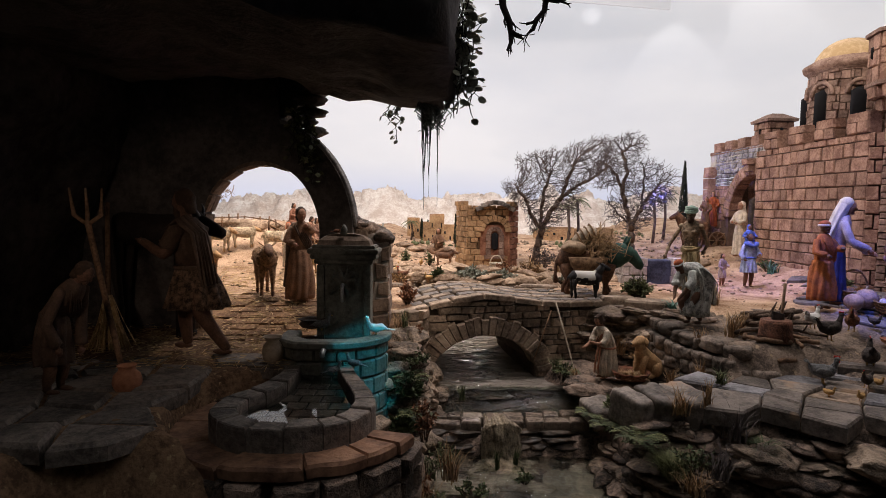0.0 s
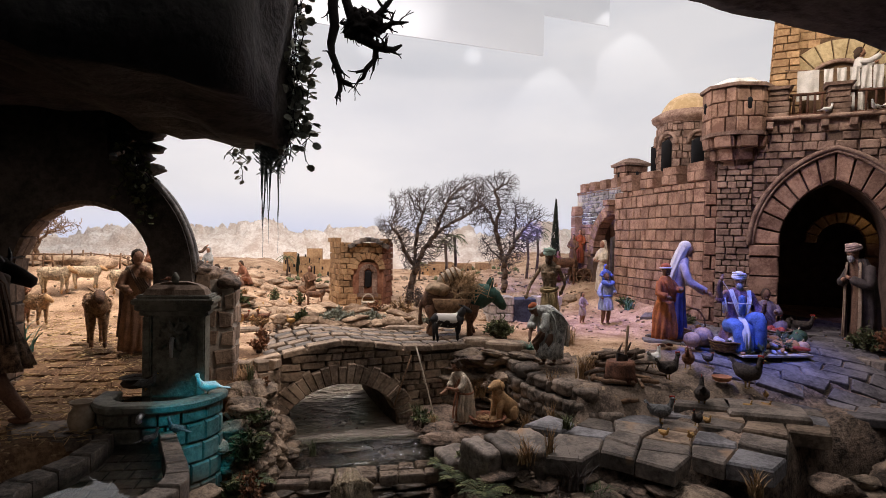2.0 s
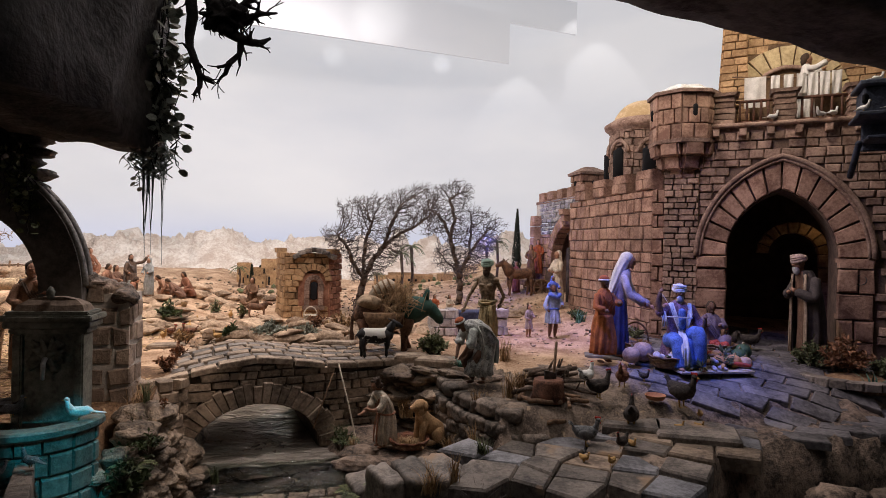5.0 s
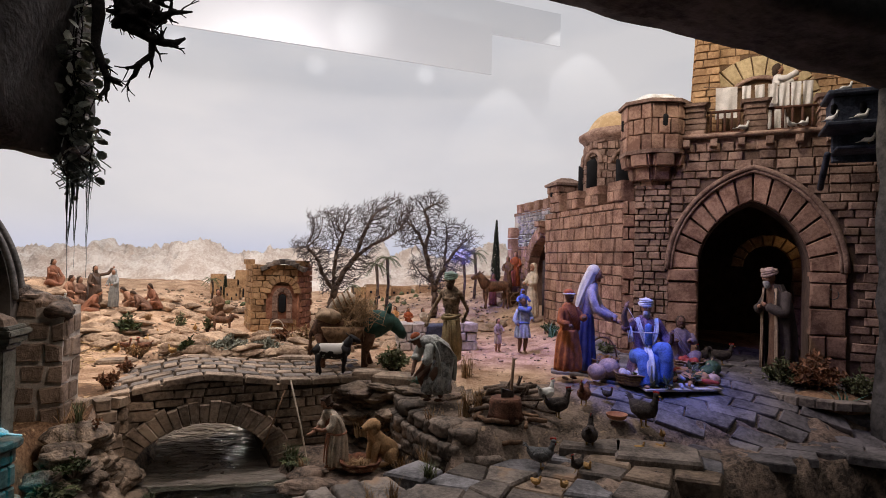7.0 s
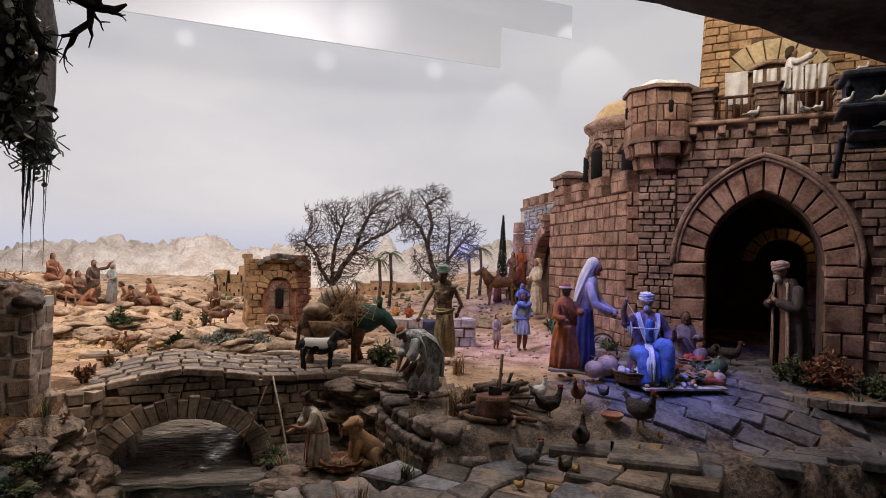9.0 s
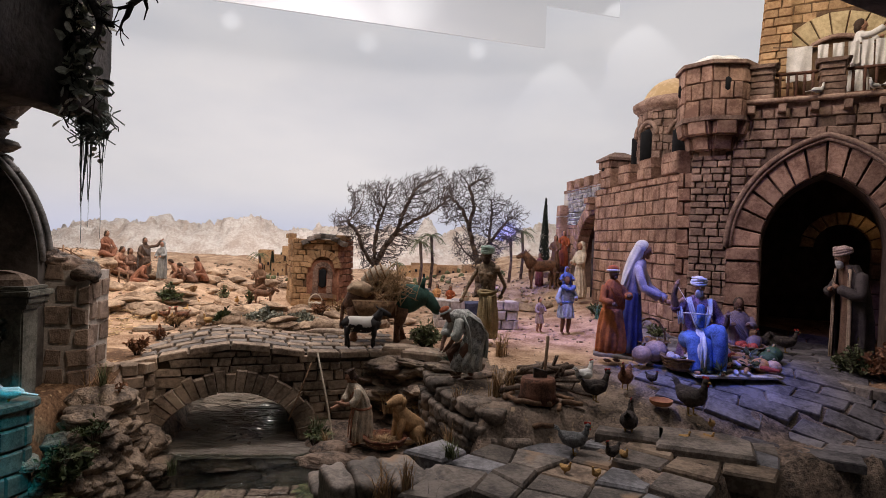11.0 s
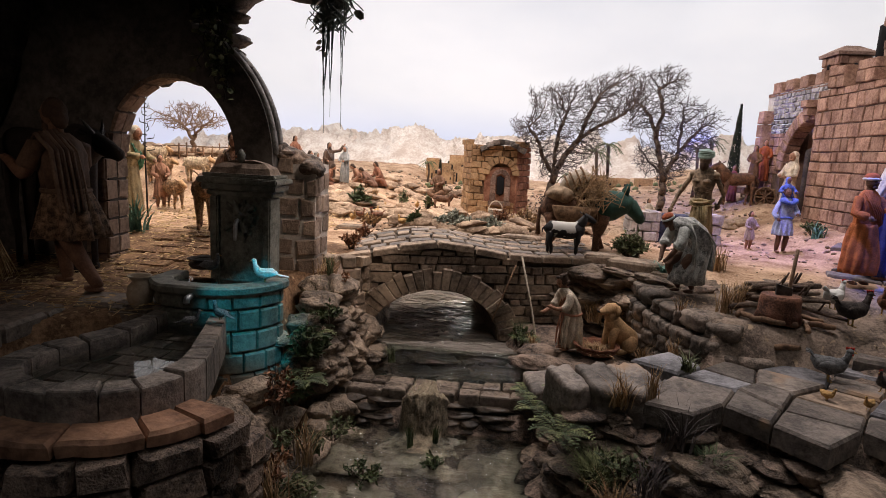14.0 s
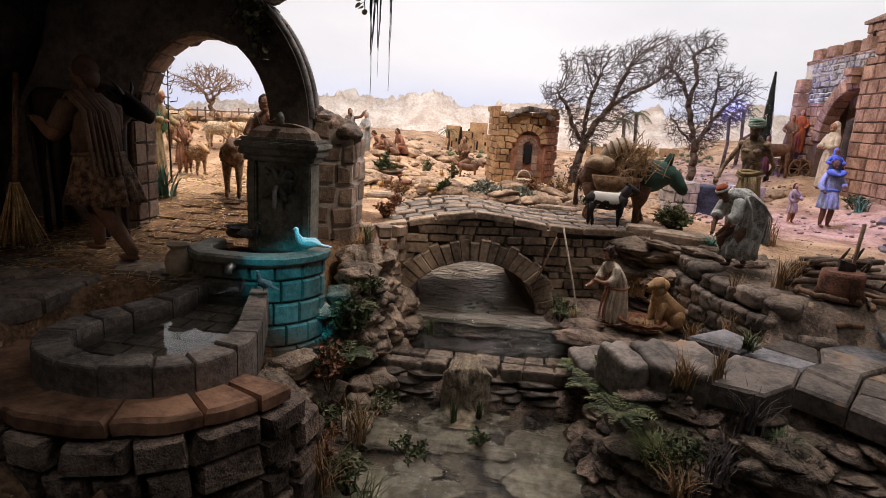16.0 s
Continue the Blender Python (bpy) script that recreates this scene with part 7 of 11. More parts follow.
def standing(name, label, x, y, h, yaw, mats, reach, gear="scarf", hem=0.03, lean=0, beard=None, bare=False, mantle=None, z=None, wide=1.0, torso=0, stride=0.0, sash=None, slim=1.0):
    """A standing robed figurine of one mesh; mats: robe, skin, headcloth, mantle or trim."""
    bm = bmesh.new()
    w = wide
    n = 12
    sk = []
    for i in range(n + 1):
        t = i / n
        zz = hem + (0.54 - hem) * t
        rr = 0.118 * w * (1 - t) ** 0.8 + 0.084 * w * (1 - (1 - t) ** 0.8) + 0.012 * math.sin(math.pi * t)
        sk.append((0, 0.006 * math.sin(t * 5 + x * 9), zz, rr, rr * 0.86))
    loft(bm, sk, 60, 0, 0.16, 11, x * 7)
    for s in (-1, 1):
        fy = stride * s
        if hem > 0.12:
            tube(bm, [(0.052 * s, 0, hem + 0.12), (0.055 * s, fy * 0.62 - 0.02, hem * 0.8), (0.055 * s, fy * 0.85, hem * 0.45), (0.055 * s, fy + 0.01, 0.06), (0.055 * s, fy + 0.01, 0.02)], [0.048, 0.040, 0.037, 0.026, 0.024], 10, 1)
        blob(bm, (0.055 * s, fy - 0.03, 0.016), (0.026, 0.055, 0.017), 1, 2)
    if sash is not None:
        pts = [(0.100 * w * math.cos(a), 0.082 * math.sin(a), 0.535 + 0.006 * math.sin(3 * a)) for a in [2 * math.pi * i / 24 for i in range(25)]]
        tube(bm, pts, 0.016, 7, sash)
    start = len(bm.verts)
    loft(bm, [(0, 0, 0.50, 0.084 * w, 0.070), (0, 0, 0.54, 0.082 * w, 0.068), (0, 0, 0.58, 0.082 * w, 0.068), (0, -0.002, 0.63, 0.088 * w, 0.072), (0, -0.004, 0.68, 0.096, 0.074), (0, -0.002, 0.73, 0.102, 0.068), (0, 0, 0.77, 0.098, 0.060), (0, 0.004, 0.81, 0.070, 0.050), (0, 0.006, 0.835, 0.040, 0.038)], 48, torso, 0.10 if torso == 0 else 0.015, 10, y * 9)
    if torso == 0:
        for k in range(5):
            o = 0.022 * k
            tube(bm, [(-0.075 + o, -0.035, 0.80 - 0.3 * o), (-0.045 + o, -0.072, 0.72 - 0.2 * o), (0.0 + o, -0.078, 0.64), (0.05 + 0.6 * o, -0.062, 0.565 - 0.2 * o), (0.078, -0.02, 0.52 - 0.5 * o)], [0.010, 0.013, 0.013, 0.012, 0.008], 6, 0 if mantle is None else mantle, flat=0.6)
    if bare and torso == 1:
        for sd in (-1, 1):
            blob(bm, (0.042 * sd, -0.058, 0.715), (0.040, 0.024, 0.026), 1, 2)
            blob(bm, (0.096 * sd, 0.0, 0.765), (0.036, 0.036, 0.034), 1, 2)
            for k in range(4):
                tube(bm, [(0.015 * sd, -0.072, 0.665 - 0.018 * k), (0.055 * sd, -0.062, 0.672 - 0.018 * k), (0.084 * sd, -0.02, 0.685 - 0.018 * k)], [0.005, 0.0065, 0.005], 5, 1)
            blob(bm, (0.020 * sd, -0.066, 0.575), (0.017, 0.012, 0.03), 1, 2)
        swag(bm, ((-0.09, -0.05, 0.52), (-0.03, -0.09, 0.505), (0.04, -0.09, 0.51), (0.09, -0.05, 0.525)), 0.04, 0, 0.016, 3)
        swag(bm, ((0.03, -0.10, 0.50), (0.045, -0.115, 0.40), (0.04, -0.12, 0.28), (0.05, -0.12, 0.16)), 0.07, 0, 0.015, 4)
    for s, target in zip((-1, 1), reach):
        if target:
            arm(bm, s, target, sleeve=torso, bare=bare, r=0.031 * slim)
    head(bm, 0.905, gear, beard=beard)
    if mantle is not None:
        loft(bm, [(0, 0.030, 0.14 + 0.048 * i, 0.118 * w - 0.0012 * i - (0.0 if i < 12 else 0.02 * (i - 12)), 0.076 - 0.001 * i) for i in range(15)], 56, mantle, 0.15, 11, 2.0)
    if lean:
        bend(bm, start, (0, 0, 0.52), lean)
    return finish(bm, name, mats, x, y, plain_z(x, y) + 0.006 if z is None else z, h, yaw, label)


def turn_part(bm, start, place, tilt=0.0, turn=0.0, roll=0.0, scale=1.0):
    """Moves what was built about the origin since start to its place, nodded, turned and leaned."""
    bm.verts.ensure_lookup_table()
    m = Euler((radians(tilt), radians(roll), radians(turn))).to_matrix()
    for v in bm.verts[start:]:
        v.co = Vector(place) + m @ (v.co * scale)


def limb_of(bm, joints, radii, mat, seg=12):
    """A bent limb or sleeve through its joints, rounded at the bends."""
    pts, rr = [], []
    js = [Vector(j) for j in joints]
    for i in range(len(js) - 1):
        for k in range(4):
            t = k / 4
            p0, p1, p2, p3 = js[max(0, i - 1)], js[i], js[i + 1], js[min(len(js) - 1, i + 2)]
            m1, m2 = (p2 - p0) * 0.3, (p3 - p1) * 0.3
            pts.append(p1 * (2 * t ** 3 - 3 * t * t + 1) + m1 * (t ** 3 - 2 * t * t + t) + p2 * (3 * t * t - 2 * t ** 3) + m2 * (t ** 3 - t * t))
            rr.append(radii[i] + (radii[i + 1] - radii[i]) * t)
    pts.append(js[-1])
    rr.append(radii[-1])
    tube(bm, pts, rr, seg, mat)


def palm_of(bm, at, way, mat):
    at, way = Vector(at), Vector(way).normalized()
    blob(bm, at + way * 0.018, (0.020, 0.020, 0.020), mat, 2)
    for k in (-1, 0, 1):
        tube(bm, [at + way * 0.02, at + way * 0.05 + Vector((0.009 * k, 0, 0.005 * k))], [0.008, 0.005], 5, mat)


def swag(bm, points, width, mat, thick=0.010, strands=4):
    """A band of cloth in parallel folds along a line of points; it hangs about its line."""
    ps = [Vector(p) for p in points]
    for k in range(strands):
        o = (k / max(1, strands - 1) - 0.5) * width
        line = []
        for i, p in enumerate(ps):
            d = (ps[min(i + 1, len(ps) - 1)] - ps[max(i - 1, 0)]).normalized()
            side = d.cross(Vector((0, -1, 0)))
            side = side.normalized() if side.length > 0.05 else Vector((1, 0, 0))
            line.append(p + side * o + Vector((0, -0.004 * math.cos(k * 2.6), 0)))
        tube(bm, line, [thick * (0.8 + 0.35 * math.sin(k * 2.1 + i)) for i in range(len(line))], 7, mat, flat=0.75)


def merchant():
    """Seated on a low stool: one arm lifted with the scale beam, one knee forward."""
    bm = bmesh.new()
    loft(bm, [(0, 0.04, 0.0, 0.150, 0.13), (0, 0.04, 0.10, 0.150, 0.13), (0, 0.03, 0.22, 0.130, 0.115), (0, 0.01, 0.30, 0.112, 0.095), (0, 0.0, 0.38, 0.104, 0.085), (0, -0.004, 0.46, 0.116, 0.086), (0, 0, 0.54, 0.124, 0.078), (0, 0.004, 0.585, 0.100, 0.062), (0, 0.006, 0.62, 0.048, 0.045)], 60, 0, 0.10, 11, 2.0)
    # lap and the two legs in blue cloth, one foot forward
    limb_of(bm, ((0.06, 0.0, 0.25), (0.115, -0.20, 0.34), (0.125, -0.23, 0.16), (0.12, -0.20, 0.03)), (0.088, 0.064, 0.058, 0.070), 3, 20)
    limb_of(bm, ((-0.06, 0.0, 0.24), (-0.075, -0.19, 0.25), (-0.075, -0.25, 0.12), (-0.07, -0.26, 0.03)), (0.088, 0.062, 0.052, 0.062), 3, 20)
    loft(bm, [(0.0, -0.23, 0.02, 0.125, 0.045), (0.005, -0.225, 0.08, 0.12, 0.045), (0.01, -0.21, 0.16, 0.11, 0.045), (0.015, -0.17, 0.24, 0.10, 0.06), (0.01, -0.10, 0.29, 0.10, 0.06)], 56, 3, 0.22, 9, 0.6)
    for x in (-0.07, 0.12):
        blob(bm, (x, -0.30, 0.016), (0.028, 0.055, 0.018), 1, 2)
    # open mantle edges, crossed over the chest, and a pale sash that falls between the knees
    swag(bm, ((-0.085, -0.03, 0.60), (-0.072, -0.085, 0.50), (-0.035, -0.10, 0.40), (-0.005, -0.115, 0.33)), 0.030, 2, 0.010, 3)
    swag(bm, ((0.085, -0.03, 0.60), (0.075, -0.085, 0.50), (0.045, -0.10, 0.40), (0.010, -0.115, 0.33)), 0.030, 2, 0.010, 3)
    swag(bm, ((-0.01, -0.12, 0.33), (-0.02, -0.20, 0.29), (-0.03, -0.285, 0.20), (-0.035, -0.30, 0.05)), 0.05, 2, 0.012, 4)
    limb_of(bm, ((0, -0.09, 0.54), (0, -0.098, 0.45), (0, -0.10, 0.36)), (0.03, 0.038, 0.03), 3)
    # lifted right arm: wide sleeve slipped to the elbow, bare forearm
    limb_of(bm, ((-0.10, 0.0, 0.565), (-0.175, -0.03, 0.50), (-0.20, -0.05, 0.52)), (0.044, 0.044, 0.040), 0)
    limb_of(bm, ((-0.19, -0.045, 0.52), (-0.215, -0.06, 0.61), (-0.20, -0.075, 0.70)), (0.034, 0.026, 0.018), 5)
    palm_of(bm, (-0.20, -0.075, 0.70), (0.3, -0.2, 1), 1)
    swag(bm, ((-0.17, -0.06, 0.52), (-0.16, -0.08, 0.44), (-0.15, -0.07, 0.38)), 0.035, 2, 0.010, 3)
    # left arm lowered beside the knee, hand raised a little
    limb_of(bm, ((0.10, 0.0, 0.565), (0.175, 0.01, 0.43), (0.20, -0.05, 0.36)), (0.046, 0.050, 0.052), 0)
    limb_of(bm, ((0.20, -0.05, 0.36), (0.215, -0.09, 0.40), (0.21, -0.11, 0.46)), (0.03, 0.022, 0.017), 5)
    palm_of(bm, (0.21, -0.11, 0.46), (0, -0.3, 1), 1)
    # the beam of the scale on its cord
    tube(bm, [(-0.20, -0.08, 0.71), (-0.10, -0.135, 0.535), (-0.05, -0.145, 0.475)], 0.003, 5, 2)
    tube(bm, [(-0.16, -0.145, 0.478), (0.08, -0.145, 0.472)], 0.006, 6, 2)
    start = len(bm.verts)
    head(bm, 0.0, "turban", cloth=2, beard=4)
    turn_part(bm, start, (0, -0.012, 0.70), 6, -6)
    mauve = painted("mauve_robe", (0.24, 0.13, 0.17), k=0.6, scale=55)
    return finish(bm, "seated_merchant_figurine", [mauve, SKIN, WHITE_CLOTH, painted("blue_under_robe", (0.10, 0.17, 0.42), k=0.5), GREY_BEARD, DARK_SKIN], 1.368, 1.715, plain_z(1.368, 1.715) + 0.006, 0.315, -14, "seated bearded merchant figurine in mauve and blue robes, lifting a scale")


def bending_man():
    """Half crouched and bent forward, back rounded, striped cloth over the back."""
    bm = bmesh.new()
    tube(bm, [(0, 0.14, 0.40), (0, 0.13, 0.50), (0, 0.07, 0.62), (0, -0.04, 0.70), (0, -0.14, 0.72), (0, -0.20, 0.715)], [0.13, 0.150, 0.150, 0.140, 0.105, 0.055], 36, 0, flat=0.82)
    loft(bm, [(0, 0.03, 0.10, 0.150, 0.16), (0, 0.02, 0.18, 0.155, 0.165), (0, 0.04, 0.27, 0.155, 0.165), (0, 0.07, 0.34, 0.155, 0.15), (0, 0.10, 0.42, 0.145, 0.13), (0, 0.11, 0.50, 0.13, 0.11)], 64, 0, 0.22, 11, 0.8)
    for sd, fy in ((-1, -0.05), (1, 0.05)):
        limb_of(bm, ((0.06 * sd, 0.06, 0.40), (0.065 * sd, -0.11 + fy, 0.30), (0.045 * sd, 0.02 + fy, 0.05)), (0.075, 0.050, 0.026), 1)
        blob(bm, (0.045 * sd, -0.02 + fy, 0.016), (0.028, 0.060, 0.018), 1, 2)
        limb_of(bm, ((0.10 * sd, -0.13, 0.69), (0.135 * sd, -0.17, 0.55), (0.12 * sd, -0.20, 0.50)), (0.055, 0.060, 0.064), 3)
        limb_of(bm, ((0.12 * sd, -0.19, 0.52), (0.09 * sd, -0.24, 0.42), (0.05 * sd, -0.27, 0.36)), (0.030, 0.024, 0.018), 1)
        palm_of(bm, (0.05 * sd, -0.27, 0.36), (-0.3 * sd, -0.6, -0.8), 1)
    # cloth over the shoulders, hanging in folds down the side and back
    for k in range(9):
        a = -0.75 + 1.5 * k / 8
        x = 0.145 * math.sin(a * 1.5)
        swag(bm, ((x * 0.6, -0.13, 0.775 - 0.10 * abs(a)), (x, -0.02, 0.80 - 0.09 * abs(a)), (x * 1.08, 0.11, 0.71 - 0.07 * abs(a)), (x * 1.12, 0.21, 0.54), (x * 1.15, 0.215, 0.36), (x * 1.2, 0.20, 0.26)), 0.030, 3 if k % 3 else 4, 0.011, 2)
    for sd in (-1, 1):
        swag(bm, ((0.12 * sd, -0.10, 0.74), (0.165 * sd, -0.06, 0.62), (0.17 * sd, -0.03, 0.48), (0.165 * sd, -0.02, 0.34)), 0.06, 3, 0.013, 4)
    start = len(bm.verts)
    head(bm, 0.0, "cap", cloth=2, beard=None)
    turn_part(bm, start, (0, -0.265, 0.765), 30)
    return finish(bm, "bending_man_figurine", [STRIPE, DARK_SKIN, RUST, painted("pale_grey_cloth", (0.50, 0.51, 0.47), k=0.4), painted("grey_green_cloth", (0.17, 0.20, 0.17))], 0.732, 1.692, plain_z(0.732, 1.692) + 0.008, 0.222, -72, "bending man figurine in a grey striped cloth and red cap")


def shepherd_boy():
    """A boy leaning over his basket, tunic hitched with a sash, both arms held forward."""
    bm = bmesh.new()
    loft(bm, [(0, 0.05, 0.05, 0.150, 0.145), (0, 0.05, 0.14, 0.150, 0.140), (0, 0.055, 0.26, 0.140, 0.128), (0, 0.06, 0.38, 0.128, 0.115), (0, 0.05, 0.48, 0.116, 0.100), (0, 0.02, 0.58, 0.120, 0.098), (0, -0.03, 0.68, 0.126, 0.094), (0, -0.075, 0.755, 0.108, 0.078), (0, -0.10, 0.80, 0.055, 0.048)], 56, 0, 0.16, 10, 0.5)
    for sd in (-1, 1):
        blob(bm, (0.05 * sd, -0.06, 0.018), (0.030, 0.065, 0.020), 1, 2)
        tube(bm, [(0.05 * sd, 0.02, 0.12), (0.05 * sd, -0.01, 0.02)], [0.034, 0.026], 10, 1)
        limb_of(bm, ((0.115 * sd, -0.07, 0.73), (0.140 * sd, -0.10, 0.62), (0.125 * sd, -0.15, 0.55)), (0.050, 0.052, 0.056), 0)
        limb_of(bm, ((0.13 * sd, -0.13, 0.57), (0.115 * sd, -0.24, 0.53 + 0.03 * sd), (0.09 * sd, -0.32, 0.53 + 0.06 * sd)), (0.030, 0.025, 0.019), 1)
        palm_of(bm, (0.09 * sd, -0.32, 0.53 + 0.06 * sd), (-0.1 * sd, -1, 0.1), 1)
    tube(bm, [(0.124 * math.cos(a), 0.045 + 0.106 * math.sin(a), 0.47 + 0.01 * math.sin(a)) for a in [2 * math.pi * i / 24 for i in range(25)]], 0.016, 7, 3)
    swag(bm, ((0.09, -0.10, 0.76), (0.03, -0.115, 0.66), (-0.05, -0.10, 0.56), (-0.10, -0.04, 0.47)), 0.05, 3, 0.012, 3)
    for x, e in ((-0.09, 0.25), (-0.03, 0.05), (0.04, 0.10), (0.10, 0.22)):
        swag(bm, ((x, -0.055, 0.45), (x * 1.15, -0.085, 0.30), (x * 1.25, -0.095, 0.16), (x * 1.3, -0.095, 0.06)), 0.03, 3 if x < 0 else 0, 0.012, 2)
    start = len(bm.verts)
    head(bm, 0.0, "hair", cloth=2)
    for i in range(26):
        a = i * 2.4
        blob(bm, (0.052 * math.cos(a), 0.018 + 0.050 * math.sin(a), 0.012 + 0.058 * math.cos(i * 0.8)), 0.018, 2, 1)
    turn_part(bm, start, (0, -0.135, 0.885), 26, 0, 0, 1.12)
    return finish(bm, "shepherd_boy_figurine", [painted("cream_tunic", (0.62, 0.52, 0.40), k=0.35), SKIN, HAIR, painted("red_edged_cloth", (0.42, 0.20, 0.12))], 0.470, 1.662, 0.020, 0.190, -66, "shepherd boy figurine in cream tunic leaning over his basket")


def striding_shepherd():
    """Striding, one bare leg far ahead of the other, knee-length patterned tunic, mantle over the shoulder."""
    bm = bmesh.new()
    loft(bm, [(0, 0.02, 0.27, 0.150, 0.175), (0, 0.015, 0.34, 0.142, 0.160), (0, 0.01, 0.43, 0.130, 0.132), (0, 0.0, 0.52, 0.112, 0.096)], 56, 0, 0.20, 11, 0.3)
    loft(bm, [(0, 0.0, 0.51, 0.112, 0.094), (0, -0.01, 0.60, 0.122, 0.094), (0, -0.025, 0.70, 0.138, 0.090), (0, -0.035, 0.765, 0.120, 0.072), (0, -0.04, 0.81, 0.055, 0.048)], 44, 3, 0.08, 9, 0.6)
    for sd, hip, knee, foot in ((-1, 0.02, -0.10, -0.08), (1, 0.03, 0.09, 0.235)):
        limb_of(bm, ((0.055 * sd, hip, 0.36), (0.060 * sd, knee, 0.225), (0.055 * sd, foot, 0.035)), (0.066, 0.046, 0.027), 1)
        blob(bm, (0.055 * sd, foot - 0.030, 0.020), (0.030, 0.062, 0.020), 1, 2)
    for sd, elbow, wrist in ((-1, (-0.165, -0.07, 0.60), (-0.09, -0.23, 0.645)), (1, (0.165, -0.09, 0.60), (0.10, -0.26, 0.665))):
        limb_of(bm, ((0.125 * sd, -0.03, 0.745), tuple((Vector(elbow) * 0.75 + Vector((0.125 * sd, -0.03, 0.745)) * 0.25))), (0.050, 0.050), 3)
        limb_of(bm, ((0.135 * sd, -0.05, 0.68), elbow, wrist), (0.036, 0.032, 0.022), 1)
        palm_of(bm, wrist, (-0.1 * sd, -1, 0.25), 1)
    for k in range(5):
        x = 0.02 + 0.028 * k
        swag(bm, ((x * 0.7, -0.115, 0.74), (x, -0.02, 0.815 - 0.008 * k), (x * 1.05, 0.085, 0.72), (x * 1.15, 0.125, 0.56), (x * 1.2, 0.150, 0.42)), 0.03, 3 if k % 2 else 4, 0.012, 2)
    tube(bm, [(0.116 * math.cos(a), 0.098 * math.sin(a), 0.515) for a in [2 * math.pi * i / 24 for i in range(25)]], 0.014, 7, 4)
    start = len(bm.verts)
    head(bm, 0.0, "hair", cloth=2, beard=2)
    turn_part(bm, start, (0, -0.065, 0.905), 8)
    return finish(bm, "striding_shepherd_figurine", [painted("patterned_tunic", (0.20, 0.125, 0.08), k=0.85, scale=90), DARK_SKIN, HAIR, DARK_BROWN, painted("faded_mantle", (0.15, 0.095, 0.065))], -0.575, 1.36, plain_z(-0.575, 1.36) + 0.008, 0.385, -98, "striding shepherd figurine in a dark patterned short tunic")


def gate_man():
    """Hunched old man, hands before the chest, dark mantle from the shoulders to the ground."""
    bm = bmesh.new()
    loft(bm, [(0, 0.02, 0.015, 0.115, 0.105), (0, 0.02, 0.10, 0.108, 0.10), (0, 0.018, 0.22, 0.100, 0.09), (0, 0.014, 0.34, 0.095, 0.085), (0, 0.01, 0.46, 0.092, 0.082), (0, 0.0, 0.56, 0.094, 0.078), (0, -0.02, 0.66, 0.104, 0.074), (0, -0.04, 0.73, 0.104, 0.064), (0, -0.055, 0.775, 0.080, 0.052), (0, -0.065, 0.80, 0.044, 0.042)], 60, 0, 0.13, 10, 1.4)
    # mantle: open at the front
    rows = []
    for j in range(13):
        t = j / 12
        z = 0.80 - 0.775 * t
        ring = []
        for i in range(41):
            a = radians(-55 + 290 * i / 40)
            k = 1 + (0.03 + 0.10 * t) * math.sin(i * 1.15 + 2 * t) + 0.04 * noise.noise(Vector((i * 0.3, t * 4, 3)))
            rx, ry = (0.075 + 0.065 * min(1, t * 5) + 0.010 * t) * k, (0.060 + 0.045 * min(1, t * 5) + 0.030 * t) * k
            ring.append(bm.verts.new((rx * math.cos(a), -0.050 + 0.07 * min(1, t * 1.6) + ry * math.sin(a), z)))
        rows.append(ring)
    for a, b in zip(rows, rows[1:]):
        for i in range(40):
            f = bm.faces.new((a[i], b[i], b[i + 1], a[i + 1]))
            f.material_index, f.smooth = 3, True
    swag(bm, ((0.075, -0.10, 0.76), (0.085, -0.11, 0.62), (0.092, -0.10, 0.40), (0.095, -0.10, 0.20), (0.098, -0.10, 0.03)), 0.022, 5, 0.010, 3)
    swag(bm, ((-0.075, -0.10, 0.76), (-0.085, -0.11, 0.62), (-0.092, -0.10, 0.40), (-0.095, -0.10, 0.20), (-0.098, -0.10, 0.03)), 0.022, 5, 0.010, 3)
    limb_of(bm, ((-0.10, -0.02, 0.72), (-0.15, -0.07, 0.57), (-0.07, -0.16, 0.58)), (0.045, 0.050, 0.040), 3)
    limb_of(bm, ((0.10, -0.02, 0.72), (0.15, -0.07, 0.55), (0.05, -0.16, 0.60)), (0.045, 0.050, 0.040), 3)
    palm_of(bm, (-0.06, -0.165, 0.585), (1, -0.3, 0.6), 1)
    palm_of(bm, (0.04, -0.17, 0.605), (-1, -0.2, 0.8), 1)
    for x in (-0.045, 0.05):
        blob(bm, (x, -0.09, 0.014), (0.026, 0.05, 0.016), 1, 2)
    start = len(bm.verts)
    head(bm, 0.0, "turban", cloth=2, beard=4)
    turn_part(bm, start, (0, -0.105, 0.865), 12)
    return finish(bm, "gate_man_figurine", [painted("fawn_robe", (0.17, 0.095, 0.06)), SKIN, painted("dull_turban", (0.46, 0.33, 0.29)), painted("grey_brown_mantle", (0.07, 0.055, 0.05)), GREY_BEARD, painted("pale_mantle_edge", (0.40, 0.29, 0.20))], 1.838, 1.728, plain_z(1.838, 1.728) + 0.014, 0.345, -92, "hunched bearded old man figurine in dark mantle and turban")


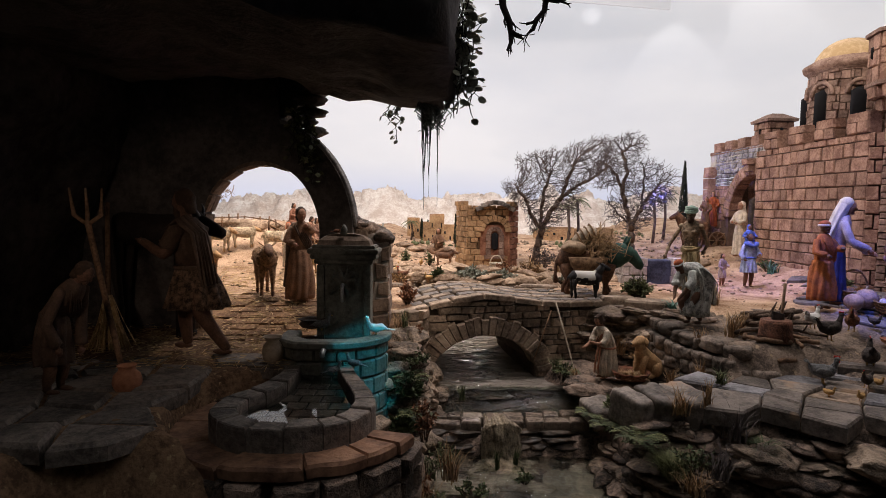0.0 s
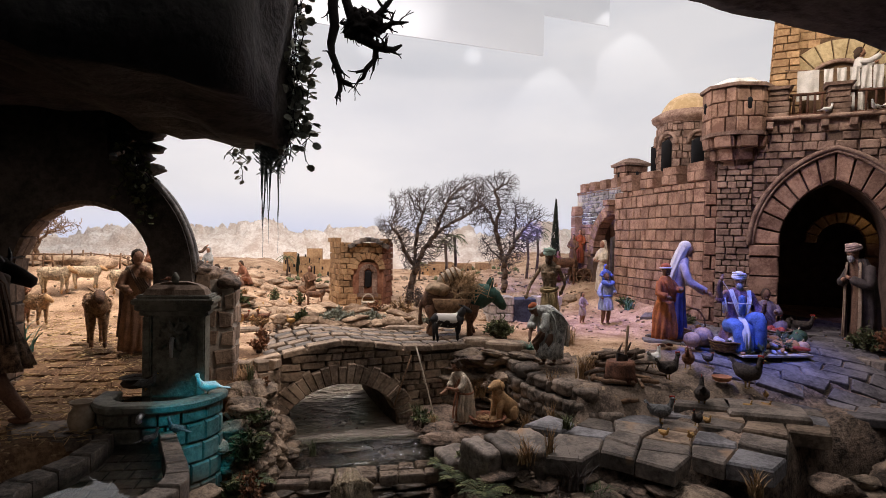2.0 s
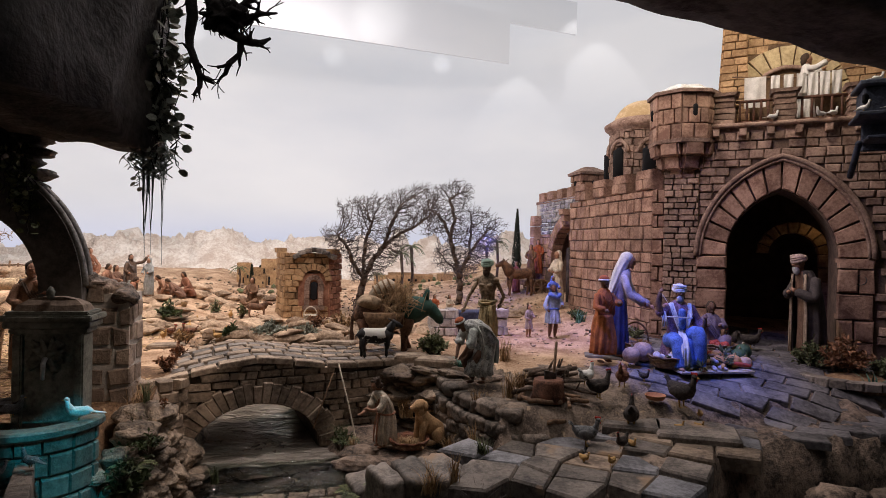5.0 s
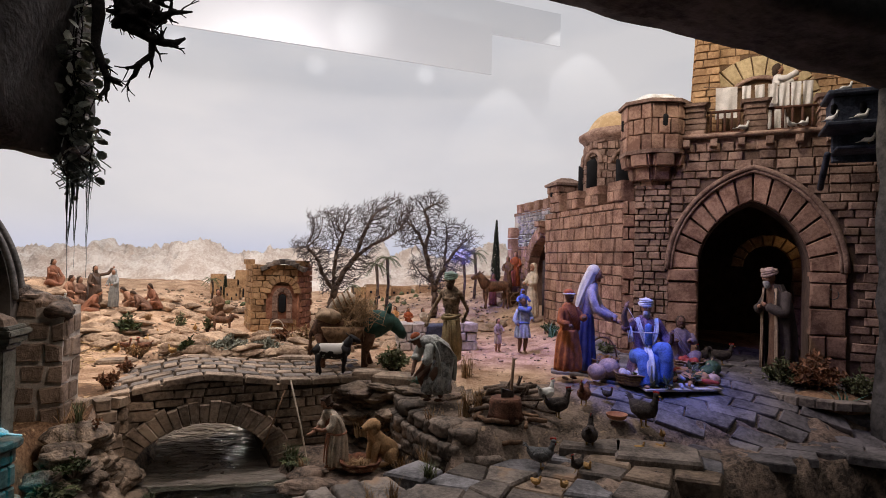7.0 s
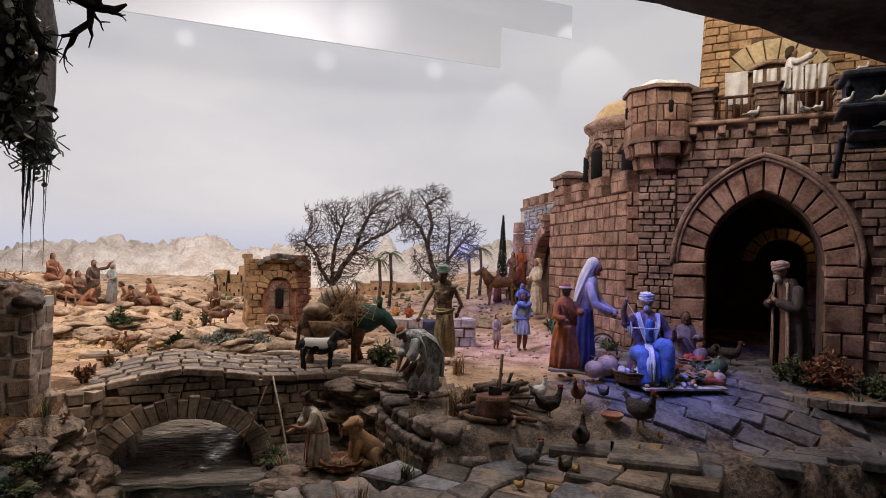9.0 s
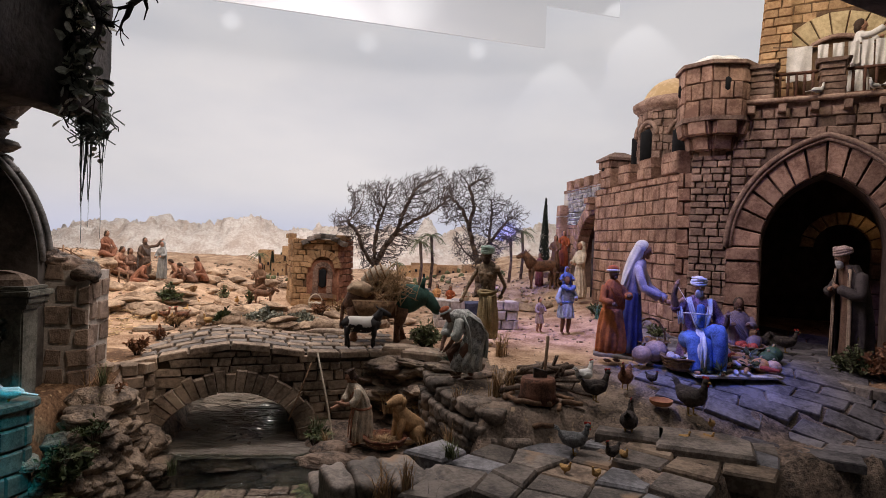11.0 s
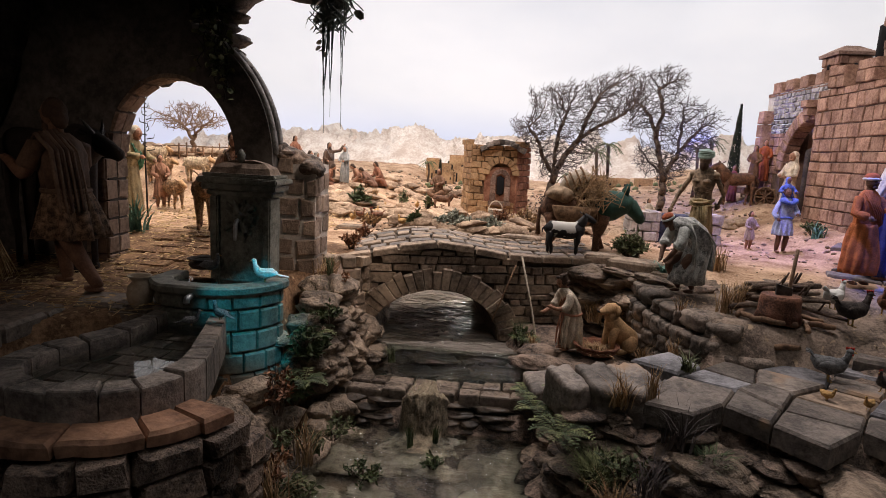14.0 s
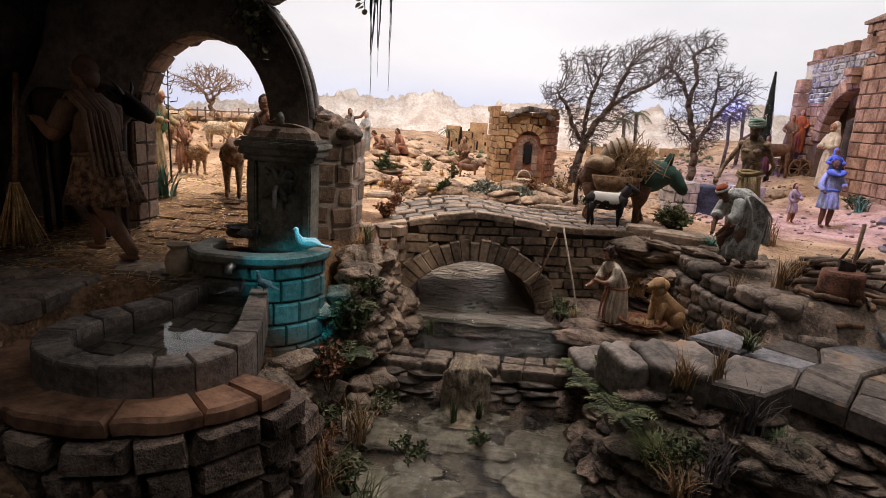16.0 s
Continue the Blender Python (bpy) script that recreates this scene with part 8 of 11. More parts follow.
def seated(name, label, x, y, h, yaw, mats, reach, gear="turban", beard=None, z=None, lean=0):
    """A figurine sitting on the ground, of one mesh (h: what it would stand)."""
    bm = bmesh.new()
    loft(bm, [(0, 0.02, 0.0, 0.14, 0.13), (0, 0.02, 0.05, 0.145, 0.13), (0, 0.01, 0.10, 0.13, 0.12), (0, 0, 0.22, 0.105, 0.088), (0, 0, 0.35, 0.118, 0.086), (0, 0, 0.42, 0.120, 0.074), (0, 0.004, 0.465, 0.085, 0.056), (0, 0.006, 0.495, 0.044, 0.042)], 56, 0, 0.12, 10, x * 5)
    swag(bm, ((-0.09, -0.03, 0.46), (-0.03, -0.09, 0.36), (0.05, -0.095, 0.24), (0.10, -0.08, 0.14)), 0.06, 0, 0.014, 4)
    lift = 0.10 if int(abs(x) * 1000) % 2 else 0.0
    for sd in (-1, 1):
        up = lift if sd > 0 else 0.0
        limb_of(bm, ((0.07 * sd, 0.0, 0.09), (0.15 * sd, -0.15, 0.10 + up), (0.06 * sd, -0.21, 0.05), (-0.03 * sd, -0.21, 0.03)), (0.075, 0.065, 0.05, 0.032), 0)
    head(bm, 0.565, gear, beard=beard)
    for sd, target in zip((-1, 1), reach):
        if target:
            arm(bm, sd, target, (0.115, 0, 0.425))
    if lean:
        m = Matrix.Rotation(radians(lean), 3, "X")
        for v in bm.verts:
            if v.co.z > 0.12:
                k = ss(0.12, 0.30, v.co.z)
                v.co = v.co.lerp(Vector((0, 0, 0.12)) + m @ (v.co - Vector((0, 0, 0.12))), k)
    return finish(bm, name, mats, x, y, plain_z(x, y) + 0.006 if z is None else z, h, yaw, label)


merchant()
bending_man()
gate_man()
# before the castle
standing("robed_woman_figurine", "standing woman figurine in blue robe and long white headcloth", 1.252, 1.872, 0.345, 58, [NAVY, SKIN, WHITE_CLOTH, painted("lavender_cloth", (0.42, 0.36, 0.42))], ((-0.10, -0.24, 0.56), (0.05, -0.28, 0.54)), "veil", lean=12, torso=3, wide=0.92)
standing("red_robe_figurine", "standing man figurine in a rust-red robe and red cap", 1.152, 1.775, 0.272, 14, [painted("orange_striped_robe", (0.44, 0.13, 0.04), k=0.35, scale=60), DARK_SKIN, RUST, WHITE_CLOTH], ((-0.10, -0.14, 0.60), (0.07, -0.17, 0.68)), "cap", wide=1.22, hem=0.10)
seated("seated_boy_figurine", "seated boy figurine in a grey-mauve tunic beside the fruit", 1.565, 1.835, 0.27, -24, [painted("mauve_grey_tunic", (0.20, 0.15, 0.18)), DARK_SKIN, HAIR], ((-0.08, -0.16, 0.36), (0.08, -0.16, 0.36)), "hair")
# middle ground
standing("bare_chested_man_figurine", "bare-chested man figurine with green headcloth and olive skirt", 0.846, 2.0, 0.312, -34, [OLIVE, painted("olive_skin", (0.25, 0.18, 0.115), k=0.65, scale=22), painted("pale_green_cloth", (0.30, 0.42, 0.34)), HAIR], ((-0.24, -0.10, 0.46), (0.13, 0.02, 0.50)), "turban", hem=0.07, torso=1, bare=True, sash=0, lean=8, beard=3, wide=0.86, slim=0.8)
shepherd_boy()
standing("blue_mother_figurine", "small figurine in a blue tunic carrying a child on the shoulders", 1.182, 2.262, 0.212, 6, [PALE_BLUE, DARK_SKIN, HAIR, BLUE], ((-0.15, -0.10, 0.52), (0.12, -0.12, 0.60)), "hair", hem=0.27, wide=1.15, sash=3)
seated("carried_child_figurine", "small child figurine in blue riding on an adult's shoulders", 1.184, 2.272, 0.135, 6, [BLUE, DARK_SKIN, BLUE], ((-0.16, -0.10, 0.30), (0.16, -0.10, 0.30)), "scarf", z=plain_z(1.184, 2.272) + 0.160)
standing("small_child_figurine", "small child figurine in a pale tunic", 1.092, 2.285, 0.128, 20, [painted("pale_mauve_tunic", (0.42, 0.33, 0.34)), SKIN, HAIR], ((-0.1, -0.12, 0.55), (0.14, -0.1, 0.6)), "hair", hem=0.25)
standing("doorway_woman_figurine", "cream-robed woman figurine by the castle's side arch", 1.43, 2.83, 0.27, -70, [CREAM, SKIN, CREAM], ((-0.06, -0.14, 0.62), (0.06, -0.14, 0.6)), "scarf", z=0.285)
for k, (x, y, h, yaw, m) in enumerate(((1.42, 3.19, 0.19, -30, BROWN), (1.48, 3.24, 0.20, -15, RUST), (1.36, 3.26, 0.18, -40, MAROON))):
    standing("traveller_figurine", "small traveller figurine in brown cloth on the road", x, y, h, yaw, [m, SKIN, DARK_BROWN], ((-0.08, -0.14, 0.6), (0.08, -0.14, 0.58)), "scarf", z=plain_z(x, y) + (0.08 if k < 2 else 0.0))
# cave and arch
striding_shepherd()
standing("kneeling_worker_figurine", "bent worker figurine in dark clothes in the cave", -0.70, 1.05, 0.27, 80, [DARK_BROWN, DARK_SKIN, HAIR], ((-0.1, -0.22, 0.45), (0.1, -0.24, 0.42)), "hair", hem=0.2, lean=40)
standing("pensive_herdsman_figurine", "curly-haired herdsman figurine in brown cloth, hand at his chin", -0.437, 1.80, 0.295, 30, [painted("tan_brown_cloth", (0.24, 0.13, 0.075)), SKIN, HAIR, DARK_BROWN], ((-0.10, -0.12, 0.62), (0.03, -0.10, 0.80)), "hair", mantle=3, wide=1.2, lean=8)
standing("old_herdsman_figurine", "herdsman figurine in green cloak beyond the archway", -0.945, 2.10, 0.30, 80, [OLIVE, SKIN, CREAM, GREEN], ((-0.1, -0.2, 0.7), (0.1, -0.2, 0.66)), "scarf", mantle=3, lean=14)
standing("herd_boy_figurine", "boy figurine in a tan tunic watching the flock", -0.985, 2.33, 0.20, 40, [painted("tan_tunic", (0.30, 0.15, 0.09)), SKIN, HAIR], ((-0.08, -0.14, 0.6), (0.08, -0.14, 0.6)), "hair", hem=0.2)
# the listeners in the desert
standing("preacher_figurine", "preacher figurine in dark robe with one arm stretched out", -0.618, 3.199, 0.205, 40, [DARK_BROWN, SKIN, HAIR, painted("grey_brown_cloak", (0.16, 0.13, 0.12))], ((-0.10, -0.12, 0.55), (0.36, -0.06, 0.93)), "hair", beard=2, mantle=3, wide=1.3)
standing("listening_woman_figurine", "listening woman figurine in grey-blue robe", -0.538, 3.201, 0.19, -20, [GREY, SKIN, GREY, CREAM], ((-0.08, -0.14, 0.58), (0.08, -0.14, 0.6)), "scarf", mantle=0)
LISTENER = [painted("red_brown_cloth", (0.28, 0.12, 0.07)), painted("clay_cloth", (0.36, 0.19, 0.12)), painted("umber_cloth", (0.20, 0.11, 0.075))]
for k, (x, y, h, yaw, lean) in enumerate(((-0.835, 3.28, 0.20, 60, 6), (-0.725, 3.15, 0.21, 75, 18), (-0.675, 3.19, 0.22, 62, -4), (-0.60, 3.05, 0.20, 100, 34), (-0.445, 3.21, 0.19, -62, 40), (-0.385, 3.17, 0.18, -80, 46), (-0.355, 3.23, 0.20, -50, 22))):
    seated("listener_figurine", "small seated listener figurine in red-brown cloth on the ground", x, y, h, yaw, [LISTENER[k % 3], SKIN, HAIR], ((-0.08, -0.18, 0.3), (0.12, -0.16, 0.26)), "hair", lean=lean)
seated("hut_sitter_figurine", "small seated figurine in brown cloth beside the hut", -0.02, 2.93, 0.20, -20, [BROWN, SKIN, HAIR], ((-0.08, -0.18, 0.3), (0.08, -0.18, 0.3)), "hair", z=0.27)
standing("fence_figurine", "small pale figurine by the distant fence", -0.66, 2.52, 0.20, 20, [CREAM, SKIN, RUST], ((-0.08, -0.14, 0.58), (0.08, -0.14, 0.6)), "scarf")
for k, (x, y, yaw, m) in enumerate(((0.86, 3.05, 0, RUST), (0.93, 3.02, 20, CREAM), (0.80, 3.10, -20, PUMPKIN))):
    seated("fireside_figurine", "tiny seated figurine in warm light by the well", x, y, 0.14, yaw, [m, SKIN, HAIR], ((-0.08, -0.18, 0.3), (0.08, -0.18, 0.3)), "scarf")
# on the terrace
standing("terrace_woman_figurine", "woman figurine hanging laundry on the castle terrace", 1.985, 1.915, 0.27, 60, [WHITE_CLOTH, SKIN, HAIR], ((-0.16, -0.2, 0.82), (0.14, -0.22, 0.80)), "hair", z=1.01)


# ---------------------------------------------------------------- model animals
def quadruped(name, label, x, y, yaw, L, Hh, mats, z=None, girth=0.30, head_at=(0.0, -0.28, 0.18), ears=0.10, horns=0, wool=0.0, tail=0.35, patches=None, neck=0.16, category="model animal", group="model animals", collar=0):
    """L: length of the body, Hh: height of the back; head_at: from the chest, in body lengths. One mesh."""
    bm = bmesh.new()
    zb = Hh - girth * L * 0.55
    rb = girth * L * 0.55
    key = ((0.50, 0.0, 0.55), (0.38, 0.02, 0.95), (0.15, 0.0, 1.0), (-0.1, -0.02, 1.05), (-0.35, 0.0, 1.0), (-0.50, 0.03, 0.7))
    rings = []
    for a, b in zip(key, key[1:]):
        rings += [tuple(a[i] + (b[i] - a[i]) * k / 7 for i in range(3)) for k in range(7)]
    rings.append(key[-1])
    tube(bm, [(0, L * t, zb + dz * L) for t, dz, k in rings], [rb * k for t, dz, k in rings], 32, 0)
    chest = Vector((0, -L * 0.42, zb + rb * 0.35))
    hd = chest + Vector(head_at) * L
    tube(bm, [chest - Vector((0, -0.05 * L, 0.02 * L)), chest.lerp(hd, 0.5) + Vector((0, 0.02 * L, 0)), hd], [neck * L * 1.25, neck * L * 0.95, neck * L * 0.72], 12, collar)
    muzzle = hd + Vector((0.0, -0.26 * L, -0.12 * L))
    tube(bm, [hd + Vector((0, 0.05 * L, 0.02 * L)), hd.lerp(muzzle, 0.5), muzzle], [0.10 * L, 0.085 * L, 0.058 * L], 12, 1 if len(mats) > 1 else 0)
    for s in (-1, 1):
        e = hd + Vector((0.075 * L * s, 0.03 * L, 0.05 * L))
        tube(bm, [e, e + Vector((ears * 0.7 * L * s, 0.01, ears * 0.55 * L)), e + Vector((ears * 1.2 * L * s, 0.01, ears * (0.9 if horns == 0 else 0.1) * L))], [0.022 * L, 0.032 * L, 0.008 * L], 6, 0, flat=0.5)
        if horns:
            q = hd + Vector((0.045 * L * s, 0.0, 0.08 * L))
            tube(bm, [q, q + Vector((0.05 * s * L, 0.02 * L, horns * 0.5 * L)), q + Vector((0.09 * s * L, 0.06 * L, horns * L))], [0.022 * L, 0.018 * L, 0.006 * L], 6, 2 if len(mats) > 2 else 0)
        for t, k in ((0.38, 1.0), (-0.36, 0.9)):
            px = rb * 0.5 * s
            st = 0.03 * L * (1 if (s > 0) == (t > 0) else -1)
            tube(bm, [(px, L * t, zb - rb * 0.2), (px, L * t + 0.02 * L * (1 if t > 0 else -1), zb * 0.55), (px, L * t + st, zb * 0.28), (px, L * t + st, 0.01)], [rb * 0.45, rb * 0.28, rb * 0.17, rb * 0.16], 8, 0 if len(mats) < 4 else 3)
            blob(bm, (px, L * t + st - 0.01 * L, 0.012), (rb * 0.2, rb * 0.24, 0.012), 1 if len(mats) > 1 else 0, 1)
    if tail:
        tube(bm, [(0, L * 0.52, zb + rb * 0.4), (0, L * 0.60, zb), (0, L * 0.60, zb - tail * L)], [0.03 * L, 0.026 * L, 0.012 * L], 6, 0)
    bm.verts.ensure_lookup_table()
    if wool:
        for i in range(240):
            rng2 = random.Random(i + int(abs(x) * 1000))
            a, t = rng2.uniform(0, 2 * math.pi), rng2.uniform(-0.45, 0.5)
            blob(bm, (rb * 0.95 * math.cos(a), L * t, zb + rb * 0.95 * math.sin(a)), rb * rng2.uniform(0.12, 0.20) * wool, 0, 1)
    if patches is not None:
        for f in bm.faces:
            c = f.calc_center_median()
            if f.material_index == 0 and patches(c.y / L, (c.z - zb) / rb):
                f.material_index = 2 if len(mats) > 2 else 1
    ob = tagged(new(name, to_mesh(name, bm, *mats)), label, category, group)
    ob.matrix_basis = pose(x, y, plain_z(x, y) + 0.004 if z is None else z, 0, 0, yaw)
    return ob


# piebald goat on the bridge, donkey with its load, ox, sheep
def pied(name, L, zb, front, back, low):
    """Black coat with a soft-edged white saddle, set out along the animal's own body."""
    m = surface(name, (0.016, 0.014, 0.014), (0.032, 0.028, 0.027), 60, 0.75, 0.7, 0)
    t = m.node_tree
    b = t.nodes["Principled BSDF"]
    tc = t.nodes.new("ShaderNodeTexCoord")
    sep = t.nodes.new("ShaderNodeSeparateXYZ")
    t.links.new(tc.outputs["Object"], sep.inputs[0])
    nz_ = t.nodes.new("ShaderNodeTexNoise")
    nz_.inputs["Scale"].default_value = 4 / L
    t.links.new(tc.outputs["Object"], nz_.inputs["Vector"])

    def op(kind, a, v):
        n = t.nodes.new("ShaderNodeMath")
        n.operation = kind
        for k, w in enumerate((a, v)):
            if isinstance(w, float):
                n.inputs[k].default_value = w
            else:
                t.links.new(w, n.inputs[k])
        return n.outputs[0]
    along = op("MULTIPLY", op("ABSOLUTE", op("SUBTRACT", sep.outputs["Y"], (front + back) / 2 * L), 0.0), -1.0)
    along = op("ADD", along, (back - front) / 2 * L)
    high = op("SUBTRACT", sep.outputs["Z"], zb + low * L)
    f = op("ADD", op("MINIMUM", along, high), op("MULTIPLY", op("SUBTRACT", nz_.outputs["Fac"], 0.5), 0.8 * L))
    r = t.nodes.new("ShaderNodeMapRange")
    r.inputs["From Min"].default_value, r.inputs["From Max"].default_value = -0.008 * L, 0.02 * L
    t.links.new(f, r.inputs["Value"])
    mx = t.nodes.new("ShaderNodeMix")
    mx.data_type = "RGBA"
    t.links.new(r.outputs[0], mx.inputs["Factor"])
    t.links.new(b.inputs["Base Color"].links[0].from_socket, mx.inputs[6])
    mx.inputs[7].default_value = (0.60, 0.56, 0.50, 1)
    t.links.new(mx.outputs[2], b.inputs["Base Color"])
    return m


quadruped("model_goat", "black and white piebald model goat on the bridge", 0.462, 1.89, 96, 0.098, 0.090, [pied("piebald_coat", 0.098, 0.068, -0.30, 0.36, -0.06), FUR_BLACK], girth=0.42, head_at=(0, -0.16, 0.30), ears=0.10, tail=0.1, neck=0.14, z=0.214)


def donkey():
    """Brown donkey whose neck and head are wrapped in a dark green cloth."""
    bm = bmesh.new()
    y, g = 2.06, plain_z(0.5, 2.06)
    tube(bm, [(0.412, y, 0.312), (0.425, y, 0.322), (0.46, y, 0.326), (0.50, y, 0.324), (0.55, y, 0.324), (0.585, y, 0.322), (0.60, y, 0.325)], [0.020, 0.040, 0.047, 0.050, 0.048, 0.042, 0.03], 24, 0)
    tube(bm, [(0.560, y, 0.332), (0.585, y, 0.338), (0.615, y, 0.344), (0.642, y, 0.350), (0.662, y, 0.348)], [0.046, 0.048, 0.044, 0.034, 0.025], 20, 1)
    tube(bm, [(0.640, y, 0.356), (0.664, y, 0.342), (0.684, y, 0.320), (0.695, y, 0.304), (0.698, y, 0.297)], [0.022, 0.024, 0.018, 0.015, 0.009], 14, 1)
    for sd in (-1, 1):
        tube(bm, [(0.645, y + 0.013 * sd, 0.368), (0.645, y + 0.018 * sd, 0.388), (0.652, y + 0.018 * sd, 0.408)], [0.006, 0.009, 0.003], 7, 1, flat=0.5)
        for x, knee, step in ((0.438, 0.012, -0.004), (0.578, -0.004, 0.010 * sd)):
            tube(bm, [(x, y + 0.022 * sd, 0.31), (x + knee * 0.3, y + 0.026 * sd, 0.275), (x + knee + step * 0.5, y + 0.026 * sd, 0.248), (x + step, y + 0.026 * sd, g + 0.02), (x + step + 0.003, y + 0.026 * sd, g + 0.004)], [0.028, 0.018, 0.0105, 0.009, 0.0125], 9, 0)
    tube(bm, [(0.412, y, 0.335), (0.400, y, 0.315), (0.398, y, 0.275), (0.400, y, 0.245)], [0.008, 0.006, 0.006, 0.009], 6, 0)
    ob = tagged(new("model_donkey", to_mesh("model_donkey", bm, FUR_BROWN, FUR_GREEN)), "brown model donkey with a green-draped neck and head", "model animal", "model animals")
    return ob


donkey()
quadruped("model_ox", "dark brown horned model ox behind the shepherd", -0.75, 1.53, 84, 0.23, 0.325, [FUR_DARK, FUR_DARK, IRON], girth=0.34, head_at=(0, -0.14, 0.02), ears=0.12, horns=0.14, neck=0.18, z=0.15)
quadruped("model_ram", "brown woolly model sheep walking under the archway", -0.575, 1.90, 25, 0.14, 0.155, [WOOL_BROWN, FUR_BROWN], girth=0.42, head_at=(0, -0.14, 0.16), ears=0.12, wool=0.9, tail=0.2)
for x, y, yaw, s, m in ((-0.94, 2.33, 62, 0.125, WOOL_BROWN), (-1.00, 2.62, 80, 0.125, WOOL), (-0.90, 2.66, 100, 0.11, WOOL), (-1.16, 2.60, 90, 0.12, WOOL_BROWN), (-1.08, 2.50, 20, 0.11, WOOL), (-0.76, 2.68, 95, 0.12, WOOL), (-1.25, 2.72, 90, 0.11, WOOL)):
    quadruped("model_sheep", "cream woolly model sheep grazing on the meadow" if m is WOOL else "brown woolly model sheep on the meadow", x, y, yaw, s * 0.88, s * 0.85, [m, FUR_TAN], girth=0.42, head_at=(0, -0.13, 0.10), ears=0.10, wool=0.9, tail=0.12)
quadruped("model_calf", "tan model calf standing beside the hut", 0.01, 2.86, 95, 0.08, 0.075, [FUR_BROWN, FUR_BROWN], girth=0.34, head_at=(0, -0.15, 0.16), ears=0.12)
quadruped("model_wolfhound", "red-brown model dog beside the listeners", -0.58, 2.45, 75, 0.13, 0.11, [FUR_TAN, FUR_TAN], girth=0.26, head_at=(0, -0.18, 0.15), ears=0.1)
quadruped("model_horse", "small brown model horse pulling a cart on the road", 1.34, 3.14, -80, 0.16, 0.15, [FUR_BROWN, FUR_BROWN], girth=0.32, head_at=(0, -0.2, 0.3), ears=0.1, z=0.30)


def sitting_dog():
    bm = bmesh.new()
    tube(bm, [(0, 0.075, 0.028), (0, 0.05, 0.045), (0, 0.0, 0.085), (0, -0.025, 0.118), (0, -0.028, 0.135)], [0.030, 0.044, 0.040, 0.032, 0.026], 16, 0)
    tube(bm, [(0, -0.028, 0.128), (0, -0.035, 0.155)], [0.027, 0.024], 12, 0)
    tube(bm, [(0, -0.020, 0.168), (0, -0.042, 0.166), (0, -0.072, 0.158), (0, -0.084, 0.156)], [0.022, 0.024, 0.014, 0.010], 12, 0)
    blob(bm, (0, -0.090, 0.160), (0.006, 0.005, 0.005), 1, 1)
    for s in (-1, 1):
        tube(bm, [(0.018 * s, -0.022, 0.100), (0.020 * s, -0.036, 0.05), (0.020 * s, -0.038, 0.008)], [0.019, 0.013, 0.010], 10, 0)
        blob(bm, (0.020 * s, -0.048, 0.008), (0.011, 0.018, 0.009), 0, 2)
        blob(bm, (0.034 * s, 0.035, 0.038), (0.020, 0.034, 0.036), 0, 2)
        blob(bm, (0.036 * s, -0.004, 0.010), (0.012, 0.030, 0.010), 0, 2)
        tube(bm, [(0.018 * s, -0.022, 0.180), (0.028 * s, -0.024, 0.166), (0.027 * s, -0.026, 0.148)], [0.008, 0.011, 0.006], 7, 0, flat=0.5)
    tube(bm, [(0, 0.085, 0.02), (0.03, 0.10, 0.012), (0.07, 0.085, 0.010)], [0.012, 0.011, 0.006], 8, 0)
    ob = tagged(new("model_dog", to_mesh("model_dog", bm, FUR_TAN, FUR_BLACK)), "tan model dog sitting on the rock ledge", "model animal", "model animals")
    ob.matrix_basis = pose(0.585, 1.66, 0.024, 0, 0, -62) @ Matrix.Diagonal((0.64, 0.64, 0.64, 1))


sitting_dog()


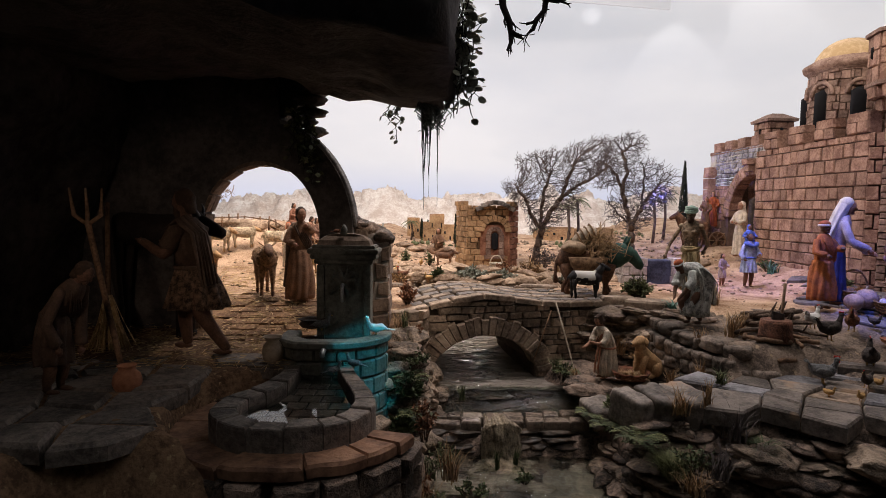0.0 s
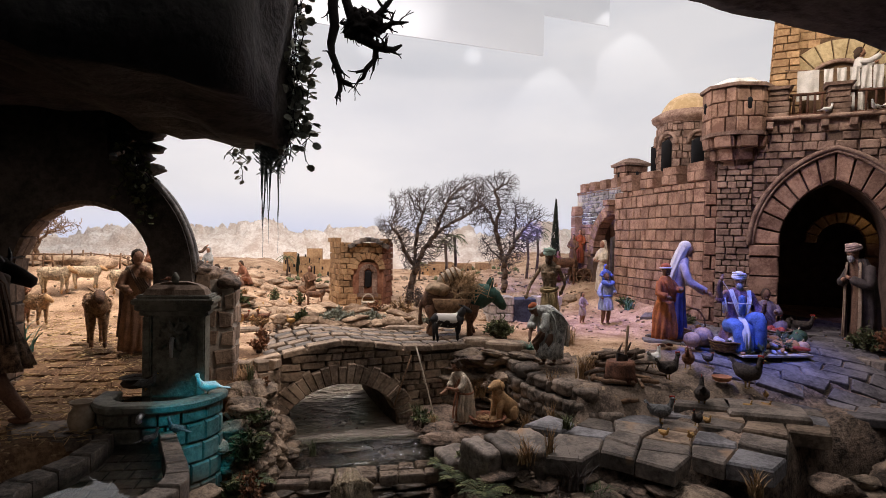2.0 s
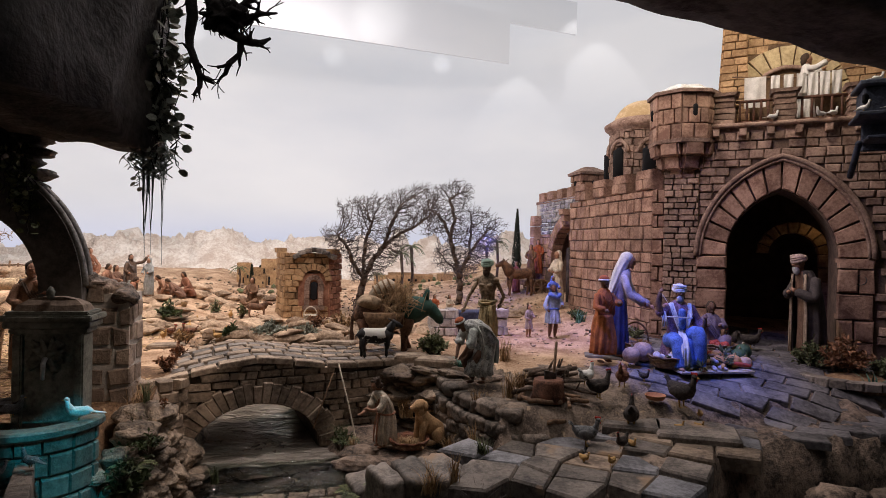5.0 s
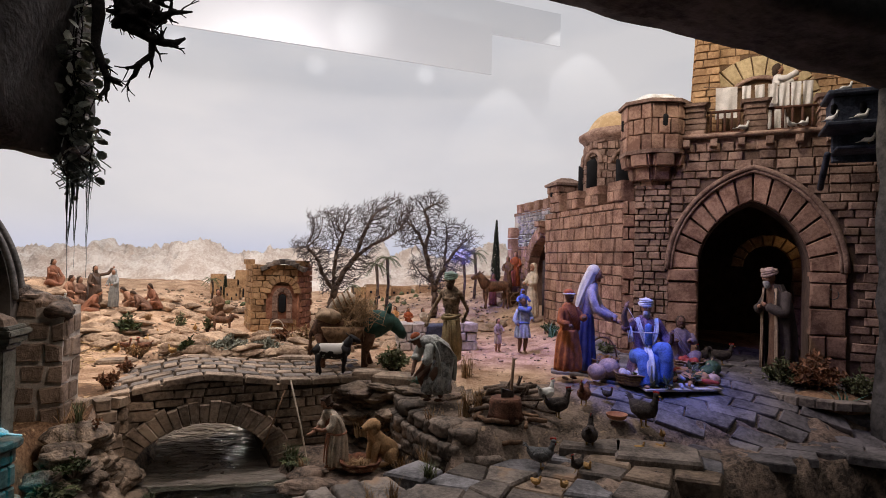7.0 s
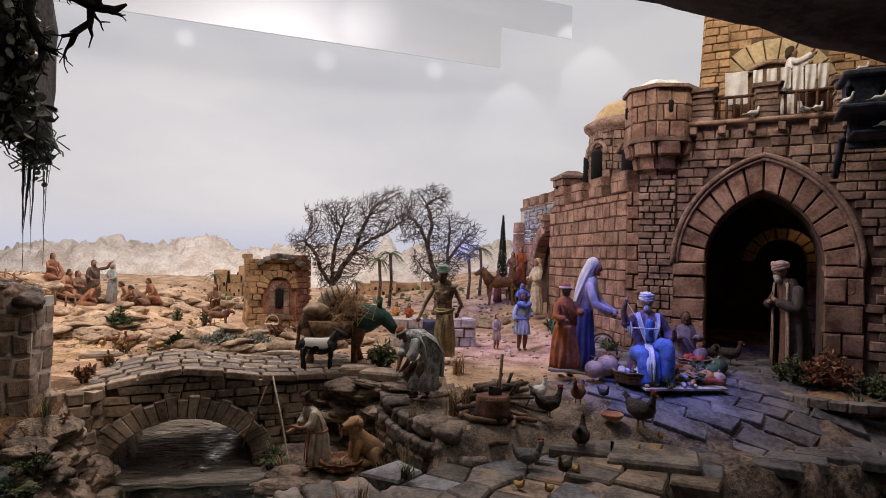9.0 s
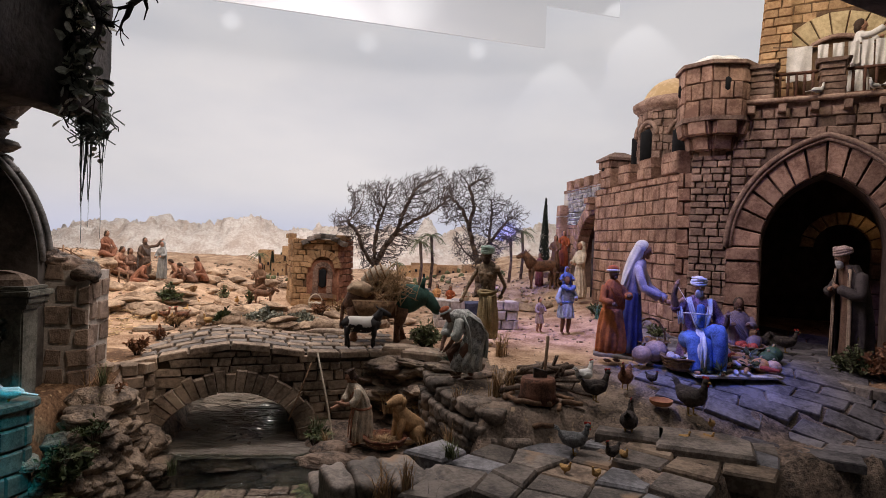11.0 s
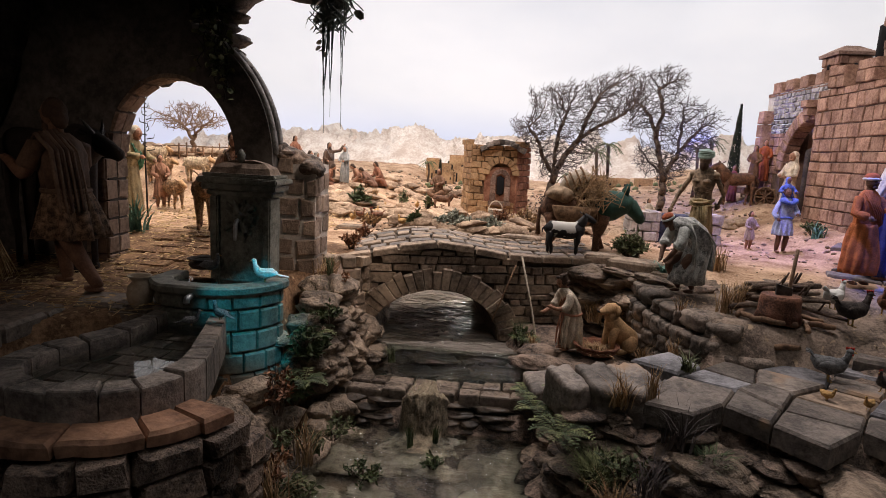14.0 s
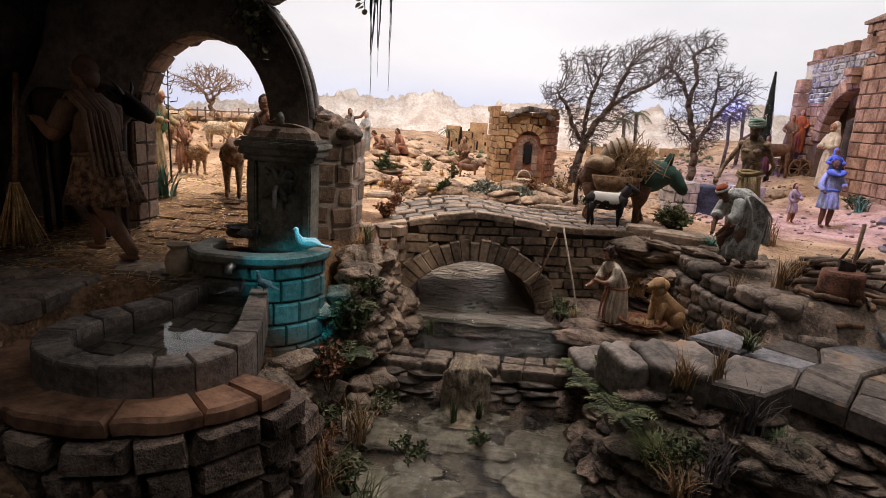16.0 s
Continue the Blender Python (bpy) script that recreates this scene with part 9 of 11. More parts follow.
def hen(label, x, y, yaw, s, mats, z=None, name="model_hen", chick=False, dove=False, pitch=0.0):
    bm = bmesh.new()
    tube(bm, [(0, 0.42, 0.62 if not dove else 0.42), (0, 0.25, 0.50), (0, 0.0, 0.44), (0, -0.22, 0.50), (0, -0.34, 0.62)], [0.10, 0.21, 0.26, 0.21, 0.12] if not dove else [0.06, 0.15, 0.2, 0.17, 0.1], 12, 0)
    tube(bm, [(0, -0.26, 0.54), (0, -0.36, 0.74), (0, -0.38, 0.88)], [0.15, 0.085, 0.075], 10, 0)
    blob(bm, (0, -0.40, 0.92), (0.075, 0.095, 0.08), 0, 2)
    tube(bm, [(0, -0.48, 0.91), (0, -0.56, 0.89)], [0.028, 0.008], 6, 1)
    if not dove:
        if not chick:
            for k in range(4):
                blob(bm, (0, -0.46 + 0.05 * k, 1.0), (0.014, 0.032, 0.05), 2, 1)
            blob(bm, (0, -0.47, 0.83), (0.014, 0.024, 0.04), 2, 1)
            for k in range(5):
                tube(bm, [(0.02 * (k - 2), 0.34, 0.56), (0.03 * (k - 2), 0.50, 0.74 + 0.03 * (2 - abs(k - 2))), (0.04 * (k - 2), 0.60, 0.84 - 0.05 * abs(k - 2))], [0.07, 0.055, 0.02], 6, 0, flat=0.4)
        for sd in (-1, 1):
            blob(bm, (0.20 * sd, 0.03, 0.47), (0.06, 0.25, 0.14), 0, 2)
            tube(bm, [(0.09 * sd, 0.02, 0.28), (0.09 * sd, 0.0, 0.12), (0.09 * sd, 0.0, 0.02)], [0.05, 0.022, 0.02], 6, 1)
            for a in (-0.4, 0, 0.4):
                tube(bm, [(0.09 * sd, 0.0, 0.018), (0.09 * sd + 0.1 * math.sin(a), -0.10 * math.cos(a), 0.01)], [0.018, 0.01], 5, 1)
    else:
        tube(bm, [(0, 0.30, 0.46), (0, 0.55, 0.38), (0, 0.80, 0.34)], [0.12, 0.10, 0.07], 8, 0, flat=0.35)
        for sd in (-1, 1):
            blob(bm, (0.15 * sd, 0.10, 0.46), (0.05, 0.32, 0.12), 0, 2)
            tube(bm, [(0.06 * sd, 0.0, 0.30), (0.06 * sd, -0.02, 0.16)], [0.03, 0.02], 5, 1)
        for v in bm.verts:
            v.co.z -= 0.16
    ob = tagged(new(name, to_mesh(name, bm, *mats)), label, "model bird", "model birds")
    ob.matrix_basis = pose(x, y, plain_z(x, y) + 0.012 if z is None else z, pitch, 0, yaw) @ Matrix.Diagonal((s, s, s, 1))
    return ob


BEAK = painted("horn_yellow", (0.42, 0.26, 0.08))
for x, y, yaw, s, m, lb in ((1.01, 1.585, 120, 0.075, FEATHER_WHITE, "white model hen pecking in the yard"), (1.012, 1.515, 95, 0.088, FEATHER_DARK, "red-brown model hen in the yard"), (0.925, 1.40, 70, 0.082, FEATHER_GREY, "grey model hen in the yard"), (1.055, 1.424, 150, 0.088, FEATHER_DARK, "black-brown model hen in the yard"), (1.222, 1.47, 20, 0.11, FEATHER_DARK, "dark model rooster in the yard"), (1.11, 1.575, -40, 0.08, FEATHER_RED, "red-brown model hen by the fruit"), (1.19, 1.60, 30, 0.042, FEATHER_DARK, "small black model pullet in the yard"), (1.66, 1.86, -60, 0.085, FEATHER_DARK, "dark model hen in the gateway"), (1.745, 1.87, 50, 0.085, FEATHER_DARK, "dark model hen in the gateway"), (0.98, 1.33, -60, 0.05, FEATHER_DARK, "small dark model pullet at the yard's edge")):
    hen(lb, x, y, yaw, s * 0.84, [m, BEAK, COMB])
for x, y, yaw in ((0.875, 1.30, 40), (0.925, 1.27, -60), (1.225, 1.40, 30), (1.255, 1.44, -50), (1.17, 1.40, 80), (1.0, 1.32, 10), (-0.02, 2.36, 60), (0.05, 2.30, -30), (-0.06, 2.42, 120), (-0.20, 2.34, 20)):
    hen("tiny yellow model chick on the ground", x, y, yaw, 0.027, [CHICK, BEAK, COMB], name="model_chick", chick=True)
hen("brown model hen by the ruined wall", -0.155, 2.30, -80, 0.05, [FEATHER_RED, BEAK, COMB])
hen("turquoise-lit white model dove on the fountain rim", -0.150, 1.345, -75, 0.054, [FEATHER_WHITE, BEAK], z=0.205, name="model_dove", dove=True)
hen("grey model dove on the fountain trough", -0.285, 1.385, 80, 0.05, [FEATHER_GREY, BEAK], z=0.205, name="model_dove", dove=True)
hen("grey model dove on the basin rim", -0.185, 1.235, -110, 0.04, [FEATHER_GREY, BEAK], z=0.156, name="model_dove", dove=True)
hen("grey model dove on the basin rim", -0.222, 1.20, 120, 0.034, [FEATHER_GREY, BEAK], z=0.152, name="model_dove", dove=True)
hen("small brown model bird on the fountain cap", -0.262, 1.47, 100, 0.024, [FEATHER_RED, BEAK], z=0.432, name="model_dove", dove=True)
hen("white model dove on the ruined wall", -0.185, 1.69, 95, 0.036, [FEATHER_WHITE, BEAK], z=0.425, name="model_dove", dove=True)
for x, y, yaw in ((1.80, 1.855, 80), (1.915, 1.775, -80), (1.94, 1.75, 100)):
    hen("white model dove on the terrace edge", x, y, yaw, 0.043, [FEATHER_WHITE, BEAK], z=1.012, name="model_dove", dove=True)


for k, (x, y) in enumerate([(-0.231, 2.265), (-0.23, 2.358), (-0.197, 2.477), (-0.05, 2.229), (-0.185, 2.642), (-0.103, 2.866)]):
    hen("small yellow model chick on the sand" if k != 1 else "brown model hen on the sand", x, y, 40 + 67 * k, 0.038, [CHICK, CHICK, COMB] if k != 1 else [FEATHER_RED, FEATHER_RED, COMB], chick=k != 1, name="model_chick" if k != 1 else "model_hen")


# ---------------------------------------------------------------- trees and plants
def grow(bm, start, way, length, radius, level, rng, drift, split=3, bends=3, curl=0.35, seg=5, keep=0.66, tips=None, thin=0.0012):
    """A limb that bends with the drift and divides."""
    pts, rad = [Vector(start)], [radius]
    d = Vector(way).normalized()
    for i in range(bends):
        d = (d + Vector((rng.gauss(0, curl), rng.gauss(0, curl), rng.gauss(0, curl))) * 0.5 + Vector(drift) * 0.30).normalized()
        pts.append(pts[-1] + d * length / bends)
        rad.append(max(thin, radius * (1 - 0.45 * (i + 1) / bends)))
    tube(bm, pts, rad, seg if level > 1 else 4 if level == 1 else 3, 0, cap=False)
    if level == 0:
        if tips is not None:
            tips.append(pts[-1])
        return
    for k in range(split):
        at = pts[-1] if k == 0 else pts[rng.randint(1, len(pts) - 1)]
        dd = (d + Vector((rng.gauss(0, 0.55), rng.gauss(0, 0.55), rng.gauss(0, 0.40)))).normalized()
        grow(bm, at, dd, length * keep * rng.uniform(0.75, 1.2), rad[-1] * 0.78, level - 1, rng, drift, split, bends, curl, seg, keep, tips, thin)


def reaching_tree(label, base, stems, hull, deep, seed, wind, count=1500, step=0.013, kill=0.017, tip=0.0009, fork=0.47, bark=None, name="windswept_tree"):
    """A bare tree: stems of (across, up) from the base, then limbs that reach for points strewn in the crown's outline."""
    rs = np.random.RandomState(seed)
    poly = [Vector(p) for p in hull]

    def inside(px, pz):
        hit = False
        for p, q in zip(poly, poly[1:] + poly[:1]):
            if (p.y > pz) != (q.y > pz) and px < (q.x - p.x) * (pz - p.y) / (q.y - p.y) + p.x:
                hit = not hit
        return hit

    lo = [min(p[k] for p in hull) for k in (0, 1)]
    hi = [max(p[k] for p in hull) for k in (0, 1)]
    goals = []
    while len(goals) < count:
        px, pz = rs.uniform(lo[0], hi[0]), rs.uniform(lo[1], hi[1])
        if inside(px, pz):
            goals.append((px, rs.normal(0, deep * 0.5), pz))
    goals = np.array(goals)
    at, up, main = [np.zeros(3)], [-1], [True]
    for stem in stems:
        last = int(np.argmin([np.linalg.norm(v - np.array((stem[0][0], 0.0, stem[0][1]))) for v in at]))
        for p, q in zip(stem, stem[1:]):
            n = max(1, int(math.hypot(q[0] - p[0], q[1] - p[1]) / step))
            for i in range(1, n + 1):
                t = i / n
                at.append(np.array((p[0] + (q[0] - p[0]) * t, 0.012 * math.sin(7 * t + len(at) * 0.3), p[1] + (q[1] - p[1]) * t)) + rs.normal(0, 0.0016, 3))
                up.append(last)
                main.append(True)
                last = len(at) - 1
    wind = np.array(wind)
    for _ in range(130):
        pos = np.array(at)
        d = np.linalg.norm(goals[:, None, :] - pos[None, :, :], axis=2)
        near = d.argmin(1)
        dist = d[np.arange(len(goals)), near]
        pull = {}
        for g in np.where(dist < 0.11)[0]:
            v = goals[g] - pos[near[g]]
            pull.setdefault(int(near[g]), []).append(v / (np.linalg.norm(v) + 1e-9))
        grown = 0
        for k, vs in pull.items():
            v = sum(vs) / len(vs) + wind + rs.normal(0, 0.17, 3)
            v = v / (np.linalg.norm(v) + 1e-9)
            new_at = pos[k] + v * step
            if np.linalg.norm(pos - new_at, axis=1).min() > step * 0.45:
                at.append(new_at)
                up.append(k)
                main.append(False)
                grown += 1
        pos = np.array(at)
        d = np.linalg.norm(goals[:, None, :] - pos[None, :, :], axis=2).min(1)
        goals = goals[d > kill]
        if not grown or not len(goals):
            break
    n = len(at)
    load = np.zeros(n)
    kids = [[] for _ in range(n)]
    for i in range(n - 1, 0, -1):
        load[i] = max(load[i], 1)
        load[up[i]] += load[i]
        kids[up[i]].append(i)
    rad = tip * np.maximum(load, 1) ** fork
    c = holder(name, base, label, "tree")
    bodies = {True: bmesh.new(), False: bmesh.new()}
    o = Vector(base)
    starts = [(0, None)]
    while starts:
        i, frm = starts.pop()
        chain = ([frm] if frm is not None else []) + [i]
        while kids[chain[-1]]:
            ks = sorted(kids[chain[-1]], key=lambda k: -load[k])
            starts += [(k, chain[-1]) for k in ks[1:]]
            chain.append(ks[0])
        if len(chain) < 2:
            continue
        pts = [o + Vector(at[k]) for k in chain]
        rr = [float(min(rad[k], 0.034)) for k in chain]
        if frm is not None:
            rr[0] = rr[1]
        end = (pts[-1] - pts[-2]).normalized()
        side = Vector(rs.normal(0, 1, 3)).normalized()
        pts += [pts[-1] + (end + side * 0.5) * step * 0.8, pts[-1] + (end + side * 1.1 + Vector(wind)) * step * 1.5]
        rr += [tip * 0.8, tip * 0.5]
        big = rr[0] > 0.008
        tube(bodies[big], pts, rr, 9 if big else 4, 0, cap=False)
    for i in range(1, n):                      # short curling side twigs
        if load[i] < 40 and rs.rand() < 0.5:
            p, d = o + Vector(at[i]), Vector(at[i] - at[up[i]]).normalized()
            d = (d + Vector(rs.normal(0, 0.6, 3)) + Vector(wind) * 1.6).normalized()
            e = (d + Vector(rs.normal(0, 0.5, 3)) + Vector(wind)).normalized()
            tube(bodies[False], [p, p + d * step * 1.3, p + d * step * 1.3 + e * step * 1.6], [tip * 0.9, tip * 0.8, tip * 0.45], 3, 0, cap=False)
    for v in bodies[True].verts:
        v.co += Vector((nz(*v.co, 60), nz(v.co.y, v.co.z, v.co.x, 60), 0)) * 0.004
    part("trunk", bodies[True], bark or BARK, c)
    part("crown", bodies[False], bark or TWIG, c, "tangle of bare dry twigs")
    return c


# two wind-bent trees that lean together into an arch
reaching_tree("windswept bare tree with a tangle of fine twigs", (0.455, 2.92, 0.225),
              (((0, 0), (0.015, 0.08), (0.035, 0.17), (0.075, 0.26), (0.13, 0.335), (0.20, 0.39), (0.28, 0.43), (0.34, 0.475)), ((0.035, 0.17), (0.03, 0.27), (0.045, 0.37), (0.075, 0.46)), ((0.035, 0.17), (-0.02, 0.25), (-0.05, 0.33), (-0.09, 0.37)), ((0.13, 0.335), (0.16, 0.43), (0.20, 0.52))),
              ((-0.02, 0.16), (-0.06, 0.26), (-0.165, 0.345), (-0.165, 0.405), (-0.075, 0.42), (-0.11, 0.52), (0.02, 0.56), (0.13, 0.565), (0.19, 0.60), (0.31, 0.63), (0.34, 0.60), (0.385, 0.545), (0.37, 0.47), (0.27, 0.425), (0.21, 0.37), (0.21, 0.30), (0.14, 0.23), (0.06, 0.16)),
              0.085, 5, (0.45, 0, 0.16), 2300, 0.011, 0.012, 0.0011, 0.40)
reaching_tree("second bare tree bent over towards its neighbour", (1.01, 3.16, 0.25),
              (((0, 0), (0.005, 0.09), (0.0, 0.17), (-0.03, 0.27), (-0.055, 0.36), (-0.09, 0.44), (-0.15, 0.50), (-0.20, 0.50)), ((0.0, 0.17), (0.05, 0.26), (0.10, 0.34), (0.15, 0.40)), ((-0.055, 0.36), (-0.03, 0.46), (-0.06, 0.56), (0.0, 0.60)), ((0.0, 0.17), (-0.07, 0.23), (-0.12, 0.29)), ((0.05, 0.26), (0.06, 0.38), (0.06, 0.48))),
              ((-0.03, 0.14), (-0.14, 0.22), (-0.13, 0.32), (-0.06, 0.30), (-0.10, 0.37), (-0.21, 0.36), (-0.20, 0.42), (-0.20, 0.54), (-0.14, 0.62), (-0.03, 0.66), (0.05, 0.63), (0.05, 0.54), (0.10, 0.50), (0.16, 0.50), (0.22, 0.42), (0.215, 0.32), (0.13, 0.24), (0.05, 0.14)),
              0.09, 9, (0.20, 0, 0.10), 2300, 0.011, 0.012, 0.0011, 0.40)
reaching_tree("bare spreading tree with a flat crown on the meadow", (-1.27, 3.06, plain_z(-1.27, 3.06) - 0.01),
              (((0, 0), (0.003, 0.05), (-0.005, 0.09), (-0.04, 0.135), (-0.075, 0.165)), ((-0.005, 0.09), (0.035, 0.125), (0.07, 0.16)), ((0.003, 0.05), (0.015, 0.12), (0.02, 0.18)), ((-0.04, 0.135), (-0.03, 0.18))),
              ((-0.10, 0.115), (-0.17, 0.155), (-0.15, 0.20), (-0.07, 0.245), (0.04, 0.25), (0.13, 0.215), (0.155, 0.16), (0.10, 0.125), (0.04, 0.14), (0.0, 0.12)), 0.13, 23, (0, 0, 0.20), 620, 0.010, 0.018, 0.0015, 0.40, WARM_BARK, "spreading_tree")


def palm(x, y, h, s=1.0, z=None):
    z = plain_z(x, y) if z is None else z
    c = holder("palm_tree", (x, y, z), "small model palm tree with drooping fronds", "palm tree", "palms of the far village")
    bm = bmesh.new()
    tube(bm, [(x, y, z), (x + 0.008 * s, y, z + h * 0.5), (x, y, z + h)], [0.008 * s, 0.0065 * s, 0.007 * s], 7)
    part("trunk", bm, BARK, c)
    bm = bmesh.new()
    rng = random.Random(int(x * 1000))
    for i in range(17):
        a = 2 * math.pi * i / 17 + rng.uniform(-0.2, 0.2)
        up = rng.uniform(0.1, 1.1)
        ln = rng.uniform(0.05, 0.075) * s
        d = Vector((math.cos(a), math.sin(a), 0))
        spine = [Vector((x, y, z + h)) + d * ln * t + Vector((0, 0, ln * (up * t - 1.1 * t * t))) for t in (0, 0.35, 0.7, 1.0)]
        tube(bm, spine, [0.0016 * s, 0.0016 * s, 0.0012 * s, 0.0006 * s], 3, cap=False)
        side = Vector((-d.y, d.x, 0))
        for t in range(2, 9):
            p = spine[0].lerp(spine[1], t / 3) if t < 3 else spine[1].lerp(spine[2], (t - 3) / 3) if t < 6 else spine[2].lerp(spine[3], (t - 6) / 3)
            for sd in (-1, 1):
                q = p + side * sd * 0.016 * s + d * 0.008 * s + Vector((0, 0, -0.008 * s))
                bm.faces.new((bm.verts.new(p), bm.verts.new(p + d * 0.004 * s), bm.verts.new(q)))
    part("crown", bm, LEAF, c)
    return c


for x, y, h, s in ((-0.205, 3.85, 0.115, 0.9), (0.735, 3.47, 0.27, 1.3), (0.80, 3.52, 0.30, 1.3), (0.62, 3.75, 0.11, 0.9), (1.25, 3.50, 0.25, 1.2), (1.33, 3.55, 0.27, 1.2), (-0.12, 3.95, 0.07, 0.6)):
    palm(x, y, h, s)


def cypress(x, y, h, r):
    z = plain_z(x, y)
    c = holder("cypress", (x, y, z), "slim dark model cypress", "tree", "cypresses")
    bm = bmesh.new()
    tube(bm, [(x, y, z), (x, y, z + 0.05)], 0.006, 6)
    part("trunk", bm, BARK, c)
    bm = bmesh.new()
    rng = random.Random(int(x * 997))
    for i in range(1500 if h > 0.2 else 300):
        t = rng.random() ** 1.3
        a = rng.uniform(0, 2 * math.pi)
        rr = r * (1 - t) ** 0.8 * (0.55 + 0.45 * min(1, t * 8)) * rng.uniform(0.6, 1.05)
        p = Vector((x + rr * math.cos(a), y + rr * math.sin(a), z + 0.02 + h * t))
        d = Vector((math.cos(a) * 0.35, math.sin(a) * 0.35, 1)) * 0.016
        w = Vector((-math.sin(a), math.cos(a), 0)) * 0.0045
        vs = [bm.verts.new(v) for v in (p - w, p + w, p + d)]
        bm.faces.new(vs)
    part("crown", bm, CYPRESS, c)


CYPRESS = surface("cypress_green", (0.012, 0.017, 0.010), (0.045, 0.055, 0.035), 60, 0.8, 0.4, 0.2)
cypress(1.51, 3.71, 0.40, 0.036)
for x, y, h in ((-0.14, 3.92, 0.11), (-0.10, 4.02, 0.09), (0.08, 3.62, 0.17), (-0.06, 3.98, 0.08)):
    cypress(x, y, h, 0.014)


SEDGE = surface("sedge_green", (0.07, 0.085, 0.03), (0.22, 0.23, 0.10), 40, 0.65, 0.3, 0.3, island=True)


def leaf_quad(bm, p, d, n, ln, w, mat=0):
    d = d.normalized()
    s = d.cross(n)
    s = s.normalized() if s.length > 1e-4 else Vector((1, 0, 0))
    vs = [bm.verts.new(v) for v in (p, p + d * ln * 0.5 + s * w + n * ln * 0.08, p + d * ln, p + d * ln * 0.5 - s * w + n * ln * 0.08)]
    f = bm.faces.new(vs)
    f.material_index = mat


def bush(name, label, x, y, r, h, mat, seed, count=260, leaf=0.016, z=None, dry=0.0):
    """A small shrub: stems with many leaves, open outline."""
    z = (plain_z(x, y) if z is None else z)
    c = holder(name, (x, y, z), label, "shrub", "shrubs")
    rng = random.Random(seed)
    bs, bl = bmesh.new(), bmesh.new()
    for i in range(max(9, count // 14)):
        a, t = rng.uniform(0, 2 * math.pi), math.sqrt(rng.random())
        tip = Vector((x + r * t * math.cos(a), y + r * t * math.sin(a), z + h * rng.uniform(0.55, 1.0) * (1.1 - 0.6 * t)))
        root = Vector((x + r * 0.15 * math.cos(a), y + r * 0.15 * math.sin(a), z - 0.005))
        mid = root.lerp(tip, 0.5) + Vector((0, 0, h * 0.12))
        tube(bs, [root, mid, tip], [0.0016, 0.0012, 0.0006], 3, cap=False)
        for k in range(14):
            t = rng.uniform(0.3, 1.0)
            p = root.lerp(mid, t * 2) if t < 0.5 else mid.lerp(tip, t * 2 - 1)
            d = Vector((rng.gauss(0, 1), rng.gauss(0, 1), rng.gauss(0.5, 0.7)))
            leaf_quad(bl, p, d, Vector((rng.gauss(0, 1), rng.gauss(0, 1), 1)).normalized(), leaf * rng.uniform(0.6, 1.2), leaf * 0.2)
    part("stalk", bs, BARK, c)
    part("foliage", bl, mat, c)
    return c


def tuft(name, label, x, y, r, h, mat, seed, count=45, z=None, width=0.0016, droop=0.5):
    """Grass or sword leaves from one root."""
    z = plain_z(x, y) if z is None else z
    bm = bmesh.new()
    rng = random.Random(seed)
    single = name == "agave"
    if single:
        plant = holder(name, (x, y, z), label, "plant", "agaves")
    for i in range(count):
        a = rng.uniform(0, 2 * math.pi)
        o = Vector((x + rng.gauss(0, r * 0.18), y + rng.gauss(0, r * 0.18), z - 0.004))
        d = Vector((math.cos(a), math.sin(a), 0))
        s = Vector((-d.y, d.x, 0)) * width
        ln, sp = h * rng.uniform(0.55, 1.1), r * rng.uniform(0.3, 1.1)
        pts = [o + d * sp * t * t + Vector((0, 0, ln * (t - droop * 0.35 * t * t * t))) for t in (0, 0.35, 0.7, 1.0)]
        prev = None
        for k, p in enumerate(pts):
            w = s * (1 - 0.3 * k) if k < 3 else s * 0.05
            cur = (bm.verts.new(p - w), bm.verts.new(p + w))
            if prev:
                bm.faces.new((prev[0], prev[1], cur[1], cur[0]))
            prev = cur
        if single:
            part("leaf", bm, mat, plant)
            bm = bmesh.new()
    if single:
        bm.free()
        return plant
    return thing(name, bm, mat, label, "grass", "tufts")


bush("shrub", "green leafy shrub beside the goat", 0.655, 1.95, 0.055, 0.085, LEAF, 1, 1000, leaf=0.017)
bush("shrub", "grey-green low shrub on the ledge", 0.12, 2.32, 0.085, 0.065, PALE_LEAF, 2, 1100, leaf=0.02)
bush("shrub", "grey-green low shrub on the ledge", 0.24, 2.34, 0.065, 0.055, PALE_LEAF, 3, 800, leaf=0.02)
bush("shrub", "dark green shrub by the ledge", -0.015, 2.30, 0.03, 0.065, FERN, 4, 500, leaf=0.02)
bush("shrub", "dark green shrub on the sand", -0.30, 2.60, 0.05, 0.095, FERN, 5, 700, leaf=0.02)
bush("shrub", "dark shrub by the path", -0.07, 2.95, 0.03, 0.09, LEAF, 6, 240)
bush("shrub", "dark shrub by the path", -0.19, 2.98, 0.03, 0.085, LEAF, 7, 240)
bush("shrub", "dry twiggy shrub on the sand", 0.02, 2.68, 0.035, 0.055, RUST_LEAF, 8, 200)
bush("shrub", "dry golden shrub in front of the hut", 0.38, 2.52, 0.07, 0.09, DRYGRASS, 9, 420)
bush("shrub", "dry golden shrub in front of the hut", 0.28, 2.66, 0.06, 0.07, RUST_LEAF, 10, 320)
bush("shrub", "pale shrub behind the goat", 0.46, 2.30, 0.035, 0.05, PALE_LEAF, 11, 220)
bush("shrub", "rusty dry shrub below the ruined wall", -0.105, 1.80, 0.028, 0.055, RUST_LEAF, 12, 300)
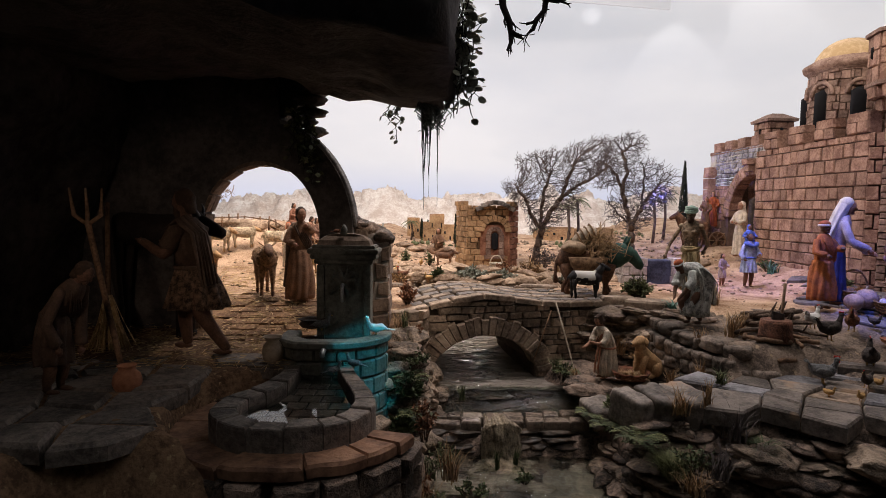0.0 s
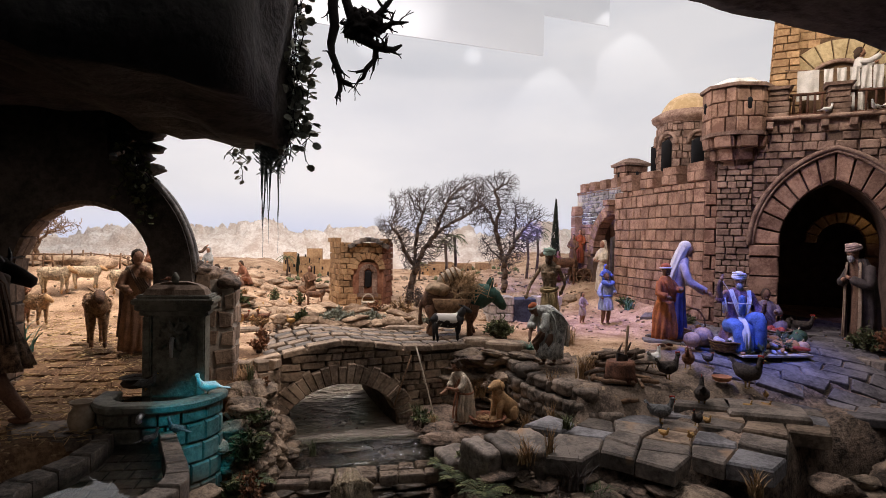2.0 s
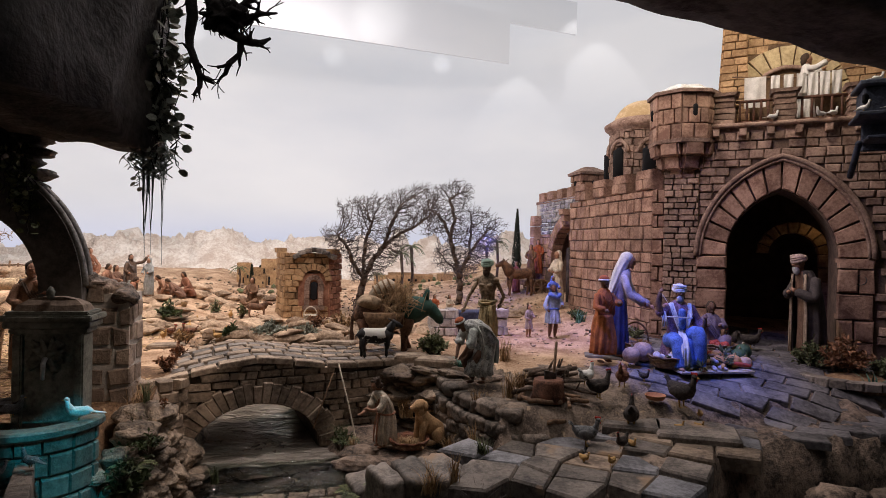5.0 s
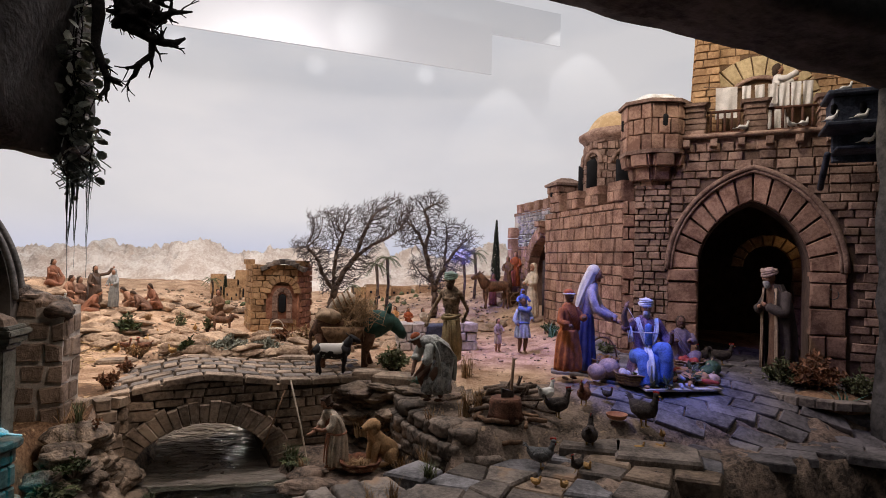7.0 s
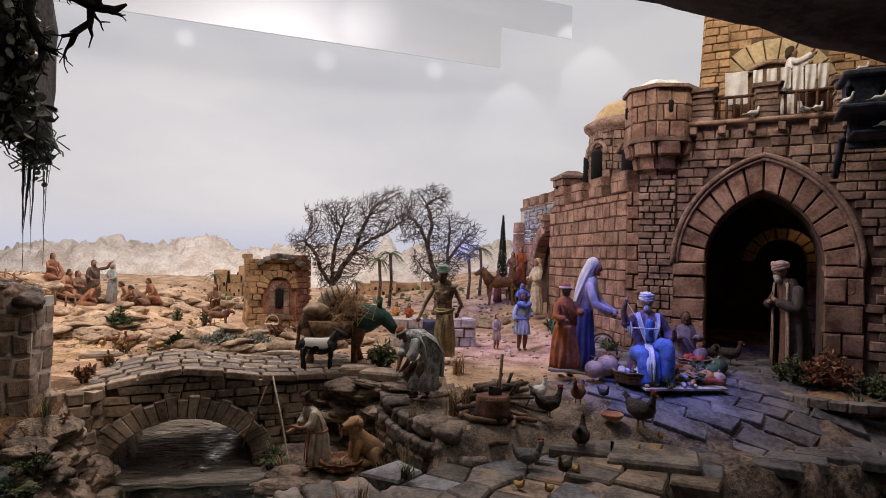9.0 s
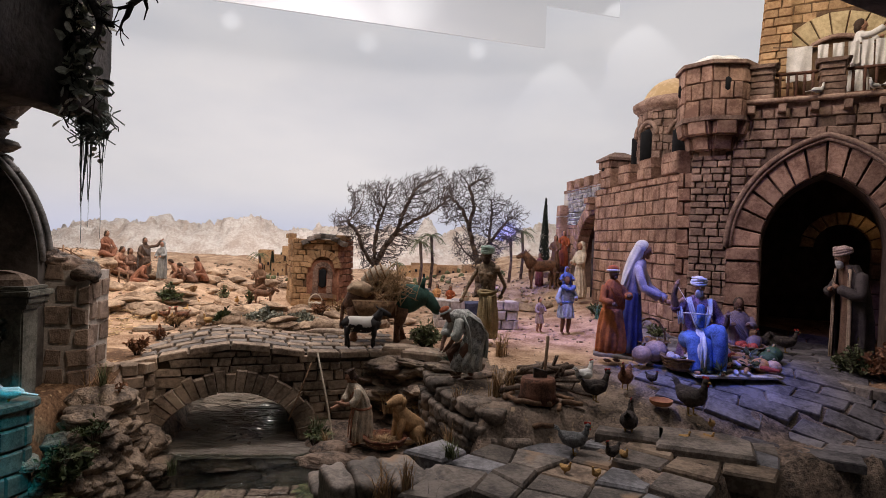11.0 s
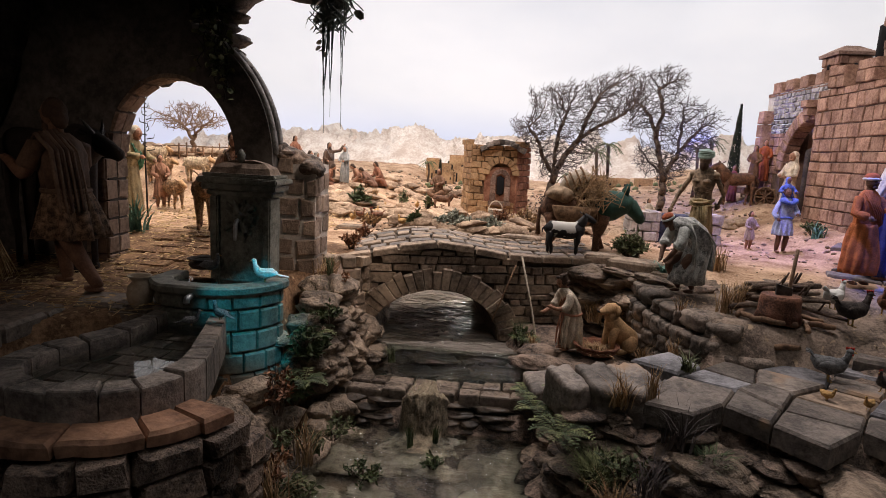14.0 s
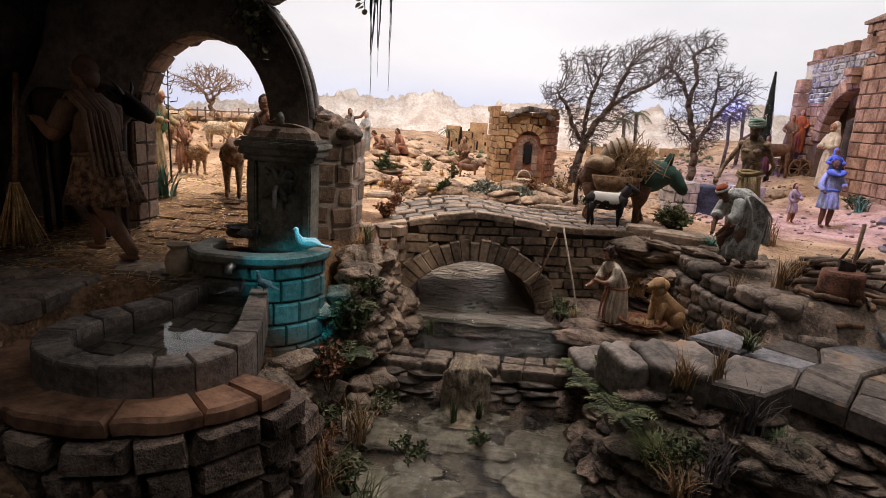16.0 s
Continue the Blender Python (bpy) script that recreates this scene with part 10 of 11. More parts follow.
bush("shrub", "rusty dry shrub at the bridge head", -0.12, 2.0, 0.022, 0.04, RUST_LEAF, 13, 160)
bush("shrub", "golden dry shrub at the bridge head", -0.16, 2.25, 0.035, 0.05, DRYGRASS, 14, 300)
tuft("cushion_plant", "round spiky green cushion plant on the stream bank", 0.485, 1.185, 0.060, 0.055, SEDGE, 15, 420, -0.045, 0.0018, 0.4)
tuft("cushion_plant", "spiky dark green plant at the lip of the terrace", 0.645, 1.150, 0.045, 0.050, FERN, 16, 130, 0.012, 0.0024, 0.9)
bush("shrub", "green shrub on the stream bank", 0.445, 1.46, 0.035, 0.045, LEAF, 16, 260, z=-0.01)
bush("shrub", "dark fern on the fountain bank", -0.085, 1.40, 0.055, 0.07, FERN, 17, 420, z=0.03, leaf=0.022)
bush("shrub", "dark fern on the fountain bank", -0.075, 1.31, 0.045, 0.06, FERN, 18, 360, z=-0.02, leaf=0.022)
bush("shrub", "green plant on the fountain bank", -0.10, 1.48, 0.04, 0.07, LEAF, 19, 320, z=0.075)
bush("shrub", "dry brown shrub by the fountain base", -0.06, 1.12, 0.06, 0.09, RUST_LEAF, 20, 380, z=-0.09)
bush("shrub", "green shrub by the pond", 0.0, 1.13, 0.05, 0.07, LEAF, 21, 360, z=-0.13)
bush("shrub", "dark water plant in the pond", 0.075, 1.27, 0.05, 0.03, FERN, 22, 260, z=-0.138, leaf=0.012)
bush("shrub", "dark water plant in the pond", 0.20, 1.33, 0.02, 0.035, FERN, 23, 140, z=-0.138, leaf=0.012)
bush("shrub", "rusty-leaved bush in the planter by the gate", 1.86, 1.61, 0.085, 0.13, RUST_LEAF, 24, 1100, z=0.19, leaf=0.02)
bush("shrub", "green bush in the planter by the gate", 1.80, 1.67, 0.055, 0.12, LEAF, 25, 700, z=0.19, leaf=0.02)
bush("shrub", "pale green bush at the rock pillar", 1.93, 1.54, 0.06, 0.10, LEAF, 26, 700, z=0.18)
bush("shrub", "green shrub at the foot of the side wall", 1.40, 2.52, 0.045, 0.06, FERN, 27, 300)
bush("shrub", "small green shrub at the wall", 1.45, 2.12, 0.04, 0.05, LEAF, 28, 240)
def fern(label, x, y, z, r, seed, fronds=11):
    """Arching fronds, each with two rows of small leaflets."""
    c = holder("fern", (x, y, z), label, "fern", "ferns")
    rng = random.Random(seed)
    for i in range(fronds):
        bm = bmesh.new()
        a = 2 * math.pi * i / fronds + rng.uniform(-0.3, 0.3)
        d, ln, rise = Vector((math.cos(a), math.sin(a), 0)), r * rng.uniform(0.75, 1.15), rng.uniform(0.5, 0.9)
        pts = [Vector((x, y, z)) + d * ln * t + Vector((0, 0, ln * rise * (1.5 * t - 1.25 * t * t))) for t in [k / 12 for k in range(13)]]
        tube(bm, pts, [0.0009 * (1 - 0.06 * k) for k in range(13)], 3, cap=False)
        for k in range(2, 13):
            w = 0.30 * ln * math.sin(math.pi * min(0.97, k / 12.5)) ** 0.8
            for side in (-1, 1):
                way = Vector((-d.y, d.x, 0)) * side + d * 0.45 + Vector((0, 0, rng.uniform(-0.25, 0.1)))
                leaf_quad(bm, pts[k], way, Vector((0, 0, 1)), max(w, 0.002), 0.0022)
        part("frond", bm, SEDGE if i % 3 == 0 else FERN, c)
    return c


fern("green fern growing from the bank under the terrace", 0.425, 1.228, 0.005, 0.055, 41, 13)
fern("small green fern on the stream bank", 0.385, 1.36, -0.01, 0.042, 42)
fern("small green fern by the weir", 0.372, 1.46, -0.02, 0.038, 43)
fern("green fern between the rocks beside the fountain", -0.075, 1.42, 0.075, 0.05, 44)
fern("green fern between the rocks beside the fountain", -0.055, 1.31, 0.02, 0.05, 45)
fern("dark fern at the foot of the bridge", 0.375, 1.715, 0.015, 0.04, 46)
bush("shrub", "dry bush at the tree's foot", 0.47, 2.80, 0.08, 0.16, TWIG, 29, 420)
bush("shrub", "dry twiggy bush in the bank", 0.62, 1.77, 0.05, 0.07, DRYGRASS, 30, 240, z=0.03)
for i, (x, y, r, h, m, z) in enumerate(((0.525, 1.262, 0.045, 0.075, DRYGRASS, 0.06), (0.80, 1.60, 0.04, 0.09, DRYGRASS, None), (0.84, 1.63, 0.03, 0.085, DRYGRASS, None), (0.715, 1.60, 0.045, 0.10, DRYGRASS, 0.10), (0.90, 1.02, 0.03, 0.06, DRYGRASS, None), (0.53, 1.62, 0.04, 0.04, DRYGRASS, 0.03), (0.66, 1.36, 0.03, 0.04, LEAF, 0.1), (0.86, 1.85, 0.035, 0.09, DRYGRASS, None), (-0.12, 1.62, 0.05, 0.10, DRYGRASS, 0.13), (-0.10, 1.55, 0.05, 0.09, LEAF, 0.10), (-0.03, 1.08, 0.06, 0.10, DRYGRASS, -0.1), (0.165, 1.49, 0.02, 0.05, DRYGRASS, -0.12), (0.45, 1.35, 0.04, 0.05, LEAF, -0.04), (0.50, 1.12, 0.05, 0.06, DRYGRASS, -0.05), (0.43, 1.06, 0.05, 0.06, LEAF, -0.1), (0.55, 1.80, 0.05, 0.08, DRYGRASS, 0.06), (0.22, 2.52, 0.04, 0.05, DRYGRASS, None), (0.0, 2.5, 0.04, 0.05, DRYGRASS, None), (0.5, 2.55, 0.05, 0.10, DRYGRASS, None), (-0.02, 1.28, 0.03, 0.05, LEAF, -0.1), (0.36, 1.80, 0.04, 0.06, LEAF, 0.0), (-0.33, 3.0, 0.03, 0.05, DRYGRASS, None))):
    tuft("grass_tuft", "tuft of dry straw-coloured grass" if m is DRYGRASS else "tuft of green grass", x, y, r, h, m, 100 + i, 55, z)
tuft("agave", "blue-green spiky agave beside the bending man", 0.715, 1.80, 0.055, 0.05, AGAVE, 61, 34, None, 0.005, 0.4)
tuft("agave", "dark spiky agave under the archway", -0.73, 1.80, 0.07, 0.12, AGAVE, 62, 30, None, 0.006, 0.4)
tuft("agave", "small agave by the rock pillar", 1.84, 1.49, 0.05, 0.06, AGAVE, 63, 28, 0.17, 0.005, 0.4)
tuft("agave", "dark spiky plant at the side wall", 1.385, 2.46, 0.05, 0.07, AGAVE, 64, 26, None, 0.005, 0.3)

# tall dry flower stalk beyond the archway
bm = bmesh.new()
o = Vector((-0.888, 2.10, plain_z(-0.888, 2.10)))
tube(bm, [o, o + Vector((-0.004, 0, 0.2)), o + Vector((0, 0, 0.40))], [0.0035, 0.0025, 0.0012], 6)
for i in range(14):
    z = 0.22 + 0.0125 * i
    a = i * 2.4
    ln = 0.030 * (1 - i / 18)
    tube(bm, [o + Vector((0.004, 0, z)), o + Vector((ln * math.cos(a), ln * math.sin(a), z + 0.004)), o + Vector((ln * 1.1 * math.cos(a), ln * 1.1 * math.sin(a), z + 0.016))], [0.0018, 0.0015, 0.001], 4)
thing("agave_stalk", bm, DARK_TWIG, "tall dry agave flower stalk", "plant")


# ---------------------------------------------------------------- what hangs from the cave roof
def garland(name, label, top, length, seed, strands, spread, mat, leaf=0.02, per=22, sway=0.02):
    c = holder(name, top, label, "hanging plant", "hanging greenery")
    rng = random.Random(seed)
    bs, bl = bmesh.new(), bmesh.new()
    for s in range(strands):
        p = Vector(top) + Vector((rng.uniform(-1, 1) * spread[0], rng.uniform(-1, 1) * spread[1], rng.uniform(-0.01, 0.02)))
        ln = length * rng.uniform(0.55, 1.0)
        pts = []
        for k in range(11):
            pts.append(p + Vector((sway * nz(k * 0.5, s, seed), sway * nz(k * 0.5, s + 9, seed), -ln * k / 10)))
        tube(bs, pts, 0.0012, 4, cap=False)
        for k in range(int(per * ln / length)):
            t = rng.uniform(0.0, 9.99)
            q = pts[int(t)].lerp(pts[int(t) + 1], t % 1)
            a = rng.uniform(0, 2 * math.pi)
            d = Vector((math.cos(a), math.sin(a), rng.uniform(-0.9, 0.1)))
            st = q + d * leaf * 0.5
            tube(bs, [q, st], 0.0007, 3, cap=False)
            nn = Vector((rng.gauss(0, 1), rng.gauss(0, 1), rng.gauss(0, 1))).normalized()
            dd = d.normalized()
            sd = dd.cross(nn).normalized()
            ring = [st + dd * leaf * (0.5 - 0.5 * math.cos(u)) + sd * leaf * 0.42 * math.sin(u) + nn * leaf * 0.1 * math.sin(u) ** 2 for u in [2 * math.pi * i / 7 for i in range(7)]]
            bl.faces.new([bl.verts.new(v) for v in ring])
    part("stalk", bs, DARK_TWIG, c)
    part("foliage", bl, mat, c)
    return c


garland("ivy_garland", "grey-green round-leaved vine hanging at the rock's edge", (0.030, 1.17, 1.10), 0.42, 3, 5, (0.010, 0.012), PALE_LEAF, 0.021, 44, 0.03)
garland("ivy_garland", "grey-green round-leaved vine hanging at the rock's edge", (0.036, 1.175, 0.86), 0.20, 4, 6, (0.018, 0.018), PALE_LEAF, 0.019, 22, 0.03)
garland("ivy_garland", "dense grey-green vine on the rock's edge", (0.010, 1.19, 0.84), 0.13, 16, 8, (0.02, 0.02), PALE_LEAF, 0.017, 16)
garland("ivy_garland", "dark vine on the face of the cave roof", (-0.105, 0.93, 1.02), 0.20, 5, 6, (0.03, 0.02), PALE_LEAF, 0.014, 26)
garland("ivy_garland", "dark vine on the face of the cave roof", (-0.045, 0.93, 1.02), 0.19, 15, 6, (0.03, 0.02), PALE_LEAF, 0.014, 24)
garland("ivy_garland", "small vine hanging under the cave roof", (-0.138, 1.605, 0.80), 0.12, 6, 4, (0.014, 0.014), PALE_LEAF, 0.016, 14)
garland("ivy_garland", "dark ivy trailing over the arch", (-0.385, 1.60, 0.755), 0.17, 7, 12, (0.03, 0.035), LEAF, 0.016, 20)
garland("ivy_garland", "dark ivy trailing over the arch", (-0.365, 1.585, 0.70), 0.14, 8, 8, (0.025, 0.02), LEAF, 0.015, 16)

roots = holder("hanging_root", (-0.036, 1.36, 0.73), "damp roots hanging from the rock, with threads of dripping water", "roots")
ROOT = surface("damp_root", (0.07, 0.085, 0.075), (0.22, 0.25, 0.22), 60, 0.7, 0.5, 0.2)
rng = random.Random(14)
for ax, ay, long in ((-0.046, 1.36, 0.25), (-0.034, 1.362, 0.22), (-0.014, 1.365, 0.24)):
    for i in range(17 if ax < -0.02 else 5):
        bm = bmesh.new()
        p = Vector((ax + rng.gauss(0, 0.006), ay + rng.gauss(0, 0.008), 0.745))
        ln = long * (1.0 if i == 0 else rng.uniform(0.25, 0.8))
        pts = []
        for k in range(8):
            t = k / 7
            f = max(0.12, 1 - 1.25 * t * ln / long)
            pts.append(Vector((ax + (p.x - ax) * f + 0.0015 * nz(k * 0.9, i), ay + (p.y - ay) * f + 0.0015 * nz(k * 0.9, i + 20), 0.745 - ln * t)))
        r = rng.uniform(0.0007, 0.0017)
        tube(bm, pts, [r * (1 - 0.09 * k) for k in range(8)], 4)
        part("root", bm, ROOT, roots)
bm = bmesh.new()
for i in range(150):
    p = Vector((-0.030 + rng.gauss(0, 0.014), 1.345 + rng.gauss(0, 0.02), rng.uniform(0.70, 0.80)))
    a = rng.uniform(0, 6.28)
    pts = [p + Vector((0.010 * math.cos(a + 1.1 * k), 0.010 * math.sin(a + 1.3 * k), -0.007 * k)) for k in range(5)]
    tube(bm, pts, 0.0013, 4, cap=False)
tagged(part("tangle", bm, ROOT, roots, "tangle of fine rootlets"), kind="stuff")

# dead branch with a clump at the top of the opening
c = holder("dead_branch", (0.15, 1.03, 1.02), "dark dead branch with a mossy clump hanging from above", "branch")
bm = bmesh.new()
rng = random.Random(9)


def limb(points, radii, twigs):
    """A crooked limb in a plane across the opening, with short forked twigs along it."""
    pts = [Vector((x, 1.052 + 0.006 * math.sin(i * 1.9), z)) for i, (x, z) in enumerate(points)]
    tube(bm, pts, radii, 7)
    for _ in range(twigs):
        k = rng.randrange(1, len(pts))
        p = pts[k - 1].lerp(pts[k], rng.random())
        d = (pts[k] - pts[k - 1]).normalized() + Vector((rng.gauss(0, 0.6), rng.gauss(0, 0.3), rng.gauss(0, 0.6)))
        grow(bm, p, d, rng.uniform(0.012, 0.024), min(radii[k], 0.0035), 1, rng, (0.05, 0, -0.05), 2, 2, 0.4, 5, 0.7, None, 0.0009)


limb(((0.108, 1.12), (0.105, 0.99), (0.100, 0.93), (0.104, 0.895), (0.098, 0.868), (0.100, 0.850), (0.110, 0.825), (0.115, 0.806), (0.115, 0.790), (0.108, 0.775)), (0.011, 0.010, 0.009, 0.0085, 0.007, 0.006, 0.0055, 0.005, 0.004, 0.002), 12)
limb(((0.115, 0.808), (0.127, 0.802), (0.137, 0.795)), (0.005, 0.0035, 0.0015), 4)
limb(((0.130, 1.10), (0.125, 0.99), (0.122, 0.94), (0.134, 0.905), (0.152, 0.880), (0.175, 0.868), (0.192, 0.862), (0.205, 0.866), (0.218, 0.874)), (0.009, 0.009, 0.008, 0.009, 0.009, 0.008, 0.006, 0.005, 0.002), 10)
limb(((0.175, 0.868), (0.172, 0.846), (0.158, 0.828), (0.153, 0.812), (0.143, 0.806)), (0.006, 0.0045, 0.0045, 0.0035, 0.0015), 6)
limb(((0.150, 0.893), (0.180, 0.897), (0.200, 0.908), (0.228, 0.912)), (0.008, 0.0065, 0.0045, 0.0015), 10)
limb(((0.160, 0.905), (0.178, 0.925), (0.196, 0.945), (0.205, 0.958)), (0.007, 0.0055, 0.004, 0.0015), 8)
limb(((0.150, 0.96), (0.165, 0.985), (0.175, 1.02)), (0.005, 0.004, 0.003), 4)
part("limb", bm, DARK_TWIG, c)
bm = bmesh.new()
blob(bm, (0.150, 1.052, 0.900), (0.030, 0.018, 0.024), 0, 4, 0.7, 110)
for k in range(120):
    a, t = rng.uniform(0, 6.28), rng.uniform(0.5, 1.15)
    p = Vector((0.150 + 0.030 * t * math.cos(a), 1.052 + rng.uniform(-0.015, 0.015), 0.900 + 0.022 * t * math.sin(a)))
    grow(bm, p, (math.cos(a + 1.2), rng.gauss(0, 0.5), math.sin(a + 1.2)), 0.012, 0.0011, 0, rng, (0, 0, 0), 1, 2, 0.6, 4, 0.6, None, 0.0006)
part("clump", bm, DARK_TWIG, c, "dark nest-like clump of twigs")


# ---------------------------------------------------------------- yard clutter
def stump():
    x, y = 0.882, 1.535
    z = plain_z(x, y) + 0.005
    c = holder("chopping_block", (x, y, z), "cut tree stump with an axe standing in it", "stump")
    bm = bmesh.new()
    rings = []
    for zz, k in ((0.0, 1.15), (0.02, 1.02), (0.045, 1.0), (0.055, 0.94)):
        rings.append((x, y, z + zz, 0.040 * k, 0.036 * k))
    loft(bm, rings, 26, 0, 0.05, 6, 1.0)
    part("block", bm, painted("red_brown_stump", (0.17, 0.075, 0.045), k=0.6), c, "rough red-brown block")
    bm = bmesh.new()
    tube(bm, [(x + 0.012, y, z + 0.03), (x + 0.020, y + 0.002, z + 0.150)], [0.0035, 0.004], 7)
    part("axe_handle", bm, painted("worn_handle", (0.34, 0.22, 0.14)), c)
    bm = bmesh.new()
    add_poly(bm, [(-0.02, -0.012), (0.012, -0.007), (0.012, 0.008), (-0.02, 0.016)], (x + 0.008, y - 0.004, z + 0.062), (1, 0, 0), (0, -1, 0), 0.006, 0.001)
    part("axe_head", bm, IRON, c)


stump()


def log(x, y, ln, r, yaw, tilt, z, label="small split firewood log on the ground"):
    x, y = x + 0.022, y + 0.075
    bm = bmesh.new()
    rng = random.Random(int(x * 1e4))
    d = Vector((math.cos(radians(yaw)) * math.cos(radians(tilt)), math.sin(radians(yaw)) * math.cos(radians(tilt)), math.sin(radians(tilt))))
    p = Vector((x, y, plain_z(x, y) + z * 0.8))
    r *= 0.68
    tube(bm, [p - d * ln / 2, p - d * ln * 0.2 + Vector((0, 0, 0.003)), p + d * ln * 0.2, p + d * ln / 2], [r, r * 0.9, r * 0.95, r * 0.8], 8)
    if ln > 0.1:
        tube(bm, [p + d * ln * 0.1, p + d * ln * 0.2 + Vector((0.0, 0.0, 0.03))], [r * 0.6, r * 0.3], 6)
    thing("firewood_log", bm, BARK if ln > 0.07 else WOOD, label, "firewood", "firewood heap")


for a in ((0.865, 1.54, 0.13, 0.009, -25, 14, 0.03), (0.90, 1.52, 0.16, 0.007, -40, 8, 0.03), (0.83, 1.53, 0.10, 0.010, 15, 5, 0.02), (0.91, 1.56, 0.11, 0.008, -10, 20, 0.035), (0.88, 1.58, 0.12, 0.009, 30, 0, 0.014), (0.94, 1.50, 0.15, 0.006, -55, 0, 0.012), (0.80, 1.50, 0.06, 0.009, 60, 0, 0.012), (0.83, 1.43, 0.055, 0.010, -20, 0, 0.016), (0.86, 1.40, 0.05, 0.009, 10, 0, 0.014), (0.90, 1.42, 0.06, 0.008, 70, 0, 0.014), (0.80, 1.46, 0.045, 0.009, 100, 0, 0.014), (0.92, 1.46, 0.05, 0.008, -30, 0, 0.014),
          (0.875, 1.55, 0.14, 0.012, -32, 12, 0.045), (0.905, 1.545, 0.13, 0.011, -18, 9, 0.05), (0.85, 1.555, 0.10, 0.012, -48, 6, 0.022), (0.925, 1.535, 0.12, 0.010, -35, 4, 0.024), (0.89, 1.565, 0.15, 0.008, -60, 10, 0.045), (0.835, 1.57, 0.09, 0.011, -12, 18, 0.03), (0.94, 1.56, 0.11, 0.009, 20, 3, 0.018),
          (0.86, 1.435, 0.05, 0.012, -35, 0, 0.013), (0.885, 1.445, 0.045, 0.011, 25, 0, 0.012), (0.845, 1.465, 0.05, 0.010, 80, 0, 0.012), (0.935, 1.435, 0.045, 0.010, -15, 0, 0.012)):
    log(*a)


def bowl(name, label, x, y, r, h, mat, z=None, thick=0.12, handle=False, fill=None, category="basket", group="vessels"):
    """A round open vessel or basket with a real wall."""
    z = plain_z(x, y) + 0.012 if z is None else z
    c = holder(name, (x, y, z), label, category, group)
    bm = bmesh.new()
    prof = ((0.0, 0.0), (0.72, 0.0), (0.92, 0.35), (1.0, 0.85), (1.03, 1.0), (1.0, 1.05), (0.92, 0.98), (0.86, 0.5), (0.0, 0.3))
    rows = []
    for k, v in prof:
        rows.append([bm.verts.new((x + r * k * math.cos(2 * math.pi * i / 24) * (1 + 0.01 * (i % 2)), y + r * k * math.sin(2 * math.pi * i / 24), z + h * v)) for i in range(24)])
    for a, b in zip(rows, rows[1:]):
        for i in range(24):
            bm.faces.new((a[i], a[(i + 1) % 24], b[(i + 1) % 24], b[i])).smooth = True
    bmesh.ops.remove_doubles(bm, verts=bm.verts, dist=1e-6)
    part("body", bm, mat, c)
    if category == "basket":
        for k in range(4):
            bm = bmesh.new()
            v = 0.25 + 0.25 * k
            kk = 0.86 + 0.06 * k
            tube(bm, [(x + r * kk * math.cos(a) * 1.02, y + r * kk * math.sin(a) * 1.02, z + h * v + 0.0015 * math.sin(9 * a)) for a in [2 * math.pi * i / 36 for i in range(37)]], 0.0024, 5)
            part("woven_band", bm, mat, c)
    if handle:
        bm = bmesh.new()
        tube(bm, [(x + r * math.cos(a), y, z + h + r * 1.3 * math.sin(a)) for a in [math.pi * i / 14 for i in range(15)]], 0.0028, 6)
        part("handle", bm, mat, c)
    if fill:
        rng = random.Random(int(x * 991))
        for k in range(12):
            bm = bmesh.new()
            a, t = rng.uniform(0, 6.28), math.sqrt(rng.random()) * 0.65
            blob(bm, (x + r * t * math.cos(a), y + r * t * math.sin(a), z + h * rng.uniform(0.75, 1.05)), r * 0.22, 0, 2, 0.05, 60)
            part("piece_of_produce", bm, fill, c)
    return c


bowl("basket", "shallow red-brown wicker basket lined with straw at the boy's feet", 0.535, 1.628, 0.048, 0.020, painted("red_brown_wicker", (0.20, 0.08, 0.045), k=0.6, scale=110), 0.028)
tuft("straw_bedding", "dry straw and a few stalks in the shallow basket", 0.535, 1.628, 0.062, 0.022, DRYGRASS, 77, 150, 0.036, 0.0016, 1.2)
bowl("basket", "round brown basket of bulbs before the merchant", 1.315, 1.685, 0.052, 0.034, WICKER, None, fill=GARLIC)
bowl("basket", "round basket of fruit beside the merchant", 1.305, 1.86, 0.05, 0.04, WICKER, None, handle=True, fill=PUMPKIN)
bowl("basket", "basket of red fruit behind the melons", 1.56, 1.78, 0.05, 0.035, WICKER, None, fill=RED_FRUIT)
bowl("basket", "basket of red fruit behind the melons", 1.50, 1.90, 0.05, 0.05, WICKER, None, fill=RED_FRUIT)
bowl("basket", "pale wicker basket with a hoop handle by the hut", 0.25, 2.72, 0.028, 0.03, CREAM, None, handle=True)
bowl("dish", "flat terracotta dish in the yard", 1.165, 1.50, 0.026, 0.012, TERRA, None, category="dish")


def gourd(label, x, y, r, mat, ribs=0, z=None, name="gourd"):
    r *= 0.82
    z = plain_z(x, y) + 0.010 if z is None else z
    bm = bmesh.new()
    ret = bmesh.ops.create_uvsphere(bm, u_segments=28, v_segments=14, radius=1)
    for v in bm.verts:
        a = math.atan2(v.co.y, v.co.x)
        k = 1 - (0.09 * abs(math.sin(a * ribs / 2)) ** 0.6 * math.hypot(v.co.x, v.co.y) if ribs else 0)
        v.co = Vector((x + v.co.x * r * k, y + v.co.y * r * k, z + r * 0.85 + v.co.z * r * 0.88))
    tube(bm, [(x, y, z + r * 1.65), (x + 0.003, y, z + r * 1.95)], [0.004, 0.003], 6, 1)
    thing(name, bm, [mat, OLIVE], label, "gourd", "produce", smooth=True)


